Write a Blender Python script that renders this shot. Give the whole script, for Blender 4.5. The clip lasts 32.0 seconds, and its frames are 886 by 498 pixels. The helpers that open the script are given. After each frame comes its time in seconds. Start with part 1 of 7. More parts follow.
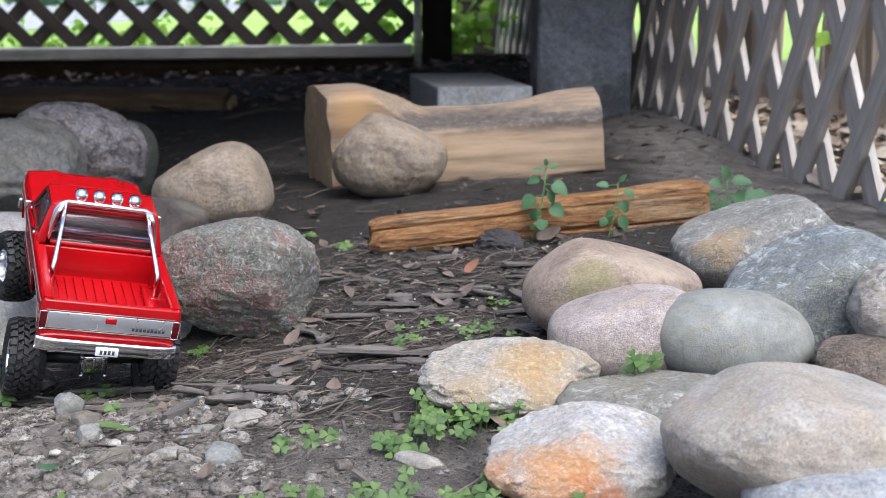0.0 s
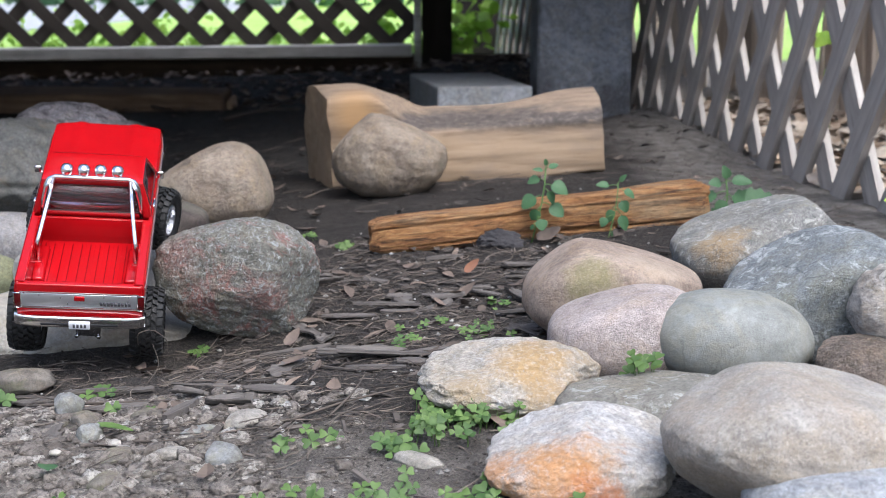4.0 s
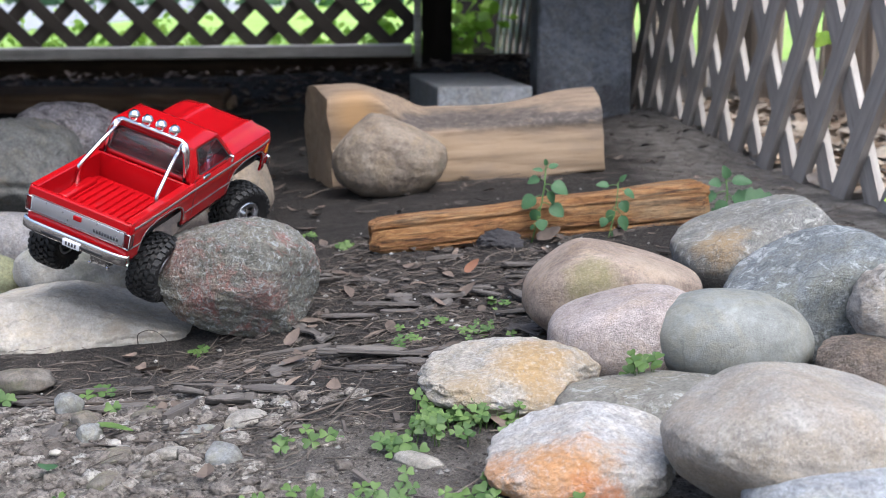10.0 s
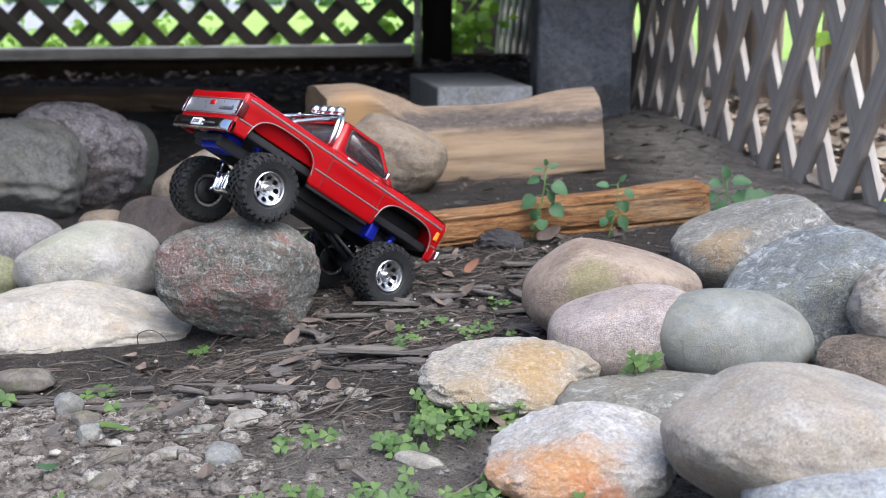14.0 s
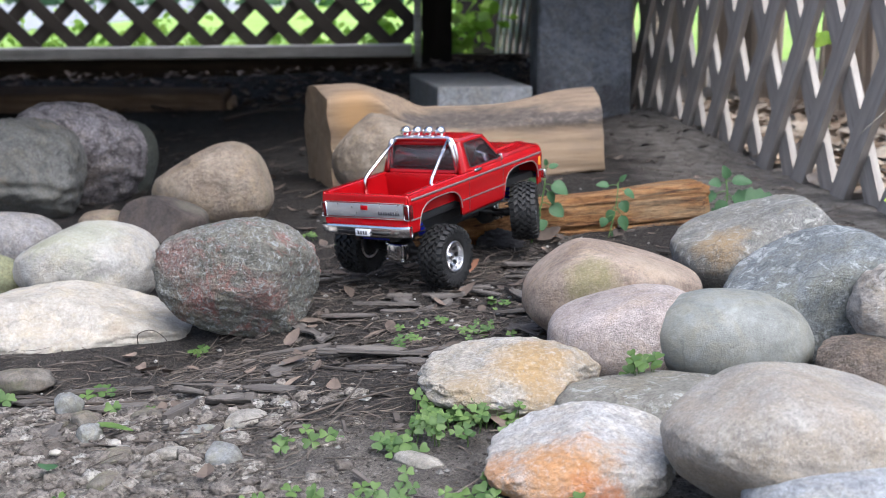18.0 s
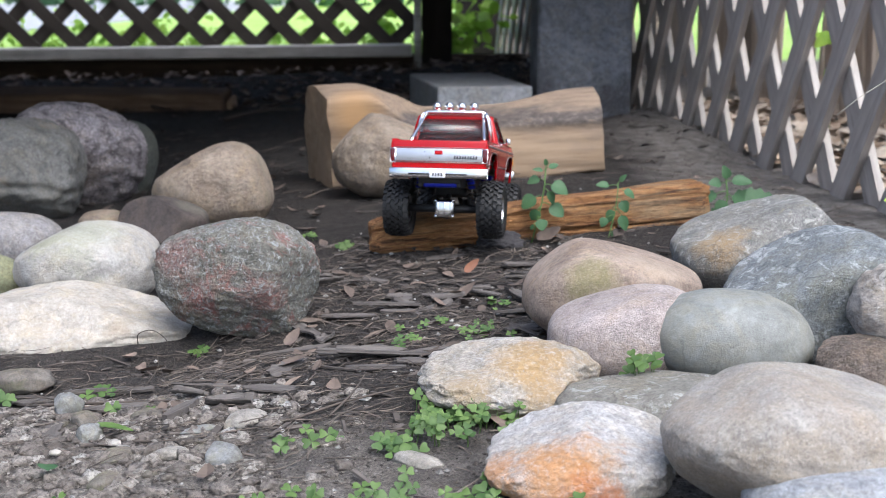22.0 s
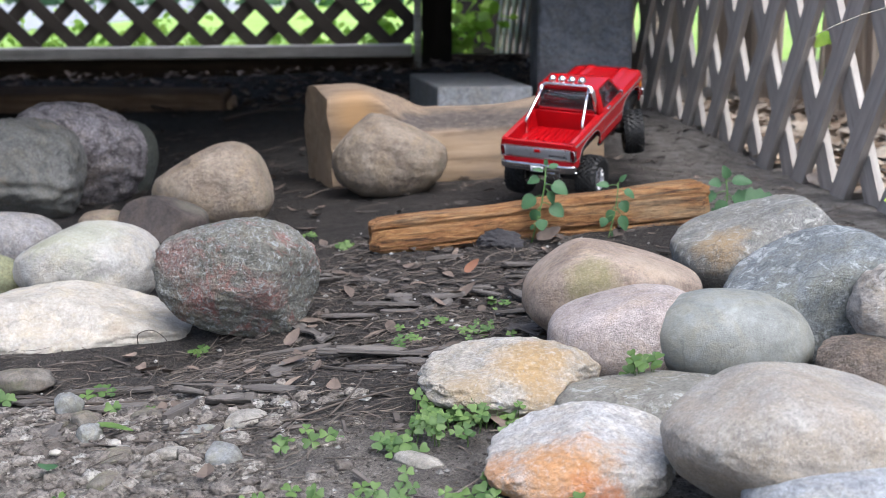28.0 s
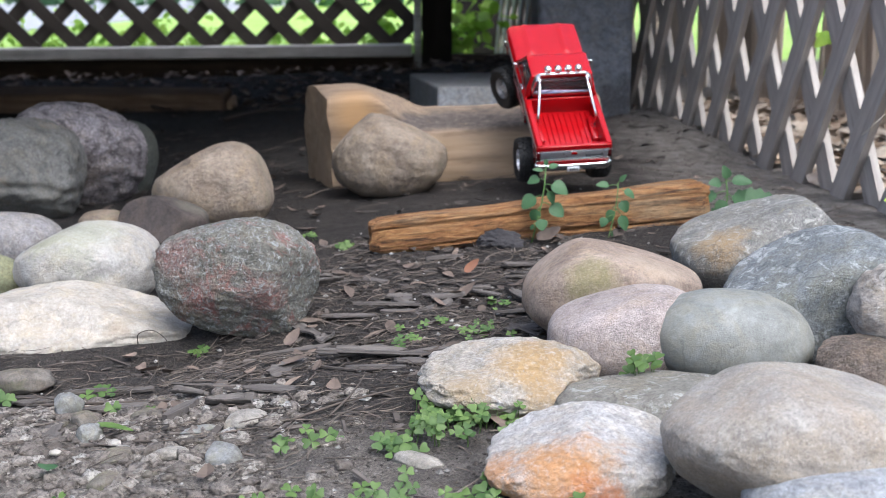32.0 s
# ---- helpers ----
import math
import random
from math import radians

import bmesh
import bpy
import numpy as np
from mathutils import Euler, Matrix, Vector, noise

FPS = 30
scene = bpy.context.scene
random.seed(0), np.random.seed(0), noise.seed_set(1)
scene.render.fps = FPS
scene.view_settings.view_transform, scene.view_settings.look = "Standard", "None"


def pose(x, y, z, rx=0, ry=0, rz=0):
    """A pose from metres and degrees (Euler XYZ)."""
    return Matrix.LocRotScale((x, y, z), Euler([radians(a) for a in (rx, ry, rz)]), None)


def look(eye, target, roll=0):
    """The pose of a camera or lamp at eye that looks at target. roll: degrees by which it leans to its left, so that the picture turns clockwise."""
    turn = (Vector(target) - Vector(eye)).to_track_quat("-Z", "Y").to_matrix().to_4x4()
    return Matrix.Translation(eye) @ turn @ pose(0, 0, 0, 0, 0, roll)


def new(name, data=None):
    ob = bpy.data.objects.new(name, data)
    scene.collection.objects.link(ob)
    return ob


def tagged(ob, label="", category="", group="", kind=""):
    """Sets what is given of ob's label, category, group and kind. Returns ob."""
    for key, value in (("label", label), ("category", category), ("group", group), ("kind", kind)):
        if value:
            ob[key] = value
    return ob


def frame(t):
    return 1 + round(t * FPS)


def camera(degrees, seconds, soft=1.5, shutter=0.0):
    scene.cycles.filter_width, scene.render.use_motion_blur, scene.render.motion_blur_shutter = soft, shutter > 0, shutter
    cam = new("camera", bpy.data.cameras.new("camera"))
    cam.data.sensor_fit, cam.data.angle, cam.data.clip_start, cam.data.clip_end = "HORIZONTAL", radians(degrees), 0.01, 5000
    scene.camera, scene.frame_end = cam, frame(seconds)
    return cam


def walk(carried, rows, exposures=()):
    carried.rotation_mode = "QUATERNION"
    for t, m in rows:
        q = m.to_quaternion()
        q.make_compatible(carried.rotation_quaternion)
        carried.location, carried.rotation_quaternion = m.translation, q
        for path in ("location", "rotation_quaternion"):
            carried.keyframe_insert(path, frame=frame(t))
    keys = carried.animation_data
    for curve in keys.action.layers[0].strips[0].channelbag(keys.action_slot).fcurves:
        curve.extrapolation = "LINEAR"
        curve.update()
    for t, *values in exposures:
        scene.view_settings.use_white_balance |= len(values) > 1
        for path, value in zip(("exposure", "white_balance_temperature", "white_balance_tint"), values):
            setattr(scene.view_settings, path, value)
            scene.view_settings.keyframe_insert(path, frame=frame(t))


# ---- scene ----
cam = camera(36.9, 32.0, soft=0.6)
EYE = pose(0, 0, 0.28, 79.0, 0, 0)
walk(cam, [(0.0, EYE), (32.0, EYE)], exposures=((0.0, 0.91, 5720, 8), (32.0, 0.91, 5720, 8)))
cam.data.dof.use_dof = True
cam.data.dof.focus_distance = 0.92
cam.data.dof.aperture_fstop = 17.0

# ---- daylight: a bright overcast sky in front of the porch ----
SUN_ELEVATION, SUN_AZIMUTH = 57.0, 153.0     # degrees; azimuth from +y towards +x
world = bpy.data.worlds.new("world")
scene.world = world
world.use_nodes = True
wn = world.node_tree.nodes
sky = wn.new("ShaderNodeTexSky")
sky.sky_type = "NISHITA"
sky.sun_disc = False
sky.air_density, sky.dust_density, sky.ozone_density = 1.0, 6.0, 1.0
sky.sun_elevation = radians(SUN_ELEVATION)
sky.sun_rotation = radians(SUN_AZIMUTH)
world.node_tree.links.new(sky.outputs[0], wn["Background"].inputs["Color"])
wn["Background"].inputs["Strength"].default_value = 0.15
sun_data = bpy.data.lights.new("sun", "SUN")
sun_data.energy = 1.15
sun_data.angle = radians(50)
sun_data.color = (1.0, 0.96, 0.91)
sun = new("sun", sun_data)
se, sa = radians(SUN_ELEVATION), radians(SUN_AZIMUTH)
sun.matrix_world = look((math.sin(sa) * math.cos(se) * 20, math.cos(sa) * math.cos(se) * 20, math.sin(se) * 20), (0, 0, 0))


# ---- materials ----
def node_mat(name, rough=0.7, metal=0.0):
    m = bpy.data.materials.new(name)
    m.use_nodes = True
    b = m.node_tree.nodes["Principled BSDF"]
    b.inputs["Roughness"].default_value = rough
    b.inputs["Metallic"].default_value = metal
    return m, m.node_tree.nodes, m.node_tree.links, b


def coords(n, l, scale=(1, 1, 1), offset=(0, 0, 0)):
    tc = n.new("ShaderNodeTexCoord")
    mp = n.new("ShaderNodeMapping")
    mp.inputs["Scale"].default_value = scale
    mp.inputs["Location"].default_value = offset
    l.new(tc.outputs["Object"], mp.inputs["Vector"])
    return mp.outputs["Vector"]


def noise_tex(n, l, vec, scale, detail=4.0, rough=0.55, distort=0.0):
    t = n.new("ShaderNodeTexNoise")
    t.inputs["Scale"].default_value = scale
    t.inputs["Detail"].default_value = detail
    t.inputs["Roughness"].default_value = rough
    t.inputs["Distortion"].default_value = distort
    l.new(vec, t.inputs["Vector"])
    return t.outputs["Fac"]


def ramp(n, l, fac, stops):
    r = n.new("ShaderNodeValToRGB")
    e = r.color_ramp.elements
    while len(e) < len(stops):
        e.new(0.5)
    for el, (p, c) in zip(e, stops):
        el.position = p
        el.color = (*c, 1.0) if len(c) == 3 else c
    l.new(fac, r.inputs["Fac"])
    return r.outputs["Color"]


def mix(n, l, fac, a, b, mode="MIX"):
    x = n.new("ShaderNodeMix")
    x.data_type = "RGBA"
    x.blend_type = mode
    for sock, v in ((x.inputs[0], fac), (x.inputs[6], a), (x.inputs[7], b)):
        if isinstance(v, bpy.types.NodeSocket):
            l.new(v, sock)
        elif isinstance(v, (int, float)):
            sock.default_value = v
        else:
            sock.default_value = (*v, 1.0)
    return x.outputs[2]


def bump(n, l, b, height, strength, distance=0.001):
    bp = n.new("ShaderNodeBump")
    bp.inputs["Strength"].default_value = strength
    bp.inputs["Distance"].default_value = distance
    l.new(height, bp.inputs["Height"])
    l.new(bp.outputs["Normal"], b.inputs["Normal"])
    return bp


def plain(name, c, rough=0.5, metal=0.0, coat=0.0, vary=0.12, scale=60.0, bumpy=0.0):
    """A surface of one paint or material, with slight unevenness."""
    m, n, l, b = node_mat(name, rough, metal)
    v = coords(n, l)
    f = noise_tex(n, l, v, scale, 5)
    dark = tuple(x * (1 - vary) for x in c)
    lite = tuple(min(1, x * (1 + vary)) for x in c)
    l.new(ramp(n, l, f, [(0.3, dark), (0.7, lite)]), b.inputs["Base Color"])
    r = n.new("ShaderNodeMapRange")
    r.inputs["To Min"].default_value = max(0.02, rough - 0.06)
    r.inputs["To Max"].default_value = min(1, rough + 0.1)
    l.new(noise_tex(n, l, v, scale * 3, 3), r.inputs["Value"])
    l.new(r.outputs["Result"], b.inputs["Roughness"])
    b.inputs["Coat Weight"].default_value = coat
    b.inputs["Coat Roughness"].default_value = 0.08
    if bumpy:
        bump(n, l, b, noise_tex(n, l, v, scale * 4, 4), bumpy, 0.0008)
    return m


def stone(name, base, second, stain=None, stain_at=(0.55, 0.72), grain=(0.41, 0.59), speck=900.0, speck_dark=(0.07, 0.068, 0.068),
          amount=0.5, rough=0.75, stain_scale=14.0, relief=0.5, seed=0.0, pale=None, pale_at=(0.6, 0.75), pale_scale=30.0, patches=(), streak=1.0, mottle=1.0, lumpy=1.0, cracks=0.0):
    """River stone: two body tones, mineral grains, stains or lichen, fine pits. patches: place on the stone, radius, colour, strength."""
    m, n, l, b = node_mat(name, rough)
    tc = n.new("ShaderNodeTexCoord")
    v = coords(n, l, scale=(1, 1, streak), offset=(seed, seed * 1.7, seed * 0.6))
    body = ramp(n, l, noise_tex(n, l, v, 26, 8, 0.68, 0.6), [(0.3, tuple(x * 0.8 for x in base)), (0.7, tuple(x * 1.14 for x in second))])
    warm = ramp(n, l, noise_tex(n, l, coords(n, l, offset=(seed * 2.3, 4, seed)), 34, 7, 0.7, 0.9), [(0.46, (0, 0, 0)), (0.62, (0.5, 0.5, 0.5))])
    body = mix(n, l, warm, body, (second[0] * 1.06, second[1] * 0.96, second[2] * 0.76))
    cool = ramp(n, l, noise_tex(n, l, coords(n, l, offset=(1, seed * 1.9, seed)), 46, 8, 0.72, 1.0), [(0.5, (0, 0, 0)), (0.64, (0.45, 0.45, 0.45))])
    body = mix(n, l, cool, body, (second[0] * 1.12, second[1] * 1.16, second[2] * 1.22))
    body = mix(n, l, 1.0, body, ramp(n, l, noise_tex(n, l, v, 105, 7, 0.72, 0.5), [(0.34, (1 - 0.3 * mottle,) * 3), (0.52, (1, 1, 1)), (0.68, (1 + 0.2 * mottle, 1 + 0.19 * mottle, 1 + 0.17 * mottle))]), "MULTIPLY")
    body = mix(n, l, 1.0, body, ramp(n, l, noise_tex(n, l, v, 340, 6, 0.8, 0.3), [(0.36, (1 - 0.34 * mottle,) * 3), (0.5, (1, 1, 1)), (0.64, (1 + 0.3 * mottle,) * 3)]), "MULTIPLY")
    if stain:
        f = ramp(n, l, noise_tex(n, l, v, stain_scale, 8, 0.72, 0.8), [(stain_at[0], (0, 0, 0)), (stain_at[1], (1, 1, 1))])
        body = mix(n, l, f, body, stain)
    for place, radius, colour, strength in patches:
        d = n.new("ShaderNodeVectorMath")
        d.operation = "DISTANCE"
        d.inputs[1].default_value = place
        l.new(tc.outputs["Object"], d.inputs[0])
        w = n.new("ShaderNodeMath")
        w.operation = "MULTIPLY_ADD"
        w.inputs[1].default_value, w.inputs[2].default_value = radius * 2.2, -radius * 1.1
        l.new(noise_tex(n, l, v, 60, 8, 0.75), w.inputs[0])
        sm = n.new("ShaderNodeMath")
        sm.operation = "ADD"
        l.new(d.outputs["Value"], sm.inputs[0])
        l.new(w.outputs[0], sm.inputs[1])
        r = n.new("ShaderNodeMapRange")
        r.inputs["From Min"].default_value, r.inputs["From Max"].default_value = radius * 1.15, radius * 0.45
        r.inputs["To Max"].default_value = strength
        l.new(sm.outputs[0], r.inputs["Value"])
        body = mix(n, l, r.outputs["Result"], body, colour)
    if pale:
        f = ramp(n, l, noise_tex(n, l, v, pale_scale, 7, 0.75, 1.2), [(pale_at[0], (0, 0, 0)), (pale_at[1], (1, 1, 1))])
        body = mix(n, l, f, body, pale)
    speck *= 1.5
    amount *= 0.7
    fine = noise_tex(n, l, v, speck, 3, 0.6)
    fine2 = noise_tex(n, l, coords(n, l, offset=(seed + 9, 3, 1)), speck * 0.8, 3, 0.6)
    dk = ramp(n, l, fine, [(grain[0] - 0.06, (amount, amount, amount)), (grain[0] + 0.08, (0, 0, 0))])
    body = mix(n, l, dk, body, speck_dark)
    lt = ramp(n, l, fine2, [(grain[1] - 0.08, (0, 0, 0)), (grain[1] + 0.08, (amount, amount, amount))])
    body = mix(n, l, lt, body, tuple(min(0.85, x * 1.45 + 0.04) for x in second))
    soil = noise_tex(n, l, v, 70, 8, 0.75)
    body = mix(n, l, ramp(n, l, soil, [(0.56, (0, 0, 0)), (0.78, (0.45, 0.45, 0.45))]), body, tuple(x * 0.55 for x in base))
    if cracks:
        warp = n.new("ShaderNodeTexNoise")
        warp.inputs["Scale"].default_value, warp.inputs["Detail"].default_value = 22.0, 6.0
        l.new(v, warp.inputs["Vector"])
        vm = n.new("ShaderNodeVectorMath")
        vm.operation = "MULTIPLY_ADD"
        vm.inputs[1].default_value = (0.05, 0.05, 0.05)
        l.new(warp.outputs["Color"], vm.inputs[0])
        l.new(v, vm.inputs[2])
        vo = n.new("ShaderNodeTexVoronoi")
        vo.feature = "DISTANCE_TO_EDGE"
        vo.inputs["Scale"].default_value = 24.0
        l.new(vm.outputs[0], vo.inputs["Vector"])
        line = ramp(n, l, vo.outputs["Distance"], [(0.0, (cracks,) * 3), (0.022, (0, 0, 0))])
        some = ramp(n, l, noise_tex(n, l, v, 16, 5, 0.6), [(0.5, (0, 0, 0)), (0.58, (1, 1, 1))])
        body = mix(n, l, mix(n, l, 1.0, line, some, "MULTIPLY"), body, tuple(x * 0.3 for x in base))
    l.new(body, b.inputs["Base Color"])
    add = n.new("ShaderNodeMath")
    add.operation = "MULTIPLY_ADD"
    add.inputs[1].default_value = 0.5
    l.new(fine, add.inputs[0])
    l.new(noise_tex(n, l, v, 210, 9, 0.75), add.inputs[2])
    coarse = n.new("ShaderNodeMath")
    coarse.operation = "MULTIPLY_ADD"
    coarse.inputs[1].default_value = lumpy
    l.new(noise_tex(n, l, v, 80, 5, 0.6, 0.3), coarse.inputs[0])
    l.new(add.outputs[0], coarse.inputs[2])
    bump(n, l, b, coarse.outputs[0], relief, 0.0035)
    return m


def wood(name, c1, c2, dark, along="x", scale=1.0, rough=0.75, bumpy=0.6, worn=None):
    """Grain that runs along one axis, darker cracks, optional grey weathering."""
    m, n, l, b = node_mat(name, rough)
    s = {"x": (6, 90, 90), "y": (90, 6, 90), "z": (90, 90, 6)}[along]
    v = coords(n, l, scale=tuple(a * scale for a in s))
    g = noise_tex(n, l, v, 1.0, 8, 0.65, 0.4)
    c = ramp(n, l, g, [(0.28, dark), (0.42, c1), (0.68, c2)])
    v2 = coords(n, l, scale=(7 * scale, 7 * scale, 7 * scale))
    blot = noise_tex(n, l, v2, 2.0, 5, 0.6)
    c = mix(n, l, ramp(n, l, blot, [(0.45, (0, 0, 0)), (0.72, (0.75, 0.75, 0.75))]), c, worn if worn else tuple(x * 0.75 for x in c1))
    l.new(c, b.inputs["Base Color"])
    bump(n, l, b, g, bumpy, 0.003)
    return m


def soil_mat():
    m, n, l, b = node_mat("soil_and_lawn", 0.95)
    v = coords(n, l)
    c = ramp(n, l, noise_tex(n, l, v, 9, 8, 0.7, 0.5), [(0.3, (0.02, 0.016, 0.013)), (0.5, (0.036, 0.029, 0.024)), (0.72, (0.068, 0.056, 0.047))])
    c = mix(n, l, ramp(n, l, noise_tex(n, l, v, 70, 6, 0.75), [(0.42, (0, 0, 0)), (0.72, (0.8, 0.8, 0.8))]), c, (0.1, 0.085, 0.073))
    c = mix(n, l, ramp(n, l, noise_tex(n, l, v, 420, 4, 0.7), [(0.5, (0, 0, 0)), (0.7, (0.8, 0.8, 0.8))]), c, (0.13, 0.112, 0.098))
    c = mix(n, l, ramp(n, l, noise_tex(n, l, v, 210, 6, 0.75), [(0.36, (0.85, 0.85, 0.85)), (0.48, (0, 0, 0))]), c, (0.022, 0.019, 0.017))
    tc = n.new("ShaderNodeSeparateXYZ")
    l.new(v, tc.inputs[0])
    # damp dark earth under the porch, with the porch's shade put into the colour
    damp_shade = n.new("ShaderNodeMapRange")
    damp_shade.inputs["From Min"].default_value, damp_shade.inputs["From Max"].default_value = 1.05, 1.4
    damp_shade.inputs["To Max"].default_value = 0.75
    l.new(tc.outputs["Y"], damp_shade.inputs["Value"])
    c = mix(n, l, damp_shade.outputs["Result"], c, mix(n, l, 1.0, c, (0.36, 0.34, 0.33), "MULTIPLY"))
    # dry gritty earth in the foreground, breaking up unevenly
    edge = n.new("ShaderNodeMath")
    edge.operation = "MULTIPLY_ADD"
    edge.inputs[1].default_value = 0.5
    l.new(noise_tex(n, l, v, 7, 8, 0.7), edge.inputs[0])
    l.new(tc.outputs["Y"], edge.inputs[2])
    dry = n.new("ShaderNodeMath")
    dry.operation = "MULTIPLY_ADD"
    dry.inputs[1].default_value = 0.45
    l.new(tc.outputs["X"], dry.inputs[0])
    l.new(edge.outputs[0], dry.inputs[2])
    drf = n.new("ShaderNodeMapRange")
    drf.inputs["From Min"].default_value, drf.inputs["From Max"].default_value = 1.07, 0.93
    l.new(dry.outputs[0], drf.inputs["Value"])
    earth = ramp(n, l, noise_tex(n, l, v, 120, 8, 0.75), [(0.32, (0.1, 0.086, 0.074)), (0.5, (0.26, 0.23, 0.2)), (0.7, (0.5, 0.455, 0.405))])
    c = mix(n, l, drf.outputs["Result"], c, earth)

    c = mix(n, l, 1.0, c, ramp(n, l, noise_tex(n, l, v, 760, 4, 0.65), [(0.36, (0.5, 0.49, 0.48)), (0.5, (1, 1, 1)), (0.66, (1.6, 1.57, 1.52))]), "MULTIPLY")

    def beyond(sock, lo, hi):
        r = n.new("ShaderNodeMapRange")
        r.inputs["From Min"].default_value, r.inputs["From Max"].default_value = lo, hi
        l.new(sock, r.inputs["Value"])
        return r.outputs["Result"]
    # pale dry litter outside the right-hand lattice, lawn behind the far one
    litter = ramp(n, l, noise_tex(n, l, v, 26, 8, 0.75), [(0.35, (0.2, 0.15, 0.11)), (0.5, (0.42, 0.35, 0.28)), (0.7, (0.58, 0.5, 0.42))])
    c = mix(n, l, beyond(tc.outputs["X"], 0.56, 0.72), c, litter)
    # dusty trodden earth along the lattice's foot
    dust = n.new("ShaderNodeMath")
    dust.operation = "MULTIPLY_ADD"
    dust.inputs[1].default_value = 0.18
    l.new(noise_tex(n, l, v, 8, 8, 0.7), dust.inputs[0])
    l.new(tc.outputs["X"], dust.inputs[2])
    dusty = ramp(n, l, noise_tex(n, l, v, 40, 8, 0.75), [(0.32, (0.1, 0.088, 0.078)), (0.5, (0.25, 0.225, 0.2)), (0.68, (0.42, 0.39, 0.36))])
    near = mix(n, l, 1.0, beyond(dust.outputs[0], 0.36, 0.46), beyond(tc.outputs["Y"], 1.25, 1.5), "MULTIPLY")
    c = mix(n, l, near, c, dusty)
    # lawn green raised far above grass: its sunshine is put into the colour
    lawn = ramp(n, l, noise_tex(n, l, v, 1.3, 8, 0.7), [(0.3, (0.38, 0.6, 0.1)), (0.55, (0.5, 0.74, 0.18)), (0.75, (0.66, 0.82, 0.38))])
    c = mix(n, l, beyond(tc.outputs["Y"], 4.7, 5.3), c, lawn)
    l.new(c, b.inputs["Base Color"])
    add = n.new("ShaderNodeMath")
    add.operation = "ADD"
    l.new(noise_tex(n, l, v, 60, 10, 0.75), add.inputs[0])
    l.new(noise_tex(n, l, v, 350, 6, 0.7), add.inputs[1])
    bump(n, l, b, add.outputs[0], 1.0, 0.011)
    return m


def leaf_mat(name, a, b_, rough=0.55, seed=0.0, glow=0.0):
    """Leaves and scraps, each with its own tint; glow: the share of light that passes through a blade."""
    m, n, l, b = node_mat(name, rough)
    v = coords(n, l, offset=(seed, 0, 0))
    geo = n.new("ShaderNodeNewGeometry")
    c = ramp(n, l, geo.outputs["Random Per Island"], [(0.0, a), (1.0, b_)])
    c = mix(n, l, ramp(n, l, noise_tex(n, l, v, 90, 4), [(0.35, (0, 0, 0)), (0.75, (0.5, 0.5, 0.5))]), c, tuple(x * 0.6 for x in a))
    l.new(c, b.inputs["Base Color"])
    if glow:
        tr = n.new("ShaderNodeBsdfTranslucent")
        l.new(c, tr.inputs["Color"])
        ms = n.new("ShaderNodeMixShader")
        ms.inputs[0].default_value = glow
        l.new(b.outputs[0], ms.inputs[1])
        l.new(tr.outputs[0], ms.inputs[2])
        l.new(ms.outputs[0], n["Material Output"].inputs["Surface"])
    return m


def glass_mat(name, tint, rough=0.03):
    m, n, l, b = node_mat(name, rough)
    b.inputs["Base Color"].default_value = (*tint, 1)
    b.inputs["Transmission Weight"].default_value = 0.97
    b.inputs["IOR"].default_value = 1.5
    b.inputs["Specular IOR Level"].default_value = 0.5
    return m


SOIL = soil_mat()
RED = plain("red_paint", (0.36, 0.003, 0.006), 0.17, 0.0, 0.3, 0.05, 40)
RED.node_tree.nodes["Principled BSDF"].inputs["Specular IOR Level"].default_value = 0.3
CHROME = plain("chrome", (0.82, 0.82, 0.84), 0.12, 1.0, 0, 0.06, 90)
SILVER = plain("silver_paint", (0.6, 0.61, 0.65), 0.28, 0.75, 0.3, 0.05, 60)
BLACK = plain("black_plastic", (0.018, 0.018, 0.02), 0.5, 0, 0, 0.3, 120)
RUBBER = plain("tyre_rubber", (0.013, 0.013, 0.0135), 0.62, 0, 0, 0.35, 150, 0.3)
BLUE = plain("blue_anodised", (0.025, 0.04, 0.6), 0.3, 0.5, 0.2, 0.1, 80)
WHITE = plain("white_plastic", (0.75, 0.76, 0.8), 0.4, 0, 0, 0.04, 80)
DARKRED = plain("red_lens", (0.085, 0.002, 0.004), 0.15, 0, 0.6, 0.2, 120)
AMBER = plain("amber_lens", (0.75, 0.28, 0.02), 0.2, 0, 0.5, 0.1, 120)
GREYTEXT = plain("dark_grey_lettering", (0.06, 0.06, 0.07), 0.5, 0, 0, 0.1, 80)
TRIMGREY = plain("worn_silver_stripe", (0.27, 0.215, 0.21), 0.42, 0.5, 0, 0.2, 300)
GLASS = glass_mat("tinted_window", (0.9, 0.86, 0.91))
CONCRETE = stone("concrete", (0.14, 0.152, 0.178), (0.25, 0.268, 0.31), (0.06, 0.06, 0.07), (0.56, 0.7), amount=0.25, speck=200, relief=0.9, stain_scale=16, pale=(0.5, 0.53, 0.58), pale_at=(0.62, 0.8), pale_scale=22, patches=(((0.06, -0.095, 0.06), 0.05, (0.05, 0.05, 0.055), 0.8), ((-0.09, -0.095, 0.1), 0.05, (0.09, 0.09, 0.1), 0.7)))
PAVER = stone("pale_concrete", (0.34, 0.352, 0.375), (0.45, 0.465, 0.49), None, amount=0.15, speck=300, relief=0.3)
LATTICE = wood("weathered_lattice_wood", (0.36, 0.33, 0.3), (0.5, 0.467, 0.43), (0.16, 0.145, 0.13), "x", 1.2, 0.75, 0.6, (0.36, 0.32, 0.29))
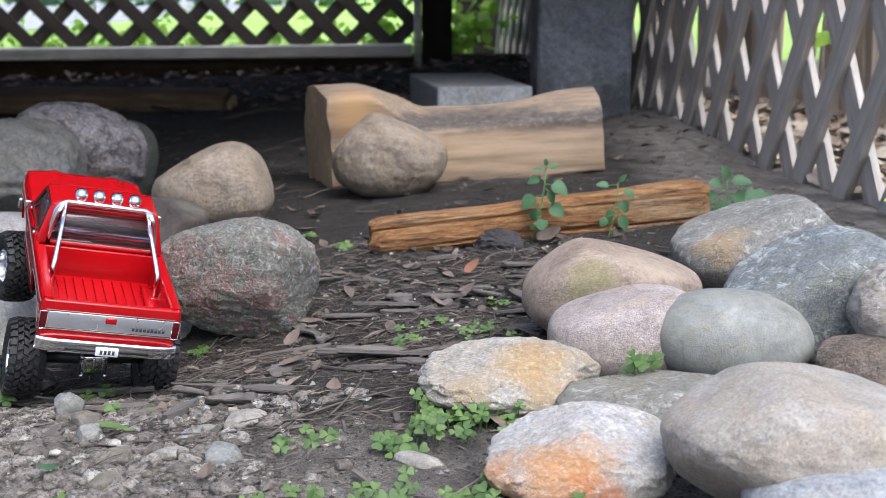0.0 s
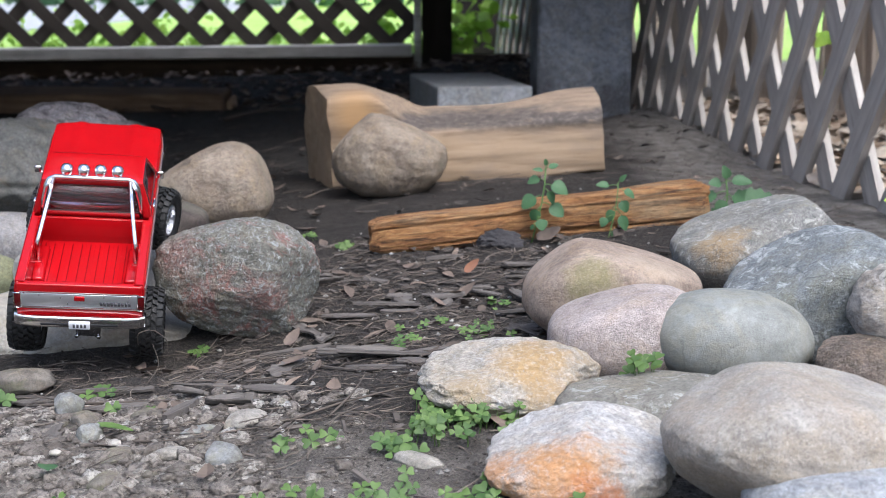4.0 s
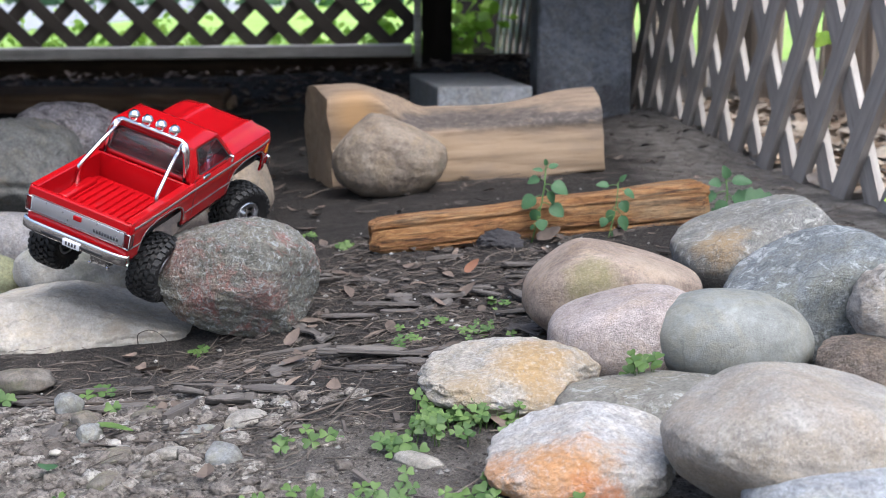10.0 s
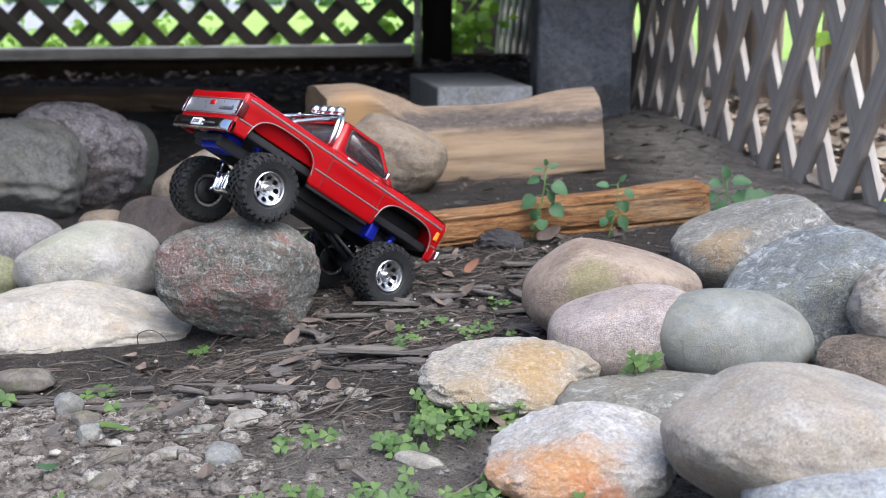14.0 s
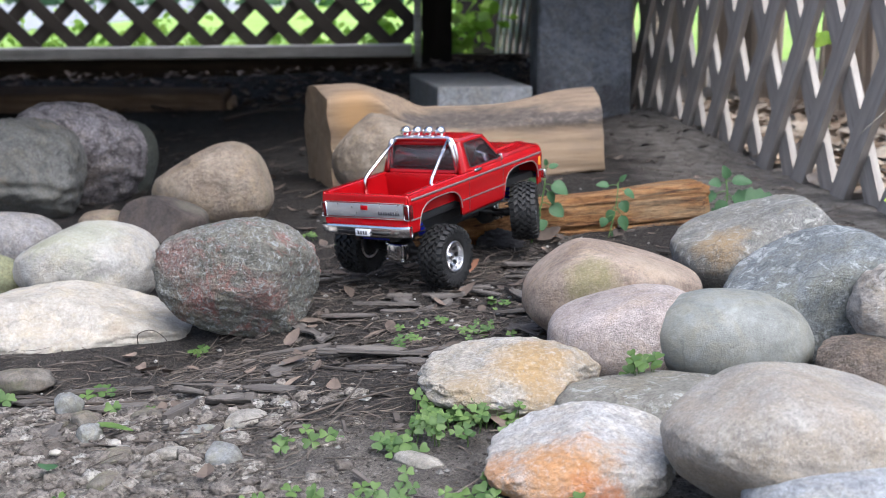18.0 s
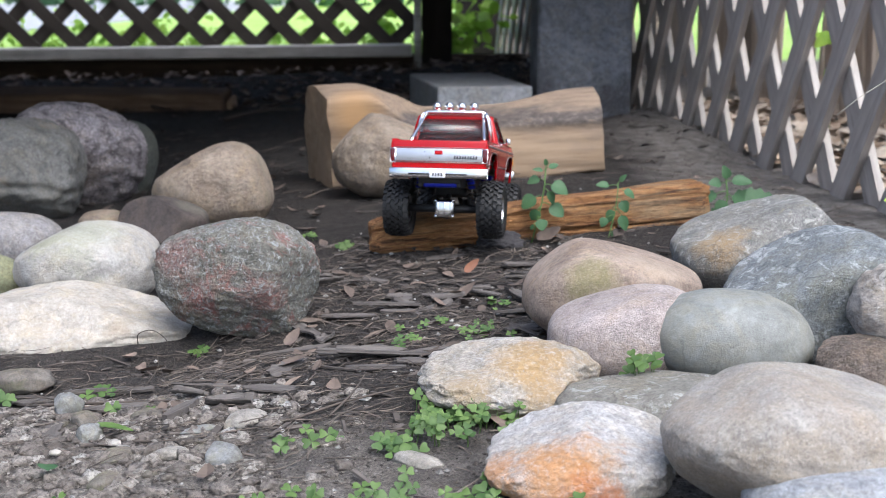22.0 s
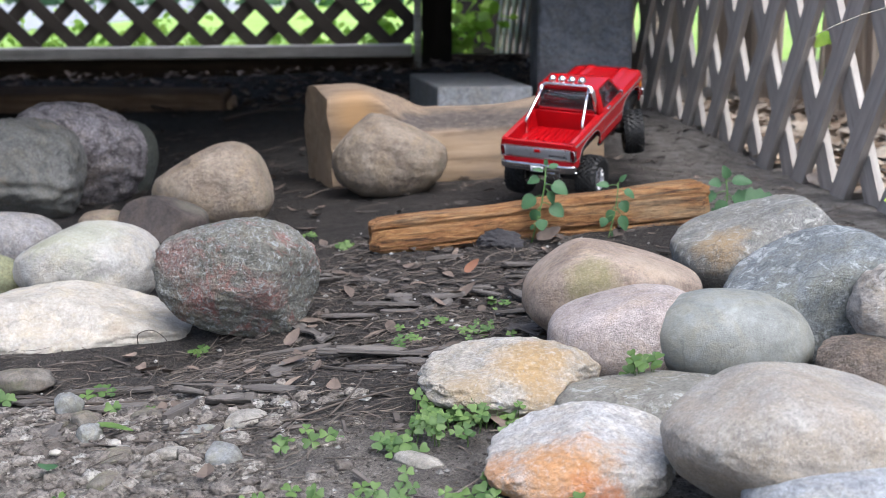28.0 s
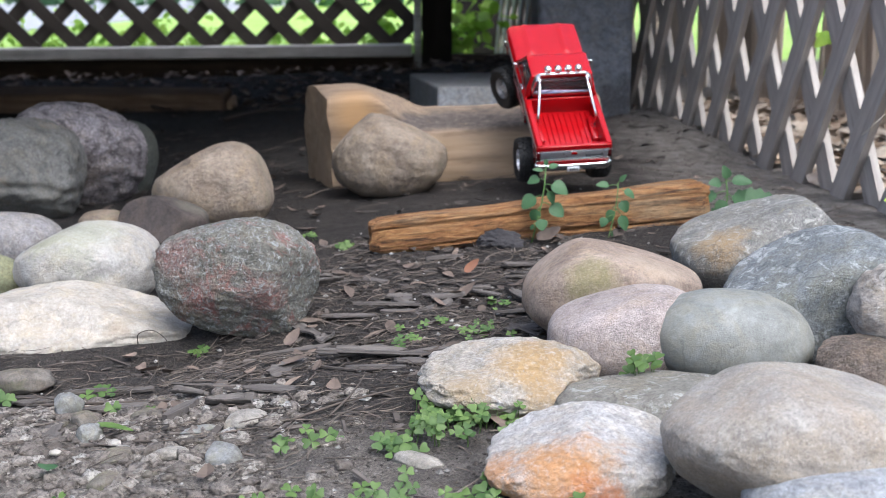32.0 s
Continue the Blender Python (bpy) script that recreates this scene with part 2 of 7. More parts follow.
# dark copy of the lattice wood: its silhouette shade is painted in
LATTICE_BACK = wood("silhouette_lattice_wood", (0.03, 0.024, 0.02), (0.05, 0.041, 0.034), (0.016, 0.014, 0.012), "x", 1.2, 0.8, 0.4)
OLD_TIMBER = wood("old_dark_timber", (0.06, 0.042, 0.03), (0.12, 0.085, 0.058), (0.02, 0.015, 0.011), "x", 0.8, 0.9, 0.8)
# near-black wood: the corner's shade is put into this colour
SHADED_TIMBER = wood("shaded_timber", (0.018, 0.014, 0.011), (0.032, 0.025, 0.02), (0.008, 0.006, 0.005), "z", 0.8, 0.9, 0.6)
BROWN_TIMBER = wood("rotten_brown_timber", (0.13, 0.085, 0.055), (0.24, 0.165, 0.11), (0.035, 0.025, 0.018), "x", 0.8, 0.9, 0.8)
RIM_METAL = plain("satin_chrome", (0.66, 0.66, 0.68), 0.27, 1.0, 0, 0.08, 90)
GREY_TIMBER = wood("grey_timber", (0.5, 0.49, 0.47), (0.68, 0.67, 0.65), (0.12, 0.11, 0.1), "x", 0.8, 0.85, 0.5)
LOG_FACE = wood("split_log_face", (0.34, 0.235, 0.145), (0.43, 0.31, 0.2), (0.2, 0.125, 0.07), "x", 1.0, 0.8, 0.5, (0.33, 0.245, 0.165))
def billet_mat():
    m, n, l, b = node_mat("split_orange_wood", 0.85)
    v = coords(n, l, scale=(22, 260, 260))
    g = noise_tex(n, l, v, 1.0, 9, 0.75, 0.8)
    c = ramp(n, l, g, [(0.3, (0.07, 0.03, 0.014)), (0.42, (0.28, 0.125, 0.045)), (0.55, (0.45, 0.23, 0.085)), (0.7, (0.56, 0.37, 0.19))])
    crack = noise_tex(n, l, coords(n, l, scale=(10, 170, 170), offset=(3, 1, 2)), 1.0, 8, 0.7, 0.6)
    c = mix(n, l, ramp(n, l, crack, [(0.38, (0.95, 0.95, 0.95)), (0.47, (0, 0, 0))]), c, (0.05, 0.022, 0.011))
    pale = noise_tex(n, l, coords(n, l, scale=(9, 22, 22), offset=(7, 4, 0)), 1.0, 6, 0.6)
    c = mix(n, l, ramp(n, l, pale, [(0.5, (0, 0, 0)), (0.68, (0.7, 0.7, 0.7))]), c, (0.44, 0.33, 0.2))
    l.new(c, b.inputs["Base Color"])
    fib = noise_tex(n, l, coords(n, l, scale=(90, 700, 700)), 1.0, 6, 0.75, 0.4)
    c = mix(n, l, 1.0, c, ramp(n, l, fib, [(0.36, (0.55, 0.5, 0.46)), (0.5, (1, 1, 1)), (0.66, (1.35, 1.3, 1.22))]), "MULTIPLY")
    l.new(c, b.inputs["Base Color"])
    bump(n, l, b, g, 1.0, 0.008)
    return m


BOARD = wood("pale_fence_board", (0.45, 0.37, 0.29), (0.6, 0.52, 0.42), (0.22, 0.17, 0.13), "z", 0.8, 0.85, 0.5)
DECKING = wood("porch_boards", (0.14, 0.11, 0.09), (0.2, 0.16, 0.13), (0.08, 0.06, 0.05), "x", 0.6, 0.85, 0.4)
SIDING = plain("light_block_siding", (0.5, 0.49, 0.46), 0.7, 0, 0, 0.06, 12, 0.2)
CLOVER = leaf_mat("clover_leaf", (0.06, 0.125, 0.028), (0.18, 0.28, 0.075), glow=0.3)
WEED = leaf_mat("weed_leaf", (0.045, 0.115, 0.05), (0.1, 0.21, 0.085), glow=0.3)
# two leaf greens far paler than WEED, with sunlight painted into them
SUN_PAINTED_LEAF = leaf_mat("sun_painted_leaf", (0.36, 0.6, 0.07), (0.56, 0.8, 0.14), glow=0.5)
BRIGHT_LEAF = leaf_mat("sun_tinted_leaf", (0.28, 0.5, 0.05), (0.46, 0.68, 0.1), glow=0.5)
STEM = leaf_mat("green_stem", (0.1, 0.2, 0.05), (0.16, 0.28, 0.09))
DRY_LEAF = leaf_mat("dry_leaf", (0.05, 0.038, 0.031), (0.22, 0.165, 0.13), 0.8)
DARK_LEAF = leaf_mat("dark_leaf", (0.035, 0.028, 0.023), (0.13, 0.1, 0.08), 0.75)
RUST_LEAF = leaf_mat("rusty_leaf", (0.19, 0.08, 0.042), (0.25, 0.11, 0.06), 0.7)
TWIG = leaf_mat("twig", (0.045, 0.036, 0.03), (0.21, 0.172, 0.14), 0.85)
CHIP = leaf_mat("wood_chip", (0.03, 0.025, 0.022), (0.15, 0.127, 0.11), 0.9)
PEBBLE = leaf_mat("pebble", (0.12, 0.11, 0.1), (0.4, 0.39, 0.36), 0.8)
CLOD = plain("dark_clod", (0.03, 0.028, 0.03), 0.95, 0, 0, 0.5, 80, 0.8)


# ---- building helpers ----
def part(name, bm, material, parent=None, label="", smooth=True):
    me = bpy.data.meshes.new(name)
    bmesh.ops.recalc_face_normals(bm, faces=bm.faces)
    bm.to_mesh(me)
    bm.free()
    me.materials.append(material)
    if smooth:
        me.shade_smooth()
    ob = new(name, me)
    if parent is not None:
        ob.parent = parent
    if label:
        ob["label"] = label
    return ob


def root(name, label, category, m=None, group="", kind=""):
    ob = new(name)
    ob.empty_display_size = 0.02
    if m is not None:
        ob.matrix_world = m
    return tagged(ob, label, category, group, kind)


def raw(name, verts, faces, material, parent=None, smooth=False):
    me = bpy.data.meshes.new(name)
    me.from_pydata([tuple(v) for v in verts], [], faces)
    me.materials.append(material)
    if smooth:
        me.shade_smooth()
    ob = new(name, me)
    if parent is not None:
        ob.parent = parent
    return ob


def box_bm(x0, x1, y0, y1, z0, z1, bevel=0.0, seg=2, bm=None):
    bm = bm or bmesh.new()
    r = bmesh.ops.create_cube(bm, size=1.0)
    bmesh.ops.scale(bm, vec=(x1 - x0, y1 - y0, z1 - z0), verts=r["verts"])
    bmesh.ops.translate(bm, vec=((x0 + x1) / 2, (y0 + y1) / 2, (z0 + z1) / 2), verts=r["verts"])
    if bevel:
        es = list({e for v in r["verts"] for e in v.link_edges})
        bmesh.ops.bevel(bm, geom=es, offset=bevel, segments=seg, affect="EDGES", profile=0.5)
    return bm


def tube_bm(points, radius, sides=10, bm=None, radii=None):
    """A round bar through the given points."""
    bm = bm or bmesh.new()
    pts = [Vector(p) for p in points]
    rings = []
    up = None
    for i, p in enumerate(pts):
        d = (pts[min(i + 1, len(pts) - 1)] - pts[max(i - 1, 0)]).normalized()
        a = Vector((0, 0, 1)) if abs(d.z) < 0.9 else Vector((1, 0, 0))
        u = d.cross(a).normalized() if up is None else (up - d * up.dot(d)).normalized()
        up = u
        w = d.cross(u)
        r = radii[i] if radii else radius
        rings.append([bm.verts.new(p + (u * math.cos(k * math.tau / sides) + w * math.sin(k * math.tau / sides)) * r) for k in range(sides)])
    for a, b in zip(rings, rings[1:]):
        for k in range(sides):
            bm.faces.new((a[k], a[(k + 1) % sides], b[(k + 1) % sides], b[k]))
    bm.faces.new(rings[0][::-1])
    bm.faces.new(rings[-1])
    return bm


def lathe_bm(profile, axis="y", steps=32, bm=None, centre=(0, 0, 0), closed=False):
    """Profile points (radius, along) turned about an axis."""
    bm = bm or bmesh.new()
    rings = []
    for k in range(steps):
        a = k * math.tau / steps
        ring = []
        for r, h in profile:
            c, s = r * math.cos(a), r * math.sin(a)
            p = {"y": (c, h, s), "z": (c, s, h), "x": (h, c, s)}[axis]
            ring.append(bm.verts.new(Vector(p) + Vector(centre)))
        rings.append(ring)
    m = len(profile)
    for k in range(steps):
        a, b = rings[k], rings[(k + 1) % steps]
        for i in range(m if closed else m - 1):
            j = (i + 1) % m
            bm.faces.new((a[i], a[j], b[j], b[i]))
    if not closed:
        if profile[0][0] > 1e-7:
            bm.faces.new([r[0] for r in rings])
        if profile[-1][0] > 1e-7:
            bm.faces.new([r[-1] for r in rings][::-1])
    bmesh.ops.remove_doubles(bm, verts=bm.verts, dist=1e-6)
    return bm


def smooth_step(a, b, x):
    t = min(1.0, max(0.0, (x - a) / (b - a)))
    return t * t * (3 - 2 * t)


# ---- ground ----
def ground_z(x, y):
    z = 0.006 + 0.061 * 0.8 * math.tanh(x / 0.8)
    z -= 0.028 * smooth_step(0.22, 0.5, x) * smooth_step(1.0, 1.5, y)
    z += 0.006 * noise.noise((x * 3, y * 3, 0.3)) + 0.003 * noise.noise((x * 11, y * 11, 2.1))
    z += 0.009 * math.exp(-((x - 0.1) / 0.24) ** 2 - ((y - 1.42) / 0.07) ** 2)
    z -= 0.016 * math.exp(-((x + 0.155) / 0.115) ** 4 - ((y - 1.075) / 0.05) ** 2)
    # the ground falls towards the stone pile
    z -= 0.011 * (1 - smooth_step(-0.24, -0.12, x)) * smooth_step(0.85, 0.98, y) * (1 - smooth_step(1.12, 1.22, y))
    # low bank of earth against the far sill and along the corner
    z += 0.05 * smooth_step(3.75, 4.3, y) * (1 - smooth_step(4.4, 4.7, y))
    z += 0.03 * math.exp(-((x - 0.42) / 0.1) ** 2) * smooth_step(2.0, 2.3, y) * (1 - smooth_step(2.7, 3.2, y))
    near = 1 - smooth_step(4.2, 6.0, abs(y)) * 1.0
    z += near * (0.0022 * noise.noise((x * 34, y * 34, 5.0)) + 0.0012 * noise.noise((x * 90, y * 90, 7.0)))
    return z


def axis_steps(fine0, fine1, step, far, grow=1.22):
    v = list(np.arange(fine0, fine1 + 1e-9, step))
    s, a = step, fine1
    while a < far:
        s *= grow
        a += s
        v.append(a)
    s, a, low = step, fine0, []
    while a > -far:
        s *= grow
        a -= s
        low.append(a)
    return low[::-1] + v


gx = axis_steps(-0.8, 0.75, 0.0065, 300)
gy = axis_steps(0.5, 2.3, 0.0065, 300)
gv = [(x, y, ground_z(x, y)) for y in gy for x in gx]
nx = len(gx)
gf = [(j * nx + i, j * nx + i + 1, (j + 1) * nx + i + 1, (j + 1) * nx + i) for j in range(len(gy) - 1) for i in range(nx - 1)]
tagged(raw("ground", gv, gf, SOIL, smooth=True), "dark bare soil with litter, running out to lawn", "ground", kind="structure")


# ---- stones ----
def rock(label, material, centre, radii, turn=(0, 0, 0), power=2.3, lumps=(), wobble=0.06, rough=0.012, seed=1.0, taper=0.0, lean=0.0, group="stones", sub=5, chips=0, tz=0.0, cuts=(), soft=0.06, ledges=(), knobs=0.0):
    bm = bmesh.new()
    bmesh.ops.create_icosphere(bm, subdivisions=sub, radius=1.0)
    rng = random.Random(int(seed * 97))
    planes = []
    for _ in range(chips):
        a, h = rng.uniform(0, math.tau), rng.uniform(-0.3, 0.9)
        k = math.sqrt(1 - h * h)
        planes.append((Vector((k * math.cos(a), k * math.sin(a), h)), rng.uniform(0.78, 0.93)))
    off = Vector((seed * 3.1, seed * 1.7, seed * 5.3))
    rot = Euler([radians(a) for a in turn]).to_matrix()
    lump = [(Vector(b[:3]).normalized(), b[3], b[4]) for b in lumps]
    for v in bm.verts:
        d = v.co.normalized()
        s = (abs(d.x) ** power + abs(d.y) ** power + abs(d.z) ** power) ** (-1 / power)
        s = min(s, 1.35)
        for b, amp, wid in lump:
            s *= 1 + amp * math.exp(-(1 - d.dot(b)) / wid)
        s *= 1 + wobble * noise.noise(d * 1.2 + off) + wobble * 0.5 * noise.noise(d * 2.6 + off * 2)
        s *= 1 + rough * noise.fractal(d * 6 + off, 0.9, 2.1, 5)
        p = d * s
        for nrm, lim in planes:
            e = p.dot(nrm) - lim
            if e > 0:
                p -= nrm * e * 0.85
        for cut in cuts:
            nrm = Vector(cut[:3]).normalized()
            k = cut[4] if len(cut) > 4 else soft
            e = (p.dot(nrm) - cut[3]) / k
            if e > -8:
                p -= nrm * (k * math.log(1 + math.exp(min(e, 30))))
        # broken ledges: a step across the face, ragged along its line
        for nx, ny, nz, at, width, depth, bx, by, bz, spread in ledges:
            e = p.dot(Vector((nx, ny, nz)).normalized()) - at - 0.1 * noise.noise(p * 2.7 + off) - 0.03 * noise.noise(p * 9 + off)
            e = max(-20.0, min(20.0, e / width))
            mask = math.exp(-(1 - d.dot(Vector((bx, by, bz)).normalized())) / spread)
            p -= d * depth * mask * (1 / (1 + math.exp(-e)))
        s2 = rough * 0.6 * noise.noise(p * 9 + off)
        if knobs:
            s2 += knobs * (noise.noise(p * 7 + off * 3) + 0.6 * noise.noise(p * 16 + off))
        p += d * s2
        p.z *= 1 + taper * p.x
        p.y *= 1 + tz * p.x
        p.x += lean * p.z
        v.co = rot @ Vector((p.x * radii[0], p.y * radii[1], p.z * radii[2]))
    ob = part("stone", bm, material)
    ob.location = centre
    return tagged(ob, label, "stone", group)


LEFT, RIGHT = "stone pile beside the path", "stone pile opposite"
S_PURPLE = stone("stone_mottled_purple", (0.2, 0.175, 0.185), (0.43, 0.39, 0.4), (0.1, 0.085, 0.085), (0.47, 0.6), speck=240, amount=0.7, seed=1, relief=1.1, cracks=0.7, stain_scale=34, pale=(0.3, 0.28, 0.28), pale_at=(0.56, 0.7), pale_scale=80, patches=(((0.03, -0.07, -0.03), 0.035, (0.23, 0.18, 0.14), 0.7),))
S_GREY = stone("stone_brown_grey", (0.13, 0.127, 0.117), (0.25, 0.245, 0.228), (0.32, 0.24, 0.16), (0.58, 0.72), speck=300, amount=0.4, seed=2, rough=0.5, lumpy=0.5, relief=0.9, cracks=0.8, pale=(0.34, 0.34, 0.33), pale_at=(0.66, 0.74), pale_scale=45)
S_DARKGREEN = stone("stone_dark_green", (0.05, 0.054, 0.046), (0.085, 0.09, 0.078), None, amount=0.25, seed=3)
S_TAN = stone("stone_tan", (0.2, 0.152, 0.117), (0.33, 0.272, 0.213), (0.22, 0.21, 0.13), (0.58, 0.74), speck=300, mottle=0.6, amount=0.3, seed=4, relief=1.0, pale=(0.36, 0.33, 0.29), pale_at=(0.6, 0.75), pale_scale=60)
S_CUT = stone("stone_dark_brown", (0.045, 0.036, 0.035), (0.075, 0.061, 0.056), None, amount=0.2, seed=5, patches=(((0.035, 0.0, 0.024), 0.024, (0.15, 0.14, 0.11), 0.7),))
S_GRANITE = stone("stone_red_granite", (0.13, 0.128, 0.108), (0.24, 0.232, 0.2), (0.34, 0.16, 0.135), (0.52, 0.62), speck=260, amount=0.6, seed=6, relief=1.5, stain_scale=34, pale=(0.46, 0.48, 0.48), pale_at=(0.51, 0.62), pale_scale=210, patches=(((-0.045, -0.03, 0.02), 0.022, (0.36, 0.18, 0.155), 0.6), ((0.03, -0.045, -0.014), 0.024, (0.38, 0.185, 0.16), 0.65), ((-0.02, -0.05, -0.004), 0.014, (0.34, 0.17, 0.145), 0.5), ((-0.045, -0.03, -0.028), 0.018, (0.24, 0.19, 0.12), 0.6)))
S_PALE = stone("stone_pale_mossy", (0.3, 0.29, 0.265), (0.45, 0.435, 0.41), (0.24, 0.235, 0.22), (0.56, 0.7), speck=300, mottle=0.45, amount=0.2, seed=7, relief=0.8, patches=(((0.0, -0.02, 0.03), 0.045, (0.33, 0.34, 0.24), 0.6), ((-0.03, -0.03, 0.02), 0.022, (0.3, 0.31, 0.2), 0.5), ((0.03, -0.04, 0.012), 0.016, (0.5, 0.5, 0.49), 0.6)))
S_WHITE = stone("stone_white_limestone", (0.36, 0.332, 0.285), (0.455, 0.425, 0.375), (0.32, 0.27, 0.21), (0.56, 0.74), speck=160, amount=0.22, seed=8, relief=0.7, cracks=0.35, mottle=0.5, speck_dark=(0.2, 0.16, 0.13), patches=(((0.035, -0.07, 0.0), 0.008, (0.36, 0.22, 0.11), 0.8), ((-0.03, -0.06, 0.012), 0.014, (0.2, 0.17, 0.14), 0.7), ((-0.006, -0.066, 0.008), 0.012, (0.22, 0.18, 0.15), 0.6)))
S_MAUVE = stone("stone_mauve", (0.165, 0.158, 0.162), (0.28, 0.268, 0.272), None, speck=380, amount=0.5, seed=9, relief=0.7)
S_MOSS = stone("stone_mossy", (0.17, 0.18, 0.1), (0.25, 0.26, 0.16), None, amount=0.3, seed=10)
S_PINKTAN = stone("stone_pink_tan", (0.2, 0.145, 0.12), (0.34, 0.272, 0.218), None, speck=500, amount=0.28, seed=11, relief=0.6, lumpy=0.4, mottle=0.8, patches=(((-0.022, -0.045, 0.012), 0.022, (0.17, 0.16, 0.06), 0.7), ((0.03, -0.03, 0.03), 0.03, (0.42, 0.34, 0.26), 0.5)))
S_PINK = stone("stone_pink_granite", (0.29, 0.235, 0.215), (0.42, 0.365, 0.345), None, speck=620, amount=0.7, seed=12, relief=0.8, lumpy=0.4, mottle=0.7)
S_GREENGREY = stone("stone_smooth_green_grey", (0.17, 0.176, 0.165), (0.24, 0.247, 0.232), (0.29, 0.26, 0.19), (0.64, 0.85), speck=700, amount=0.25, seed=13, relief=0.35, mottle=0.35, lumpy=0.5, rough=0.62, pale=(0.34, 0.35, 0.33), pale_at=(0.56, 0.68), cracks=0.3)
S_BLUEGREY = stone("stone_blue_grey", (0.13, 0.145, 0.16), (0.23, 0.25, 0.26), (0.23, 0.23, 0.18), (0.55, 0.72), speck=520, amount=0.6, seed=14, relief=0.9, pale=(0.46, 0.48, 0.49), pale_at=(0.53, 0.6), pale_scale=42, cracks=0.6)
S_OCHRE = stone("stone_grey_with_ochre", (0.14, 0.14, 0.135), (0.24, 0.235, 0.22), (0.3, 0.25, 0.14), (0.58, 0.76), speck=500, amount=0.5, seed=15, relief=0.8, stain_scale=22, pale=(0.42, 0.41, 0.38), pale_at=(0.54, 0.62), cracks=0.5, pale_scale=70, patches=(((-0.045, -0.04, 0.01), 0.025, (0.36, 0.24, 0.11), 0.75),))
S_BAND = stone("stone_banded_grey", (0.36, 0.325, 0.3), (0.6, 0.555, 0.52), None, amount=0.4, seed=16, relief=1.2, streak=1.8, cracks=0.8, pale=(0.68, 0.65, 0.62), pale_at=(0.52, 0.6), pale_scale=60)
S_BROWN = stone("stone_rough_brown", (0.19, 0.145, 0.115), (0.34, 0.275, 0.225), (0.12, 0.095, 0.075), (0.5, 0.65), speck=400, amount=0.5, seed=17, relief=1.6)
S_QUARTZ = stone("stone_yellow_quartz", (0.37, 0.33, 0.265), (0.53, 0.5, 0.455), (0.45, 0.32, 0.17), (0.52, 0.7), speck=260, speck_dark=(0.28, 0.25, 0.22), amount=0.4, seed=18, relief=1.1, pale=(0.6, 0.61, 0.63), pale_at=(0.58, 0.72), pale_scale=55, patches=(((0.012, -0.015, 0.018), 0.032, (0.5, 0.33, 0.14), 0.8), ((-0.03, -0.035, 0.002), 0.018, (0.46, 0.33, 0.17), 0.6),))
S_FLAT = stone("stone_flat_olive", (0.19, 0.18, 0.155), (0.28, 0.265, 0.23), (0.15, 0.13, 0.1), (0.55, 0.7), amount=0.4, seed=19, relief=0.9, pale=(0.5, 0.5, 0.48), pale_at=(0.54, 0.61), cracks=0.6, pale_scale=50)
S_ORANGE = stone("stone_white_orange_quartz", (0.44, 0.41, 0.385), (0.6, 0.59, 0.58), (0.5, 0.39, 0.28), (0.54, 0.75), speck=260, speck_dark=(0.32, 0.28, 0.25), amount=0.35, seed=20.4, relief=1.1, patches=(((-0.012, -0.035, -0.004), 0.034, (0.62, 0.31, 0.11), 0.85), ((0.006, -0.04, -0.016), 0.02, (0.55, 0.17, 0.05), 0.7), ((-0.045, -0.015, -0.012), 0.02, (0.6, 0.3, 0.12), 0.8)))
S_BEIGE = stone("stone_beige_sandstone", (0.24, 0.222, 0.198), (0.33, 0.308, 0.28), (0.31, 0.25, 0.19), (0.52, 0.75), speck=420, amount=0.5, seed=21, relief=0.45, mottle=0.5, lumpy=0.3)
S_SLATE = stone("stone_slate_grey", (0.2, 0.208, 0.226), (0.3, 0.312, 0.332), None, speck=400, amount=0.3, seed=22, relief=0.4, patches=(((-0.005, -0.035, 0.006), 0.004, (0.35, 0.2, 0.17), 0.8),))

rock("large mottled purple-grey stone lying on dark soil", S_PURPLE, (-0.5323, 1.9000, 0.0483), (0.1006, 0.0890, 0.0750), (0, 8, 0), 2.3, [(0.9, -0.3, -0.2, 0.1, 0.2)], 0.06, 0.03, 3.3, group=LEFT, cuts=((0.5, -0.65, -0.55, 0.84, 0.05), (0.35, -0.9, 0.2, 0.9, 0.03)), knobs=0.05, ledges=((0.3, -0.2, -0.9, 0.12, 0.02, 0.09, 0.4, -0.9, -0.1, 0.35), (0.75, -0.2, -0.5, 0.5, 0.02, 0.08, 0.6, -0.75, 0.1, 0.25)))
rock("weathered brown-grey boulder with a fractured face", S_GREY, (-0.5712, 1.7970, 0.0382), (0.0801, 0.0710, 0.0718), (0, 8, 0), 2.6, [(0.7, -0.6, 0.2, 0.06, 0.15)], 0.06, 0.025, 5.1, group=LEFT, cuts=((0.1, -0.6, -0.8, 0.86, 0.05), (0.25, -0.95, 0.15, 0.9, 0.02)), knobs=0.05, ledges=((0.0, -0.1, -1.0, 0.18, 0.018, 0.1, 0.2, -0.95, -0.1, 0.5), (0.4, -0.2, 0.85, 0.5, 0.02, 0.07, 0.5, -0.8, 0.4, 0.25)))
rock("smooth dark green stone behind the purple one", S_DARKGREEN, (-0.4897, 2.0000, 0.0213), (0.0555, 0.0460, 0.0705), (0, 18, 0), 2.3, (), 0.05, 0.008, 7.7, group=LEFT)
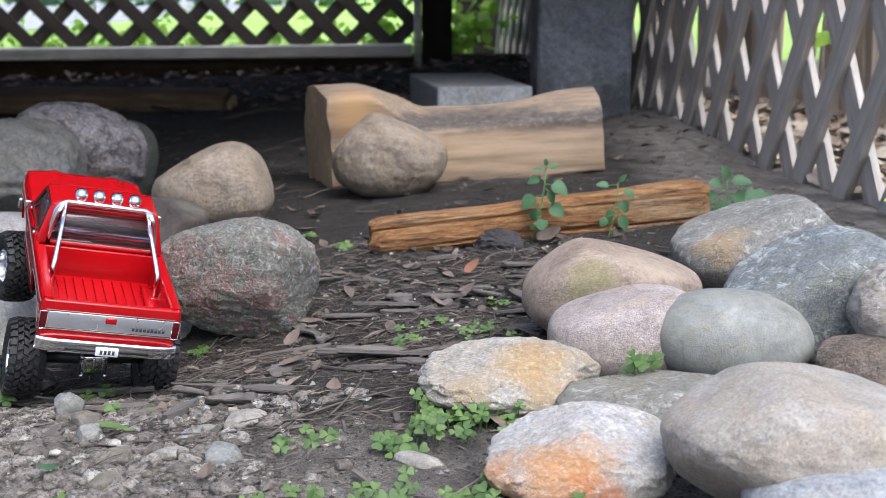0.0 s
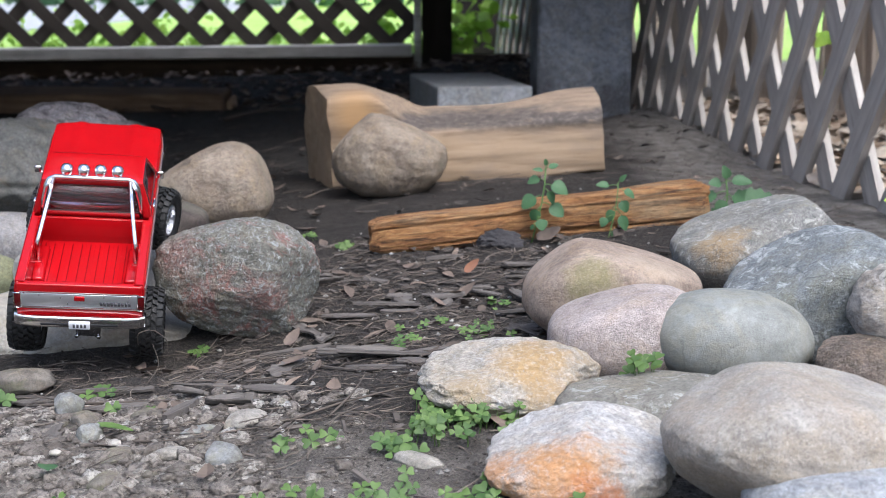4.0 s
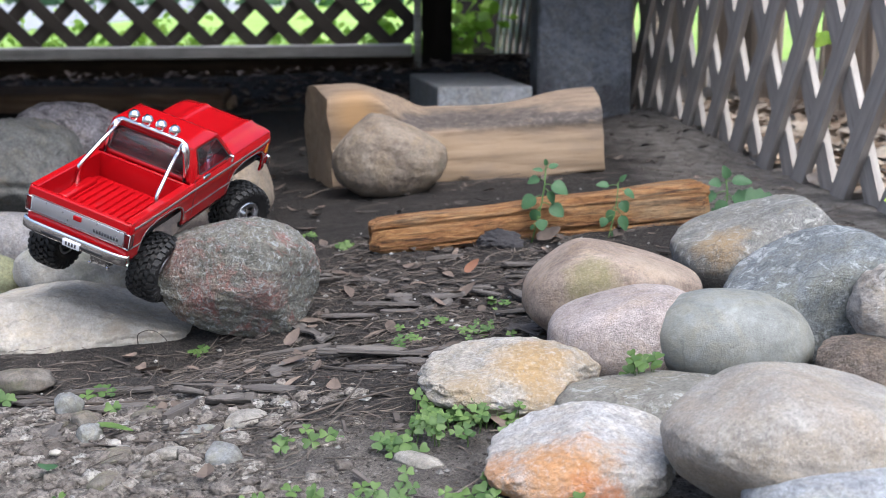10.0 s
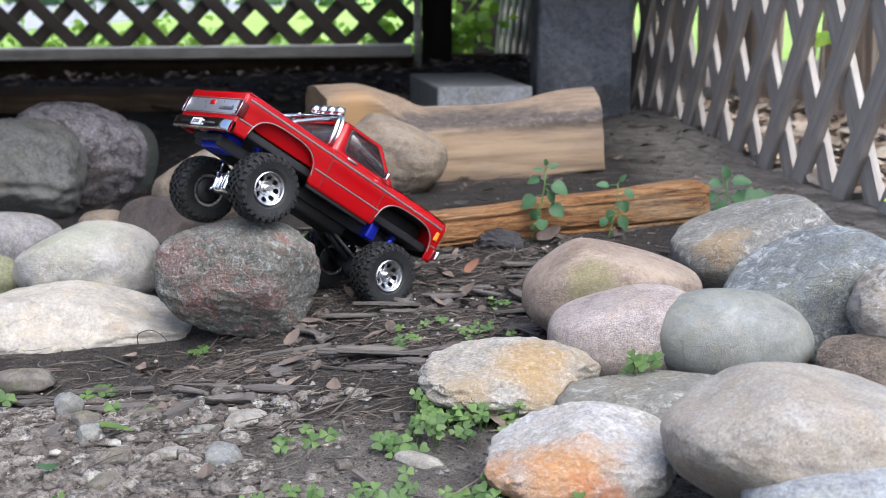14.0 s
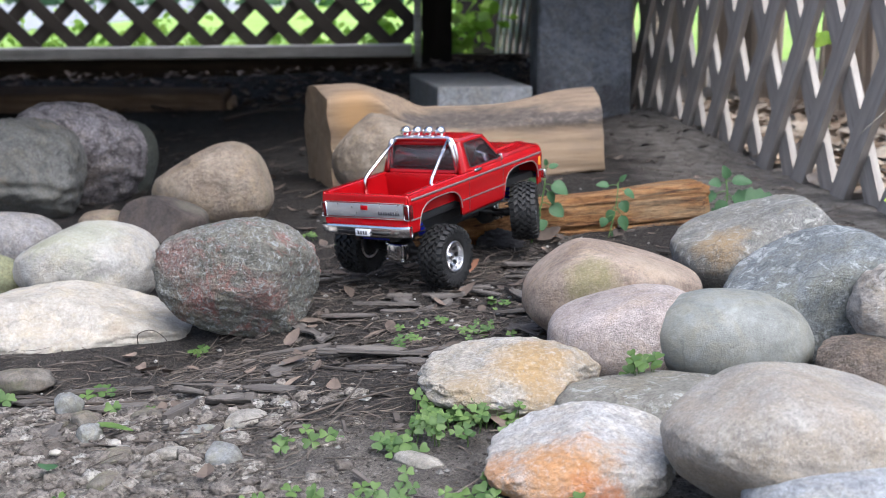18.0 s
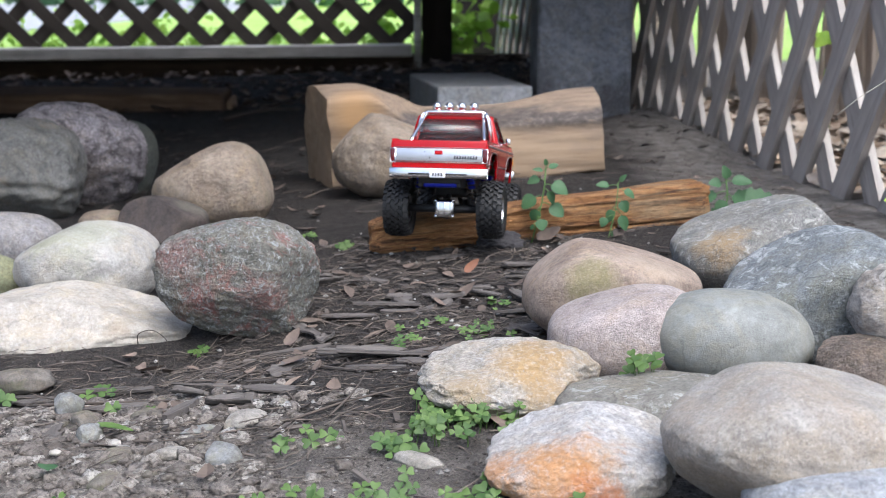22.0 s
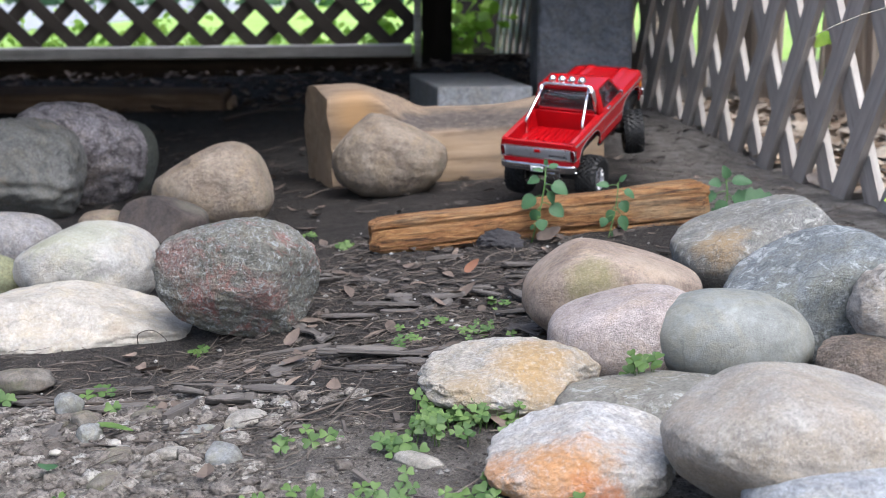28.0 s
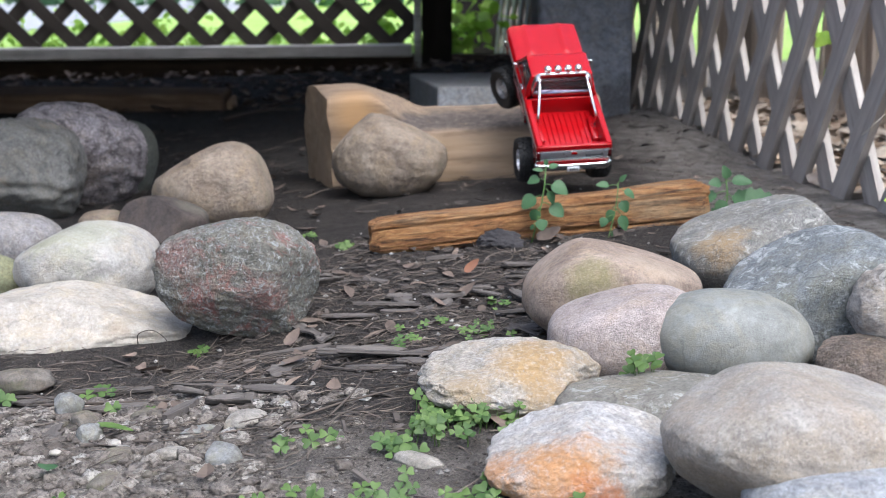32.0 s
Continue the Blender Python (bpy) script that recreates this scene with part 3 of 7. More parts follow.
rock("tan rounded stone with a steep flank", S_TAN, (-0.2856, 1.6400, 0.0424), (0.0786, 0.0630, 0.0571), (0, 0, 0), 2.3, (), 0.045, 0.016, 9.2, group=LEFT, knobs=0.01, cuts=((-0.62, 0, 0.78, 0.72, 0.14), (0.96, 0, 0.28, 0.9, 0.08)))
rock("dark brown stone with a flat broken face", S_CUT, (-0.3251, 1.5210, 0.0148), (0.0539, 0.0450, 0.0320), (0, 0, 0), 2.3, (), 0.05, 0.008, 11.3, group=LEFT, cuts=((-0.5, -0.8, 0.3, 0.5, 0.02), (0.5, 0, 0.85, 0.8)))
rock("rough red and green speckled granite cobble", S_GRANITE, (-0.1795, 1.1300, 0.0372), (0.0706, 0.0420, 0.0521), (0, 9, 0), 2.7, [(-0.9, 0, -0.6, -0.05, 0.3)], 0.05, 0.03, 13.9, group=LEFT, cuts=((0.9, -0.45, -0.1, 0.86, 0.05), (-0.5, 0, 0.86, 0.84), (0.2, -0.75, -0.65, 0.84, 0.04)), knobs=0.02, sub=6)
rock("pale greenish-white rounded cobble", S_PALE, (-0.3426, 1.2570, 0.0224), (0.0691, 0.0580, 0.0400), (0, 4, 0), 2.5, (), 0.05, 0.014, 15.2, group=LEFT, knobs=0.012, cuts=((-0.7, 0, 0.7, 0.78, 0.1),))
rock("flat white limestone slab tapering to a blunt point", S_WHITE, (-0.3218, 1.1500, -0.0100), (0.0985, 0.0640, 0.0400), (0, 3, 0), 2.5, [(-0.35, 0, 1, 0.06, 0.3)], 0.05, 0.03, 17.8, group=LEFT, sub=6, knobs=0.012, ledges=((0.2, -0.3, 0.9, 0.12, 0.015, 0.05, -0.3, -0.9, 0.3, 0.3), (0.9, -0.3, 0.1, 0.45, 0.02, 0.04, 0.6, -0.8, 0.2, 0.3)), cuts=((0.46, -0.1, 0.88, 0.48, 0.07), (-0.45, 0, 0.9, 0.72, 0.05), (0.08, -0.8, 0.6, 0.52, 0.05), (0.5, -0.85, -0.1, 0.74, 0.04)))
rock("speckled mauve-grey rounded cobble", S_MAUVE, (-0.4703, 1.4250, 0.0082), (0.0533, 0.0470, 0.0340), (0, 5, 0), 2.5, (), 0.05, 0.01, 19.4, group=LEFT)
rock("small moss-covered stone beside cobbles", S_MOSS, (-0.4466, 1.2880, 0.0013), (0.0285, 0.0260, 0.0223), (0, 10, 0), 2.4, (), 0.06, 0.02, 21.2, group=LEFT, sub=4)
rock("small buff stone wedged between the boulders", S_TAN, (-0.4285, 1.6540, -0.0068), (0.0313, 0.0260, 0.0149), (0, 0, 0), 2.3, (), 0.05, 0.01, 23.6, group=LEFT, sub=4)
rock("tan boulder leaning against a split log", S_TAN, (-0.0752, 1.8300, 0.0618), (0.0808, 0.0660, 0.0633), (0, 0, 0), 2.35, (), 0.05, 0.018, 25.8, group="stones by the log", knobs=0.012, cuts=((0.5, 0, 0.86, 0.64, 0.12), (-0.75, 0, 0.6, 0.8, 0.1)))
rock("pinkish-tan boulder with a mossy patch", S_PINKTAN, (0.1319, 1.0140, 0.0521), (0.0705, 0.0560, 0.0423), (0, 0, 0), 2.45, (), 0.035, 0.006, 27.1, group=RIGHT, cuts=((0.42, 0, 0.9, 0.7, 0.12), (-0.75, 0, 0.62, 0.85, 0.08)))
rock("coarse pink granite cobble", S_PINK, (0.1302, 0.9040, 0.0449), (0.0574, 0.0460, 0.0353), (0, 0, 0), 2.35, (), 0.04, 0.01, 29.9, group=RIGHT, cuts=((-0.45, 0, 0.9, 0.74, 0.12),))
rock("smooth oval green-grey cobble", S_GREENGREY, (0.1966, 0.8790, 0.0473), (0.0560, 0.0450, 0.0327), (0, 4, 0), 2.2, (), 0.03, 0.003, 31.4, group=RIGHT)
rock("blue-grey boulder with pale scratches", S_BLUEGREY, (0.2650, 0.9190, 0.0675), (0.0644, 0.0540, 0.0496), (0, -6, 0), 2.4, [(0.2, -0.5, 0.8, 0.04, 0.2)], 0.05, 0.02, 33.3, group=RIGHT, knobs=0.016, ledges=((0.3, -0.4, -0.8, 0.2, 0.03, 0.05, 0.1, -0.9, 0.1, 0.4),), cuts=((-0.5, -0.2, 0.83, 0.66, 0.1), (-0.1, -0.95, -0.1, 0.86)))
rock("grey boulder with ochre stains", S_OCHRE, (0.2741, 1.1250, 0.0641), (0.0746, 0.0620, 0.0438), (0, -4, 0), 2.6, (), 0.05, 0.018, 35.7, group=RIGHT, knobs=0.012, cuts=((-0.42, -0.1, 0.9, 0.64, 0.09), (0.9, 0, 0.4, 0.9), (0.2, -0.8, 0.5, 0.82)))
rock("banded grey stone with a ridged face", S_BAND, (0.2963, 0.8580, 0.0745), (0.0245, 0.0219, 0.0278), (0, 20, 0), 2.3, (), 0.1, 0.05, 37.5, group=RIGHT, knobs=0.03, ledges=((0.6, -0.2, 0.7, 0.0, 0.02, 0.12, 0.0, -1, 0.2, 0.6), (0.6, -0.2, 0.7, 0.45, 0.02, 0.1, 0.2, -0.9, 0.4, 0.6)))
rock("rough brown earthy stone", S_BROWN, (0.2771, 0.8360, 0.0396), (0.0369, 0.0300, 0.0185), (0, 0, 0), 2.4, (), 0.08, 0.045, 39.8, group=RIGHT, chips=3)
rock("yellow and white quartz stone", S_QUARTZ, (0.0468, 0.8570, 0.0258), (0.0595, 0.0490, 0.0209), (0, 3, 0), 2.9, [(0.15, 0, 1, 0.1, 0.15), (0.75, 0, 0.6, 0.08, 0.1)], 0.08, 0.04, 41.1, group=RIGHT, sub=6, knobs=0.025, ledges=((0.8, -0.1, 0.5, 0.3, 0.03, 0.1, 0.4, -0.6, 0.6, 0.3), (-0.3, -0.4, 0.8, 0.3, 0.02, 0.06, -0.5, -0.7, 0.4, 0.3)), cuts=((-0.55, -0.2, 0.8, 0.66, 0.04), (0.1, -0.8, 0.55, 0.74, 0.05), (0.85, -0.5, 0, 0.84, 0.03)))
rock("flat olive-grey stone with pale flecks", S_FLAT, (0.1319, 0.8020, 0.0263), (0.0587, 0.0490, 0.0118), (0, -3, 0), 2.4, (), 0.08, 0.03, 43.2, group=RIGHT, chips=4, knobs=0.02, ledges=((-0.2, -0.5, 0.8, 0.3, 0.02, 0.1, 0, -0.7, 0.6, 0.5),))
rock("white quartz stone stained orange", S_ORANGE, (0.0745, 0.6960, 0.0295), (0.0520, 0.0410, 0.0252), (0, 2, 0), 2.9, (), 0.07, 0.035, 45.9, group=RIGHT, sub=6, knobs=0.02, ledges=((0.7, -0.4, -0.5, 0.5, 0.015, 0.05, 0.65, -0.7, -0.2, 0.2), (0.1, -0.3, 0.9, 0.3, 0.03, 0.05, -0.2, -0.8, 0.5, 0.3)), cuts=((-0.7, -0.1, 0.7, 0.54, 0.05), (0.4, -0.3, 0.86, 0.72, 0.05), (-0.1, -0.9, 0.35, 0.8, 0.06)))
rock("large beige sandstone boulder", S_BEIGE, (0.1828, 0.6550, 0.0532), (0.0667, 0.0550, 0.0418), (0, 0, 0), 2.4, (), 0.045, 0.012, 47.3, group=RIGHT, sub=6, knobs=0.008, cuts=((0.3, 0, 0.95, 0.76, 0.1), (-0.6, 0, 0.8, 0.8, 0.08), (-0.6, -0.5, -0.6, 0.86, 0.06)))
rock("pale slate-grey smooth cobble", S_SLATE, (0.1982, 0.6140, 0.0366), (0.0512, 0.0410, 0.0203), (0, -4, 0), 2.3, (), 0.03, 0.005, 49.5, group=RIGHT)


# ---- lattices, posts and the porch ----
def lattice(label, material, origin, along, length, height, rising, falling, pitch=0.153, width=0.038, thick=0.009, near_rising=True, run=1.0):
    """Two layers of crossing slats in an upright plane; each slat a part, trimmed to the panel. rising, falling: where a slat of each layer meets the foot."""
    pan = root("lattice_panel", label, "lattice fence")
    a = Vector(along).normalized()
    nrm = Vector((a.y, -a.x, 0))
    o = Vector(origin)
    for sign, foot in ((1, rising), (-1, falling)):
        layer = 0 if (sign > 0) == near_rising else 1
        k = -int((length + height) / pitch) - 2
        while k * pitch < length + 2 * height + 2 * pitch:
            s0 = foot + k * pitch
            k += 1
            lo, hi = 0.0, height
            if sign > 0:
                lo, hi = max(lo, -s0 / run), min(hi, (length - s0) / run)
            else:
                lo, hi = max(lo, (s0 - length) / run), min(hi, s0 / run)
            if hi - lo < 0.02:
                continue
            hw = width / 2 * math.sqrt(1 + run * run)
            d0 = 0.0045 + layer * (thick + 0.0005)
            k_ = sign * run
            q = [(s0 + k_ * lo - hw, lo), (s0 + k_ * lo + hw, lo), (s0 + k_ * hi + hw, hi), (s0 + k_ * hi - hw, hi)]
            mid = o + a * (s0 + k_ * (lo + hi) / 2) + Vector((0, 0, (lo + hi) / 2))
            ux = (a * k_ + Vector((0, 0, 1))).normalized()
            fr = Matrix((ux, nrm, ux.cross(nrm))).transposed().to_4x4()
            fr.translation = mid
            inv = fr.inverted()
            vs = [inv @ (o + a * s + Vector((0, 0, h)) + nrm * dep) for dep in (d0, d0 + thick) for s, h in q]
            sl = raw("slat", vs, [(0, 1, 2, 3), (7, 6, 5, 4), (0, 4, 5, 1), (1, 5, 6, 2), (2, 6, 7, 3), (3, 7, 4, 0)], material, pan)
            sl.matrix_local = fr
    return pan


def wall_x(y):
    return 0.705 - 0.1 * y


RW = Vector((-0.1, 1.0, 0)).normalized()
lattice("weathered grey-brown wooden lattice standing on soil", LATTICE, (wall_x(1.15), 1.15, 0.0), RW, 4.0, 0.62, 0.53, 0.634, width=0.042, thick=0.01, near_rising=False, run=0.7)
lattice("wooden lattice darkened to a silhouette against a bright lawn", LATTICE_BACK, (-3.0, 4.43, 0.072), (1, 0, 0), 2.93, 0.7, 1.943 - 0.106 - 0.0738, 1.943 + 0.106 - 0.0738, pitch=0.1475, width=0.043)

bm = box_bm(-0.095, 0.095, -0.095, 0.095, -0.05, 0.6, 0.012, 3)
for v in bm.verts:
    v.co += Vector((noise.noise(v.co * 9), noise.noise(v.co * 9 + Vector((5, 0, 0))), 0)) * 0.004
post = tagged(part("concrete_post", bm, CONCRETE, smooth=False), "rough grey square concrete post", "post")
post.location = (0.283, 2.78, 0.0)
post.rotation_euler = (0, 0, radians(1.0))
bm = box_bm(-0.095, 0.095, -0.222, 0.222, -0.06, 0.096, 0.005)
ob = tagged(part("concrete_block", bm, PAVER, smooth=False), "pale grey concrete block lying behind the log", "concrete block")
ob.matrix_world = pose(0.0505, 2.834, 0.0, 0, 0, 8.4)
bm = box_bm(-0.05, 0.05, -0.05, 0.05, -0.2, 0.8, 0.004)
ob = tagged(part("wooden_post", bm, SHADED_TIMBER, smooth=False), "timber corner post with shade put into its colour", "post")
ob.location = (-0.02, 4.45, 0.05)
# backing sheet added for the dark recess; its blackness stands in for shade
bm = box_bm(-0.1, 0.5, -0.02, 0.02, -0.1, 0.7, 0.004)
ob = tagged(part("shade_backing", bm, SHADED_TIMBER, smooth=False), "near-black backing sheet in place of the shaded corner recess", "boards", kind="structure")
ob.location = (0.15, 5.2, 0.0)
bm = box_bm(-0.012, 0.012, -0.01, 0.01, -0.1, 0.7, 0.003)
ob = tagged(part("post_trim", bm, GREY_TIMBER, smooth=False), "narrow pale trim board on the corner post", "trim", kind="structure")
ob.location = (-0.083, 4.39, 0.08)
bm = box_bm(-1.5, 1.5, -0.05, 0.05, -0.02, 0.02, 0.005)
ob = tagged(part("timber_sill", bm, GREY_TIMBER, smooth=False), "grey weathered timber sill under the lattice", "sill", kind="structure")
ob.location = (-1.6, 4.37, 0.075)
ob.rotation_euler = (0, radians(-0.6), 0)
bm = box_bm(-1.7, 2.0, -0.04, 0.04, -0.25, 0.075, 0.006)
ob = tagged(part("foundation_board", bm, OLD_TIMBER, smooth=False), "dark damp board below the sill", "board", kind="structure")
ob.location = (-1.45, 4.46, 0.0)
bm = box_bm(-0.85, 0.85, -0.05, 0.05, -0.05, 0.05, 0.012, 3)
for v in bm.verts:
    v.co += Vector((0, noise.noise(v.co * 7), noise.noise(v.co * 7 + Vector((3, 0, 0))))) * 0.02
ot = root("old_timber", "old brown timber lying on the soil", "timber", pose(-1.42, 3.62, -0.035, 12, 0, -4))
part("timber_body", bm, BROWN_TIMBER, ot)
part("timber_end", box_bm(0.852, 0.866, -0.04, 0.035, -0.04, 0.036, 0.006), LOG_FACE, ot, "pale broken end of the timber")


# ---- split log and split billet ----
def log_bm():
    """Split log: upright sawn-looking split face in front, rounded debarked back, one flared and obliquely cut end."""
    bm = bmesh.new()
    rings = []
    n, m = 90, 56
    for i in range(n + 1):
        u = i / n
        flare = 1 - smooth_step(0.12, 0.36, u)
        top = 0.113 + 0.036 * flare + 0.013 * smooth_step(0.55, 0.95, u)
        face = 0.074 + 0.018 * u + 0.06 * flare
        ring = []
        for j in range(m):
            a = j / m
            if a < 0.3:
                t = a / 0.3
                z0 = 0.016 * smooth_step(0.3, 1.0, u)
                y, z = -0.062 - 0.006 * t, z0 + t * (face - z0)
            elif a < 0.55:
                t = (a - 0.3) / 0.25
                y, z = -0.068 + 0.095 * t, face + (top - face) * math.sin(t * math.pi / 2) ** 0.8
            elif a < 0.8:
                t = (a - 0.55) / 0.25
                y, z = 0.027 + 0.055 * math.sin(t * math.pi / 2), top * math.cos(t * math.pi / 2) ** 0.8
            else:
                t = (a - 0.8) / 0.2
                y, z = 0.082 - 0.144 * t, 0.016 * smooth_step(0.3, 1.0, u) * t
            x = -0.184 + 0.393 * u - 0.32 * (y + 0.07) * (1 - smooth_step(0, 0.3, u)) - 0.03 * z * (1 - smooth_step(0, 0.3, u))
            q = Vector((x * 4, y * 14, z * 14))
            k = 0.006 * noise.noise(q) + 0.002 * noise.noise(Vector((x * 8, y * 90, z * 90)))
            if 0.3 < a < 0.55:
                k -= 0.005 * abs(noise.noise(Vector((x * 30, y * 60, z * 60)))) * smooth_step(0.1, 0.3, u) + 0.012 * math.exp(-((u - 0.5) / 0.25) ** 2) * math.sin((a - 0.3) / 0.25 * math.pi)
            ring.append(bm.verts.new((x + 0.004 * noise.noise(Vector((u * 9, y * 30, z * 30))), y + k, max(0.0, z + k))))
        rings.append(ring)
    for a, b in zip(rings, rings[1:]):
        for j in range(m):
            bm.faces.new((a[j], b[j], b[(j + 1) % m], a[(j + 1) % m]))
    ends = []
    for ring in (rings[0], rings[-1][::-1]):
        e = bmesh.new()
        vs = [e.verts.new(v.co) for v in ring]
        c = e.verts.new(sum((v.co for v in vs), Vector()) / m)
        for k in range(m):
            e.faces.new((vs[k], vs[(k + 1) % m], c))
        ends.append(e)
    return bm, ends


def log_mat():
    m, n, l, b = node_mat("split_log_wood", 0.8)
    v = coords(n, l, scale=(11, 190, 190))
    g = noise_tex(n, l, v, 1.0, 9, 0.7, 0.6)
    face = ramp(n, l, g, [(0.28, (0.25, 0.172, 0.108)), (0.45, (0.33, 0.236, 0.152)), (0.7, (0.39, 0.292, 0.2))])
    blot = noise_tex(n, l, coords(n, l, scale=(18, 40, 40)), 1.0, 6, 0.65)
    face = mix(n, l, ramp(n, l, blot, [(0.5, (0, 0, 0)), (0.7, (0.6, 0.6, 0.6))]), face, (0.26, 0.2, 0.15))
    skin = ramp(n, l, g, [(0.3, (0.1, 0.075, 0.06)), (0.5, (0.23, 0.17, 0.12)), (0.7, (0.33, 0.25, 0.18))])
    v2 = coords(n, l, scale=(30, 60, 60))
    bark = noise_tex(n, l, v2, 1.0, 8, 0.75, 0.6)
    sep = n.new("ShaderNodeSeparateXYZ")
    l.new(coords(n, l), sep.inputs[0])
    hi = n.new("ShaderNodeMapRange")
    hi.inputs["From Min"].default_value, hi.inputs["From Max"].default_value = 0.068, 0.088
    l.new(sep.outputs["Z"], hi.inputs["Value"])
    wavy = n.new("ShaderNodeMath")
    wavy.operation = "MULTIPLY_ADD"
    wavy.inputs[1].default_value = 0.05
    l.new(noise_tex(n, l, coords(n, l, scale=(14, 30, 30)), 1.0, 6, 0.65), wavy.inputs[0])
    l.new(sep.outputs["Z"], wavy.inputs[2])
    band = ramp(n, l, wavy.outputs[0], [(0.1, (0, 0, 0)), (0.105, (1, 1, 1)), (0.126, (1, 1, 1)), (0.136, (0, 0, 0))])
    rightward = ramp(n, l, sep.outputs["X"], [(0.0, (0, 0, 0)), (0.02, (1, 1, 1))])
    off = n.new("ShaderNodeMath")
    off.operation = "ADD"
    off.inputs[1].default_value = 0.13
    l.new(sep.outputs["X"], off.inputs[0])
    l.new(off.outputs[0], rightward.node.inputs["Fac"])
    band = mix(n, l, 1.0, band, rightward, "MULTIPLY")
    bk = mix(n, l, 1.0, band, ramp(n, l, bark, [(0.3, (0, 0, 0)), (0.42, (1, 1, 1))]), "MULTIPLY")
    rind = ramp(n, l, noise_tex(n, l, coords(n, l, scale=(85, 130, 130)), 1.0, 9, 0.78, 0.5), [(0.35, (0.035, 0.029, 0.026)), (0.52, (0.085, 0.07, 0.062)), (0.68, (0.2, 0.165, 0.14))])
    skin = mix(n, l, bk, skin, rind)
    c = mix(n, l, hi.outputs["Result"], face, skin)
    d = n.new("ShaderNodeVectorMath")
    d.operation = "DISTANCE"
    d.inputs[1].default_value = (-0.15, -0.06, 0.11)
    l.new(coords(n, l), d.inputs[0])
    knot = n.new("ShaderNodeMapRange")
    knot.inputs["From Min"].default_value, knot.inputs["From Max"].default_value = 0.05, 0.015
    knot.inputs["To Max"].default_value = 0.85
    l.new(d.outputs["Value"], knot.inputs["Value"])
    c = mix(n, l, knot.outputs["Result"], c, (0.42, 0.25, 0.11))
    l.new(c, b.inputs["Base Color"])
    bump(n, l, b, g, 0.3, 0.003)
    return m


lg = root("split_log", "tan split log with a bark-stained hollow on top, lying on soil", "log", pose(0.025, 1.985, 0.0, 0, -2.0, 2.0))
bm, ends = log_bm()
log_wood = log_mat()
part("log_body", bm, log_wood, lg)
for e in ends:
    part("log_end", e, LOG_FACE, lg, "pale cut end of the log", smooth=False)


def billet_bm():
    bm = bmesh.new()
    rings = []
    n, m = 110, 72
    for i in range(n + 1):
        u = i / n
        x = -0.1835 + 0.372 * u
        h = 0.035 + 0.0135 * u + 0.003 * noise.noise((u * 4, 3, 0))
        d = 0.021 + 0.004 * noise.noise((u * 3, 0, 0))
        e = min(1.0, 0.82 + 0.18 * smooth_step(0, 0.03, min(u, 1 - u)))
        ring = []
        for j in range(m):
            a = j / m * math.tau
            c, s = math.cos(a), math.sin(a)
            y = d * (abs(c) ** 0.45) * (1 if c > 0 else -1) * e
            z = h / 2 * (abs(s) ** 0.45) * (1 if s > 0 else -1) * e
            q = Vector((x * 6, c * 3, s * 3))
            k = 0.004 * noise.noise(q) + 0.005 * noise.noise(Vector((x * 9, c * 9, s * 12))) + 0.0035 * noise.noise(Vector((x * 14, c * 24, s * 34)))
            w1, w2 = 0.1 * noise.noise((x * 7, 5, 0)), 0.12 * noise.noise((x * 5, 9, 0))
            dent = 0.22 * math.exp(-((s + 0.3 + w1) / 0.06) ** 2) + 0.17 * math.exp(-((s - 0.25 + w2) / 0.06) ** 2) if c < 0 else 0.0
            ring.append(bm.verts.new((x + 0.004 * noise.noise((u * 40, c * 3, s * 3)) * (1 if u in (0, 1) else 0), y * (1 + k * 20 - dent), h / 2 + z * (1 + k * 25))))
        rings.append(ring)
    for a, b in zip(rings, rings[1:]):
        for j in range(m):
            bm.faces.new((a[j], b[j], b[(j + 1) % m], a[(j + 1) % m]))
    ends = []
    for ring in (rings[0], rings[-1][::-1]):
        e = bmesh.new()
        vs = [e.verts.new(v.co) for v in ring]
        c = e.verts.new(sum((v.co for v in vs), Vector()) / m)
        for k in range(m):
            e.faces.new((vs[k], vs[(k + 1) % m], c))
        ends.append(e)
    return bm, ends


bl = root("split_billet", "orange-brown split billet of firewood on bare soil", "firewood", pose(0.1043, 1.425, 0.0153, 0, -3.5, 8))
bm, ends = billet_bm()
billet_wood = billet_mat()
part("billet_body", bm, billet_wood, bl)
for e in ends:
    part("billet_end", e, billet_wood, bl, "broken end of the billet", smooth=False)

# presumed porch floor overhead, house wall on it; unseen, added to shade the yard
bm = box_bm(-4.0, -0.13, 1.4, 4.12, 0.56, 0.62)
tagged(part("ceiling", bm, DECKING, smooth=False), "unseen underside of a presumed timber porch", "ceiling", kind="structure")
bm = box_bm(-7.0, 0.1, 2.6, 2.75, 0.621, 2.3)
tagged(part("wall_light_block", bm, SIDING, smooth=False), "unseen wall added above the porch to block light", "wall", kind="structure")
# made-up side wall out of view, keeps light from the back
bm = box_bm(-2.3, -2.2, 1.9, 4.35, -0.3, 0.6)
tagged(part("wall_side_block", bm, OLD_TIMBER, smooth=False), "unseen boarded side added to darken the back", "wall", kind="structure")
# made-up second slab out of view, darkens the corner and block
bm = box_bm(-0.127, 0.6, 2.25, 4.4, 0.56, 0.62)
tagged(part("ceiling", bm, DECKING, smooth=False), "unseen slab added beside the porch to cast shade", "ceiling", kind="structure")


# ---- the toy truck; millimetres along its own axes: x forward, y left, z up ----
MM = 0.00097
REAR_X, FRONT_X, HUB_Z, HUB_Y, TYRE_R = -77.5, 77.5, 38.0, 49.4, 30.5
TAIL, NOSE, RAIL = -131.0, 122.0, 108.0


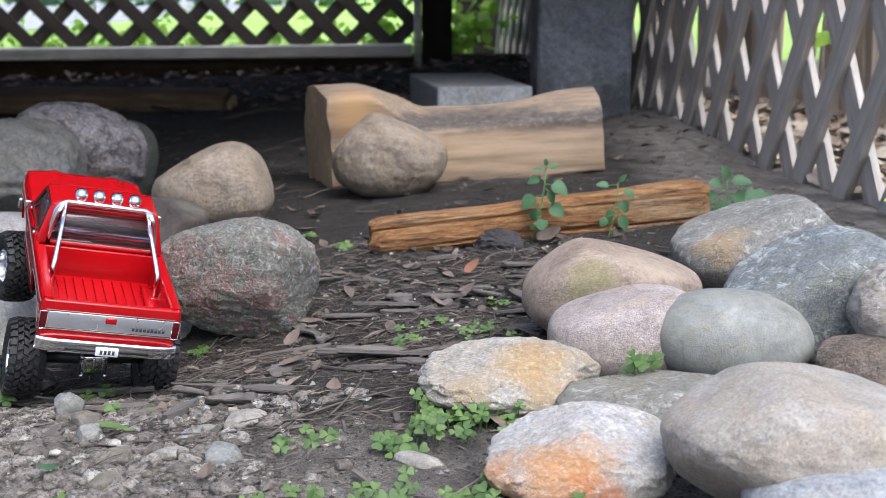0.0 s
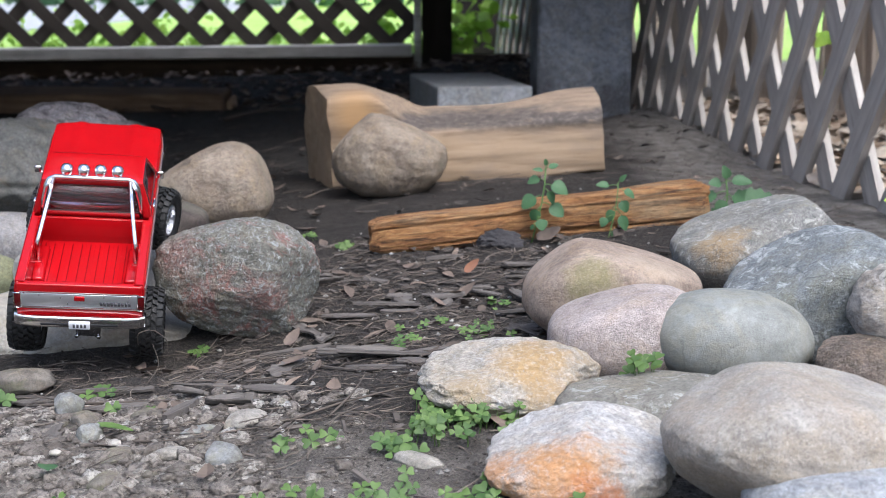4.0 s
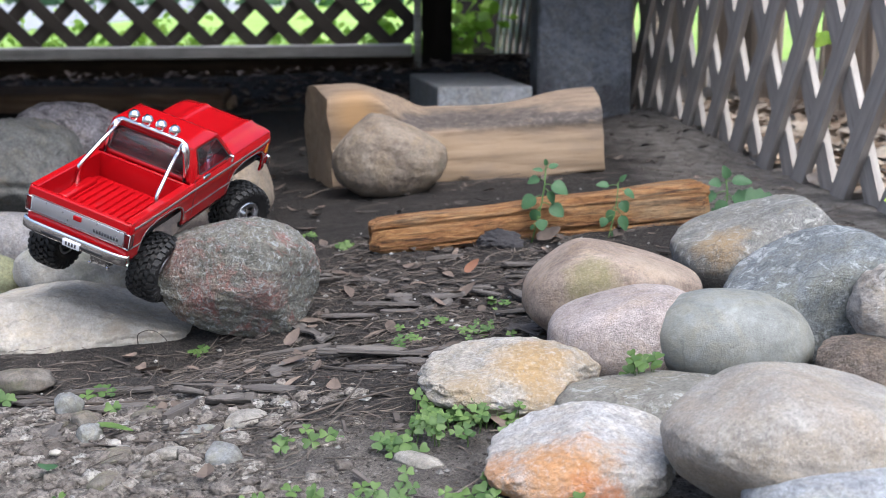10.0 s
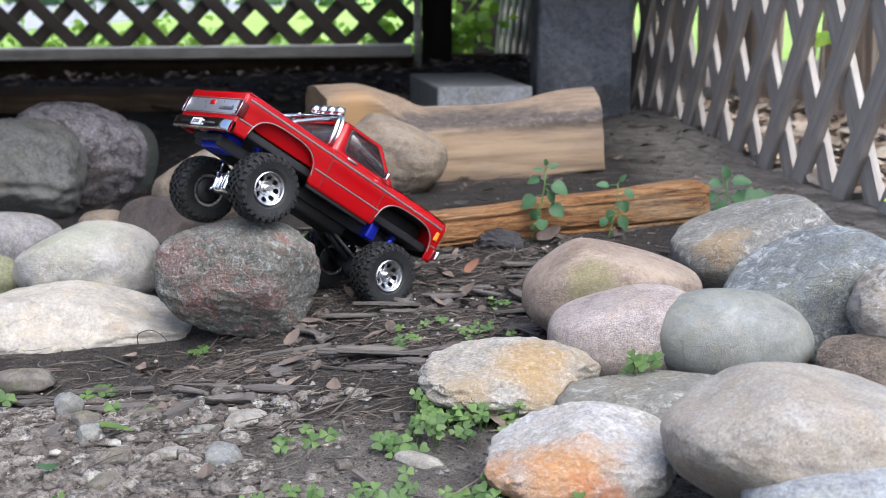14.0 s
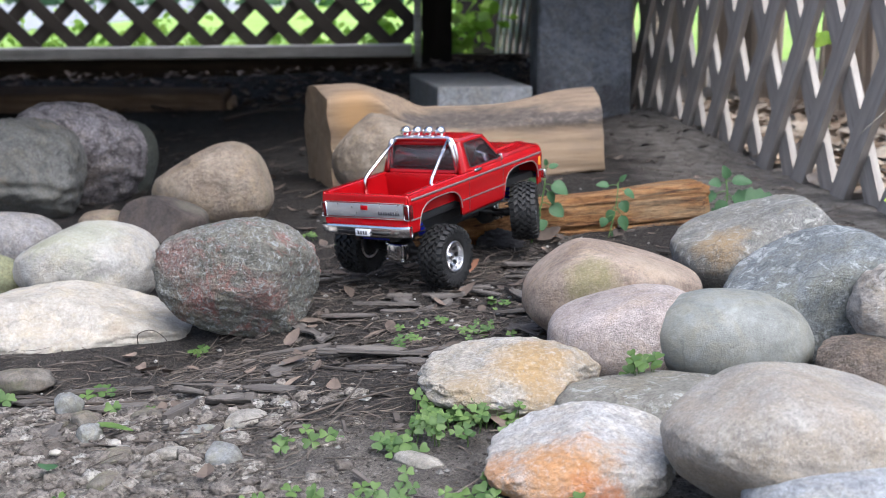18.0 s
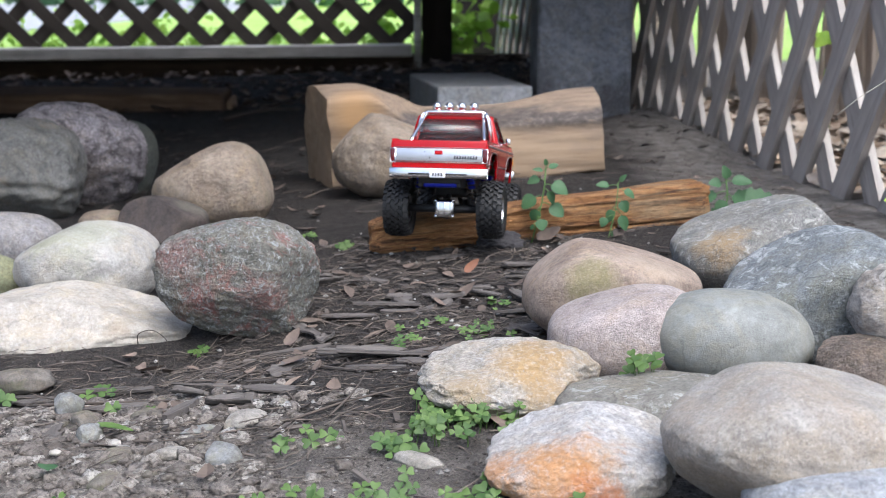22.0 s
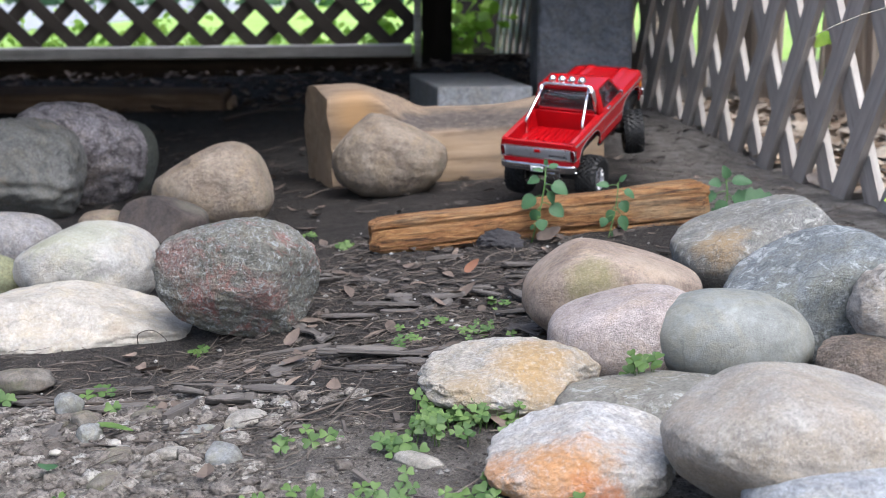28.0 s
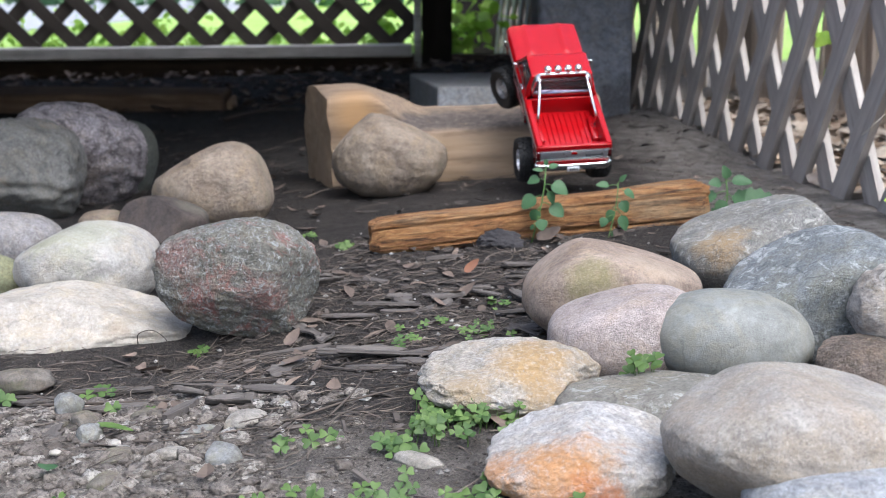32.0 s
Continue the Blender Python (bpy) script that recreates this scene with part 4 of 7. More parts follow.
def mm(bm):
    bmesh.ops.scale(bm, vec=(MM, MM, MM), verts=bm.verts)
    return bm


truck = root("toy_pickup_truck", "red radio-controlled pickup truck with chrome roll bar and knobbly tyres", "toy truck")


def side_low(x):
    z = 71.0 if x < -40 else 69.0
    for c, hw, top in ((REAR_X, 37.0, 97.0), (FRONT_X, 36.0, 98.0)):
        d = abs(x - c) / hw
        if d < 1:
            z = max(z, 66 + (top - 66) * (1 - d ** 3.2) ** (1 / 3.2))
    return z


def side_top(x):
    return RAIL + 2.0 * smooth_step(-40, -20, x) + 1.0 * smooth_step(40, 60, x) - 0.6 * smooth_step(96, NOSE, x)


def side_y(x, z):
    y = 50.0 + 1.2 * math.exp(-((z - 100) / 6.0) ** 2) - 0.0035 * max(0, 92 - z) ** 2
    if z > 104:
        y -= 0.12 * (z - 104) ** 2 * 0.5
    y -= 1.5 * smooth_step(100, NOSE, x) + 1.0 * (1 - smooth_step(TAIL, TAIL + 12, x))
    return y


def side_panel(sign):
    bm = bmesh.new()
    xs = sorted(set([TAIL + i * (NOSE - TAIL) / 120 for i in range(121)] + [c + s * hw * k for c, hw in ((REAR_X, 37), (FRONT_X, 36)) for s in (-1, 1) for k in (0.9995, 0.985, 0.95, 0.9)]))
    rows = 14
    outer, inner = [], []
    for x in xs:
        lo, hi = side_low(x), side_top(x)
        zs = [lo + (hi - lo) * r / rows for r in range(rows + 1)]
        outer.append([bm.verts.new((x, sign * side_y(x, z), z)) for z in zs])
        inner.append([bm.verts.new((x, sign * (side_y(x, z) - 2.2), z)) for z in zs])
    for g in (outer, inner):
        for a, b in zip(g, g[1:]):
            for r in range(rows):
                bm.faces.new((a[r], b[r], b[r + 1], a[r + 1]))
    for r in (0, rows):
        for i in range(len(xs) - 1):
            bm.faces.new((outer[i][r], outer[i + 1][r], inner[i + 1][r], inner[i][r]))
    for i in (0, -1):
        for r in range(rows):
            bm.faces.new((outer[i][r], outer[i][r + 1], inner[i][r + 1], inner[i][r]))
    return mm(bm)


def strip(points, half, sign, out=0.35, thick=0.5):
    """A thin moulding that follows (x, z) points on the body side."""
    bm = bmesh.new()
    rows = []
    for i, (x, z) in enumerate(points):
        a, b = points[max(0, i - 1)], points[min(len(points) - 1, i + 1)]
        d = Vector((b[0] - a[0], b[1] - a[1])).normalized()
        nx_, nz_ = -d.y * half, d.x * half
        row = []
        for s, o in ((-1, out - thick), (-1, out), (1, out), (1, out - thick)):
            xx, zz = x + nx_ * s, z + nz_ * s
            row.append(bm.verts.new((xx, sign * (side_y(xx, zz) + o), zz)))
        rows.append(row)
    for a, b in zip(rows, rows[1:]):
        for k in range(3):
            bm.faces.new((a[k], b[k], b[k + 1], a[k + 1]))
    return mm(bm)


def arch_points(c, hw, top):
    pts = []
    for i in range(41):
        d = -0.99 + 1.98 * i / 40
        pts.append((c + d * hw, 66 + (top - 66) * (1 - abs(d) ** 3.2) ** (1 / 3.2)))
    return [(x, z) for x, z in pts if z > 70.5]


def ring_panel(outer, inner, thick, axis):
    """A frame: quads between two matching outlines, with thickness along a vector."""
    bm = bmesh.new()
    t = Vector(axis) * thick
    lo = [bm.verts.new(p) for p in outer]
    li = [bm.verts.new(p) for p in inner]
    ho = [bm.verts.new(Vector(p) - t) for p in outer]
    hi = [bm.verts.new(Vector(p) - t) for p in inner]
    n = len(outer)
    for i in range(n):
        j = (i + 1) % n
        bm.faces.new((lo[i], lo[j], li[j], li[i]))
        bm.faces.new((ho[j], ho[i], hi[i], hi[j]))
        bm.faces.new((li[i], li[j], hi[j], hi[i]))
        bm.faces.new((lo[j], lo[i], ho[i], ho[j]))
    return mm(bm)


def rounded(corners, k=0.18, n=5):
    """Round the corners of a flat outline."""
    out = []
    m = len(corners)
    for i in range(m):
        p, a, b = Vector(corners[i]), Vector(corners[i - 1]), Vector(corners[(i + 1) % m])
        s, e = p.lerp(a, k), p.lerp(b, k)
        for j in range(n):
            t = j / (n - 1)
            out.append((1 - t) ** 2 * s + 2 * t * (1 - t) * p + t * t * e)
    return out


def shrink(pts, f):
    c = sum((Vector(p) for p in pts), Vector()) / len(pts)
    return [c + (Vector(p) - c) * f for p in pts]


def sheet(pts, thick, axis):
    bm = bmesh.new()
    t = Vector(axis) * thick
    a = [bm.verts.new(p) for p in pts]
    b = [bm.verts.new(Vector(p) - t) for p in pts]
    bm.faces.new(a)
    bm.faces.new(b[::-1])
    for i in range(len(pts)):
        j = (i + 1) % len(pts)
        bm.faces.new((a[j], a[i], b[i], b[j]))
    return mm(bm)


def grid_sheet(fn, us, vs):
    bm = bmesh.new()
    g = [[bm.verts.new(fn(u, v)) for v in vs] for u in us]
    for a, b in zip(g, g[1:]):
        for k in range(len(vs) - 1):
            bm.faces.new((a[k], a[k + 1], b[k + 1], b[k]))
    return mm(bm)


def lin(a, b, n):
    return [a + (b - a) * i / n for i in range(n + 1)]


for sg in (1, -1):
    sp = part("side_panel", side_panel(sg), RED, truck)
    part("upper_stripe", strip([(x, 103.0) for x in lin(TAIL + 4, NOSE - 4, 60)], 1.0, sg), TRIMGREY, sp, "narrow dull silver stripe")
    lows = [[(x, 84.0) for x in lin(a, b, 24)] for a, b in ((TAIL + 3, REAR_X - 36), (REAR_X + 37, FRONT_X - 36), (FRONT_X + 36, NOSE - 2))]
    for run in lows:
        part("lower_stripe", strip(run, 0.7, sg), TRIMGREY, sp, "narrow dull silver stripe")
    for c, hw, top in ((REAR_X, 37.5, 97.6), (FRONT_X, 36.5, 98.6)):
        part("arch_moulding", strip(arch_points(c, hw, top), 0.6, sg), TRIMGREY, sp, "bright wheel-arch moulding")
    # door joint
    for x in (-27.0, 38.0):
        part("door_gap", strip([(x, z) for z in lin(71, 109, 12)], 0.35, sg, 0.12, 0.4), BLACK, sp)
    bm = box_bm(-14, -2, sg * 49.6 - 1.4, sg * 49.6 + 1.4, 107.2, 110.2, 1.0)
    part("door_handle", mm(bm), CHROME, truck, "chrome door handle")
    mir = part("door_mirror", mm(box_bm(29.5, 32.0, sg * 52.5 - 3, sg * 52.5 + 3, 111, 118, 1.0)), CHROME, truck, "chrome door mirror")
    part("mirror_arm", mm(tube_bm([(30, sg * 47.5, 111), (31, sg * 51, 113)], 0.8, 6)), CHROME, mir)
    part("marker_light", mm(box_bm(113, 117.5, sg * 49.2 - 1, sg * 49.2 + 1, 90, 99, 0.5)), AMBER, truck, "amber side marker")

# bonnet, cowl and nose
def hood(u, v):
    y = 47.8 * v
    z = side_top(u) + 0.6 + 2.6 * (1 - abs(v) ** 6) + 1.6 * math.exp(-((abs(v) - 0.52) / 0.1) ** 2) * smooth_step(50, 62, u)
    return (u, y, z - 1.2 * smooth_step(114, NOSE, u))
part("bonnet", grid_sheet(hood, lin(44, NOSE, 40), lin(-1, 1, 40)), RED, truck)
part("nose_panel", mm(box_bm(NOSE - 5, NOSE, -48, 48, 82, 107, 1.5)), RED, truck)
gr = part("grille", mm(box_bm(NOSE - 1, NOSE + 1.6, -34, 34, 86, 103, 0.8)), BLACK, truck, "black grille with chrome bars")
for k in range(5):
    part("grille_bar", mm(box_bm(NOSE + 1.6, NOSE + 2.4, -33, 33, 87.5 + k * 3.4, 88.5 + k * 3.4)), CHROME, gr)
for sg in (1, -1):
    part("headlight", mm(box_bm(NOSE - 0.5, NOSE + 2, sg * 41 - 6, sg * 41 + 6, 88, 102, 1.2)), WHITE, truck, "square clear headlight")
part("front_bumper", mm(box_bm(NOSE + 1.5, NOSE + 6, -51, 51, 73, 83, 1.8, 3)), CHROME, truck, "chrome front bumper")

# cargo bed
def floor_rib(u, v):
    return (u, 40.5 * v, 85.3 + 2.0 * (1 if math.sin(v * 40.5 / 40.5 * math.pi * 11) > 0 else 0) * (1 if -122 < u < -42 else 0))
part("bed_floor", grid_sheet(floor_rib, [-127, -122, -121.5, -42.5, -42, -36], lin(-1, 1, 176)), RED, truck, "ribbed red bed floor", smooth=False)
for sg in (1, -1):
    bm = bmesh.new()
    sec = [(49.6, 108.0), (48.6, 109.0), (43.2, 109.0), (42.0, 108.2), (40.6, 84.5), (42.4, 84.5)]
    xa = [TAIL + 1, -36]
    g = [[bm.verts.new((x, sg * y, z)) for y, z in sec] for x in xa]
    for k in range(len(sec)):
        bm.faces.new((g[0][k], g[0][(k + 1) % len(sec)], g[1][(k + 1) % len(sec)], g[1][k]))
    for r in g:
        bm.faces.new(r)
    part("bed_wall", mm(bm), RED, truck, smooth=False)
    part("wheel_tub", mm(box_bm(REAR_X - 24, REAR_X + 24, sg * 37 - 5, sg * 37 + 5, 84, 91.5, 2)), RED, truck)
part("bed_front", mm(box_bm(-37.5, -34.5, -43, 43, 82, 109, 0.8)), RED, truck)

# tailgate with its painted panel, lamps and bumper
tg = part("tailgate", mm(box_bm(TAIL - 1.2, TAIL + 4.5, -48.4, 48.4, 76, 107.5, 1.3, 3)), RED, truck)
part("tailgate_panel", mm(box_bm(TAIL - 2.0, TAIL - 0.6, -45.0, 45.0, 86.4, 99.2, 0.4)), SILVER, tg, "silver-grey painted tailgate panel")
part("tailgate_handle", mm(box_bm(TAIL - 3.0, TAIL - 1.4, -4, 4, 93.2, 97.6, 0.6)), RED, tg, "red tailgate latch")
for k in range(9):
    y = -16.8 - k * 2.75
    part("lettering_bar", mm(box_bm(TAIL - 2.35, TAIL - 1.8, y - 0.95, y + 0.95, 89.0, 92.4)), GREYTEXT, tg)
part("tailgate_trim", mm(box_bm(TAIL - 1.9, TAIL - 0.8, -46, 46, 84.9, 85.7)), TRIMGREY, tg)
part("tailgate_trim", mm(box_bm(TAIL - 1.9, TAIL - 0.8, -46, 46, 99.9, 100.5)), TRIMGREY, tg)
for sg in (1, -1):
    tl = part("tail_light", mm(box_bm(TAIL - 2.0, TAIL + 6, sg * 47.6 - 2.8, sg * 47.6 + 2.8, 85.2, 99.0, 0.8)), DARKRED, truck, "dark red tail light in a chrome rim")
    part("light_rim", ring_panel([(TAIL - 2.3, sg * 47.6 + a, b) for a, b in ((-3.1, 84.8), (3.1, 84.8), (3.1, 99.4), (-3.1, 99.4))],
                                 [(TAIL - 2.3, sg * 47.6 + a, b) for a, b in ((-2.4, 85.5), (2.4, 85.5), (2.4, 98.7), (-2.4, 98.7))], 0.8, (-1, 0, 0)), CHROME, tl)
part("rear_valance", mm(box_bm(TAIL - 0.5, TAIL + 3, -48, 48, 70, 78, 0.8)), RED, truck)


def bumper(u, v):
    a = v * math.tau
    x = TAIL - 4.4 + 3.6 * (abs(u) ** 8) + 2.6 * (abs(math.cos(a)) ** 0.6) * (1 if math.cos(a) > 0 else -1)
    z = 74.2 + 5.2 * (abs(math.sin(a)) ** 0.7) * (1 if math.sin(a) > 0 else -1)
    return (x, 50.6 * u, z)
rb = part("rear_bumper", grid_sheet(bumper, lin(-1, 1, 60), lin(0, 1, 24)), CHROME, truck, "chrome rear bumper")
part("bumper_step", mm(box_bm(TAIL - 7.4, TAIL - 6.7, -30, 30, 72.2, 74.0)), BLACK, rb)
pl = part("plate", mm(box_bm(TAIL - 8.6, TAIL - 7.2, -8.2, 8.2, 69.6, 76.2, 0.5)), WHITE, truck, "small white plate with dark bars")
for k in range(4):
    part("plate_bar", mm(box_bm(TAIL - 8.9, TAIL - 8.4, -5.4 + k * 2.9, -3.6 + k * 2.9, 71.3, 74.6)), GREYTEXT, pl)

# cab: frames round real openings, glass in them, seat and dash inside
ROOF_Z, B0, B1, W0, W1 = 142.0, -31.0, 47.0, -25.0, 17.0   # belt rear/front, roof rear/front
def cab_pt(x, z, sg):
    t = (z - 109) / (ROOF_Z - 109)
    return Vector((x, sg * (48.6 - 8.4 * t), z))
for sg in (1, -1):
    o = [cab_pt(B0, 108, sg), cab_pt(B1, 108, sg), cab_pt(W1 + 2, ROOF_Z - 2.5, sg), cab_pt(W0, ROOF_Z - 2.5, sg)]
    i = [cab_pt(-19, 112, sg), cab_pt(38, 112, sg), cab_pt(16.0, 136.6, sg), cab_pt(-18.5, 136.6, sg)]
    part("door_frame", ring_panel(rounded(o, 0.06), rounded(i, 0.12), 2.4, (0, sg, 0.25)), RED, truck)
    pane = part("side_window", sheet(rounded([p - Vector((0, sg * 1.2, 0)) for p in i], 0.1), 0.6, (0, sg, 0)), GLASS, truck, "tinted side window")
    rim = rounded(i, 0.12)
    part("window_seal", ring_panel([p + Vector((0, sg * 0.25, 0)) for p in rim], [p + Vector((0, sg * 0.25, 0)) for p in rounded(shrink(i, 0.94), 0.12)], 0.8, (0, sg, 0)), BLACK, pane)


def end_frame(name, zs, xs, hw0, hw1, in_lo, in_hi, label):
    """Front or rear end of the cab: x at the belt and at the roof."""
    def at(t, w):
        return Vector((xs[0] + (xs[1] - xs[0]) * t, w, zs[0] + (zs[1] - zs[0]) * t))
    o = [at(0, -hw0), at(0, hw0), at(1, hw1), at(1, -hw1)]
    a, b = in_lo, in_hi
    i = [at(a, -hw0 + 6), at(a, hw0 - 6), at(b, hw1 - 4.2), at(b, -hw1 + 4.2)]
    d = 1 if xs[0] > 0 else -1
    part(name, ring_panel(rounded(o, 0.03), rounded(i, 0.1), 2.0, (d, 0, 0)), RED, truck)
    pane = part("rear_window" if d < 0 else "windscreen", sheet([p - Vector((d, 0, 0)) for p in rounded(i, 0.08)], 0.6, (d, 0, 0)), GLASS, truck, label)
    part("window_seal", ring_panel([p + Vector((d * 0.3, 0, 0)) for p in rounded(i, 0.1)], [p + Vector((d * 0.3, 0, 0)) for p in rounded(shrink(i, 0.965), 0.1)], 0.8, (d, 0, 0)), BLACK, pane, "black window seal")
end_frame("cab_back", (106, ROOF_Z - 2.5), (-31.5, W0 - 0.4), 48.0, 40.6, 0.18, 0.88, "tinted rear window")
end_frame("windscreen_frame", (109, ROOF_Z - 2.5), (B1, W1 + 2.2), 47.5, 40.6, 0.1, 0.86, "tinted windscreen")


def roof(u, v):
    e = max(abs(2 * (u - W0 + 1) / (W1 - W0 + 4) - 1), abs(v))
    return (u, 41.2 * v, ROOF_Z - 2.8 + 3.0 * (1 - abs(v) ** 5) * (1 - abs(2 * (u - (W0 - 1)) / (W1 + 3 - W0 + 1) - 1) ** 7))
part("roof", grid_sheet(roof, lin(W0 - 1, W1 + 3, 30), lin(-1, 1, 36)), RED, truck)
part("headliner", mm(box_bm(W0, W1 + 1, -39, 39, ROOF_Z - 4.2, ROOF_Z - 3.2)), BLACK, truck)
part("bench_seat", mm(box_bm(-26, -4, -36, 36, 96, 108, 3)), BLACK, truck, "black bench seat")
part("seat_back", mm(box_bm(-26, -20, -36, 36, 105, 113, 3)), BLACK, truck)
part("dashboard", mm(box_bm(30, 44, -44, 44, 98, 111, 3)), BLACK, truck)
part("steering_wheel", mm(lathe_bm([(8, -0.8), (9, 0), (8, 0.8), (7, 0)], "x", 20, closed=True, centre=(24, 18, 112))), BLACK, truck)
part("cab_floor", mm(box_bm(-33, 46, -46, 46, 92, 95)), BLACK, truck)

# roll bar with its four lamps
rb_root = part("roll_bar", mm(tube_bm([(-27.5, -40.5, 109), (-27.5, -39.5, 124), (-27.5, -37.5, 136), (-27.5, -34.5, 141.2), (-27.5, -30, 143.2), (-27.5, 30, 143.2), (-27.5, 34.5, 141.2), (-27.5, 37.5, 136), (-27.5, 39.5, 124), (-27.5, 40.5, 109)], 2.0, 12)), CHROME, truck, "polished chrome roll bar")
part("second_hoop", mm(tube_bm([(-32.5, -41, 109), (-32.5, -39.5, 124), (-32.5, -37, 136), (-31.5, -33.5, 142)], 1.8, 10)), CHROME, rb_root)
part("second_hoop", mm(tube_bm([(-32.5, 41, 109), (-32.5, 39.5, 124), (-32.5, 37, 136), (-31.5, 33.5, 142)], 1.8, 10)), CHROME, rb_root)
for sg in (1, -1):
    part("diagonal_brace", mm(tube_bm([(-28, sg * 31, 141.5), (-50, sg * 34.5, 128), (-72, sg * 38.3, 113), (-75.5, sg * 39, 109.5), (-76, sg * 39, 103), (-76, sg * 39, 92)], 1.9, 10)), CHROME, rb_root)
    part("brace_foot", mm(box_bm(-80, -72, sg * 39 - 3, sg * 39 + 3, 90, 92.5, 0.8)), RED, rb_root)
for k in range(4):
    y = -20.6 + 13.73 * k
    lamp = part("spot_lamp", mm(lathe_bm([(0.001, -5.5), (2.2, -5.2), (4.2, -3.6), (5.2, -1.0), (5.3, 1.5), (4.8, 2.2), (0.001, 2.6)], "x", 20, centre=(-25, y, 149.2))), CHROME, truck, "round chrome spot lamp")
    part("lamp_stem", mm(tube_bm([(-26.5, y, 143), (-26, y, 146)], 1.5, 8)), CHROME, lamp)

# chassis, running gear
for sg in (1, -1):
    part("frame_rail", mm(box_bm(-122, 116, sg * 20 - 2.5, sg * 20 + 2.5, 60, 70, 0.8)), BLACK, truck)
    part("rocker", mm(box_bm(-38, 38, sg * 45 - 2, sg * 45 + 2, 66, 71, 0.8)), BLACK, truck)
part("skid_plate", mm(box_bm(-40, 40, -18, 18, 50, 66, 4)), BLACK, truck, "black gearbox skid plate")
part("under_body", mm(box_bm(-126, 116, -40, 40, 76, 83.5, 1)), BLACK, truck)
part("inner_fender", mm(box_bm(44, 114, -46.5, 46.5, 99.5, 103, 1)), BLACK, truck)
part("motor_housing", mm(box_bm(38, 114, -27, 27, 76, 99.2, 4)), BLACK, truck)
part("battery_tray", mm(box_bm(36, 108, -18, 18, 68, 78, 2)), BLACK, truck)
tower = part("rear_shock_tower", mm(box_bm(-117, -99, -21, 21, 60, 76, 2.5, 3)), BLUE, truck, "blue anodised rear tower block")
for sg in (1, -1):
    part("tower_bolt", mm(lathe_bm([(0.001, -119), (2.0, -119), (2.0, -116), (0.001, -116)], "x", 8, centre=(0, sg * 14, 68))), CHROME, tower)
    part("front_shock_tower", mm(box_bm(52, 63, sg * 26 - 7, sg * 26 + 7, 60, 84, 2, 2)), BLUE, truck, "blue anodised front shock tower")
part("bulkhead_plate", mm(box_bm(99, 102, -15, 15, 62, 77, 1)), BLUE, truck, "blue anodised bulkhead plate")
part("rear_cross_member", mm(box_bm(-124, -119, -22, 22, 64, 70, 1)), BLACK, truck)
for cx, sx in ((REAR_X, -1), (FRONT_X, 1)):
    for sg in (1, -1):
        bm = tube_bm([(cx + sx * 2, sg * 31, 48), (cx + sx * 6, sg * 27, 66)], 1.6, 8)
        sh = part("shock_shaft", mm(bm), CHROME, truck)
        part("shock_body", mm(tube_bm([(cx + sx * 4.5, sg * 28.5, 60), (cx + sx * 10, sg * 23, 84)], 4.0, 12)), BLUE, sh, "blue shock absorber body")
        bm = bmesh.new()
        pts = []
        for i in range(61):
            t = i / 60
            a = t * math.tau * 6
            c = Vector((cx + sx * 2, sg * 31, 48)).lerp(Vector((cx + sx * 8, sg * 25.5, 74)), t)
            pts.append(c + Vector((math.cos(a) * 5.2, math.sin(a) * 5.2, 0)))
        part("coil_spring", mm(tube_bm(pts, 0.6, 5, bm)), BLACK, sh)


def axle(name, x, chrome_side):
    ax = new(name)
    ax.empty_display_size = 0.02
    ax.parent = truck
    ax.location = (x * MM, 0, HUB_Z * MM)
    part("axle_tube", mm(tube_bm([(0, -44, 0), (0, -12, 0), (0, 0, 0), (0, 12, 0), (0, 44, 0)], 4, 12, radii=[4, 4.4, 6, 4.4, 4])), BLACK, ax)
    part("diff_housing", mm(lathe_bm([(0.001, -9), (7, -9), (10.5, -5), (11, 4), (8, 9), (0.001, 10)], "x", 24, centre=(0, -1, 0))), BLACK, ax)
    s = chrome_side
    cover = part("diff_cover", mm(box_bm(min(5 * s, 15 * s), max(5 * s, 15 * s), -11.5, 9.5, -9.5, 9.5, 3.2, 3)), CHROME, ax, "polished metal differential cover")
    for yy in (-8, -1, 6):
        part("cover_fin", mm(box_bm(min(14 * s, 16.4 * s), max(14 * s, 16.4 * s), yy - 1.2, yy + 1.2, -7.5, 7.5, 0.6)), CHROME, cover)
    for yy, zz in ((-10, -8), (-10, 8), (8, -8), (8, 8)):
        part("bolt", mm(lathe_bm([(0.001, 14.6 * s), (1.8, 14.6 * s), (1.8, 16.4 * s), (0.001, 16.4 * s)], "x", 6, centre=(0, yy, zz))), CHROME, cover)
    part("driveshaft", mm(tube_bm([(-s * 8, 4, 2), (-s * 45, 2, 16)], 3, 10)), BLACK, ax)
    for sg in (1, -1):
        part("link_rod", mm(tube_bm([(0, sg * 26, -3), (-s * 48, sg * 18, 14)], 1.8, 8)), BLACK, ax)
    return ax


rear_axle = axle("rear_axle", REAR_X, -1)
front_axle = axle("front_axle", FRONT_X, 1)


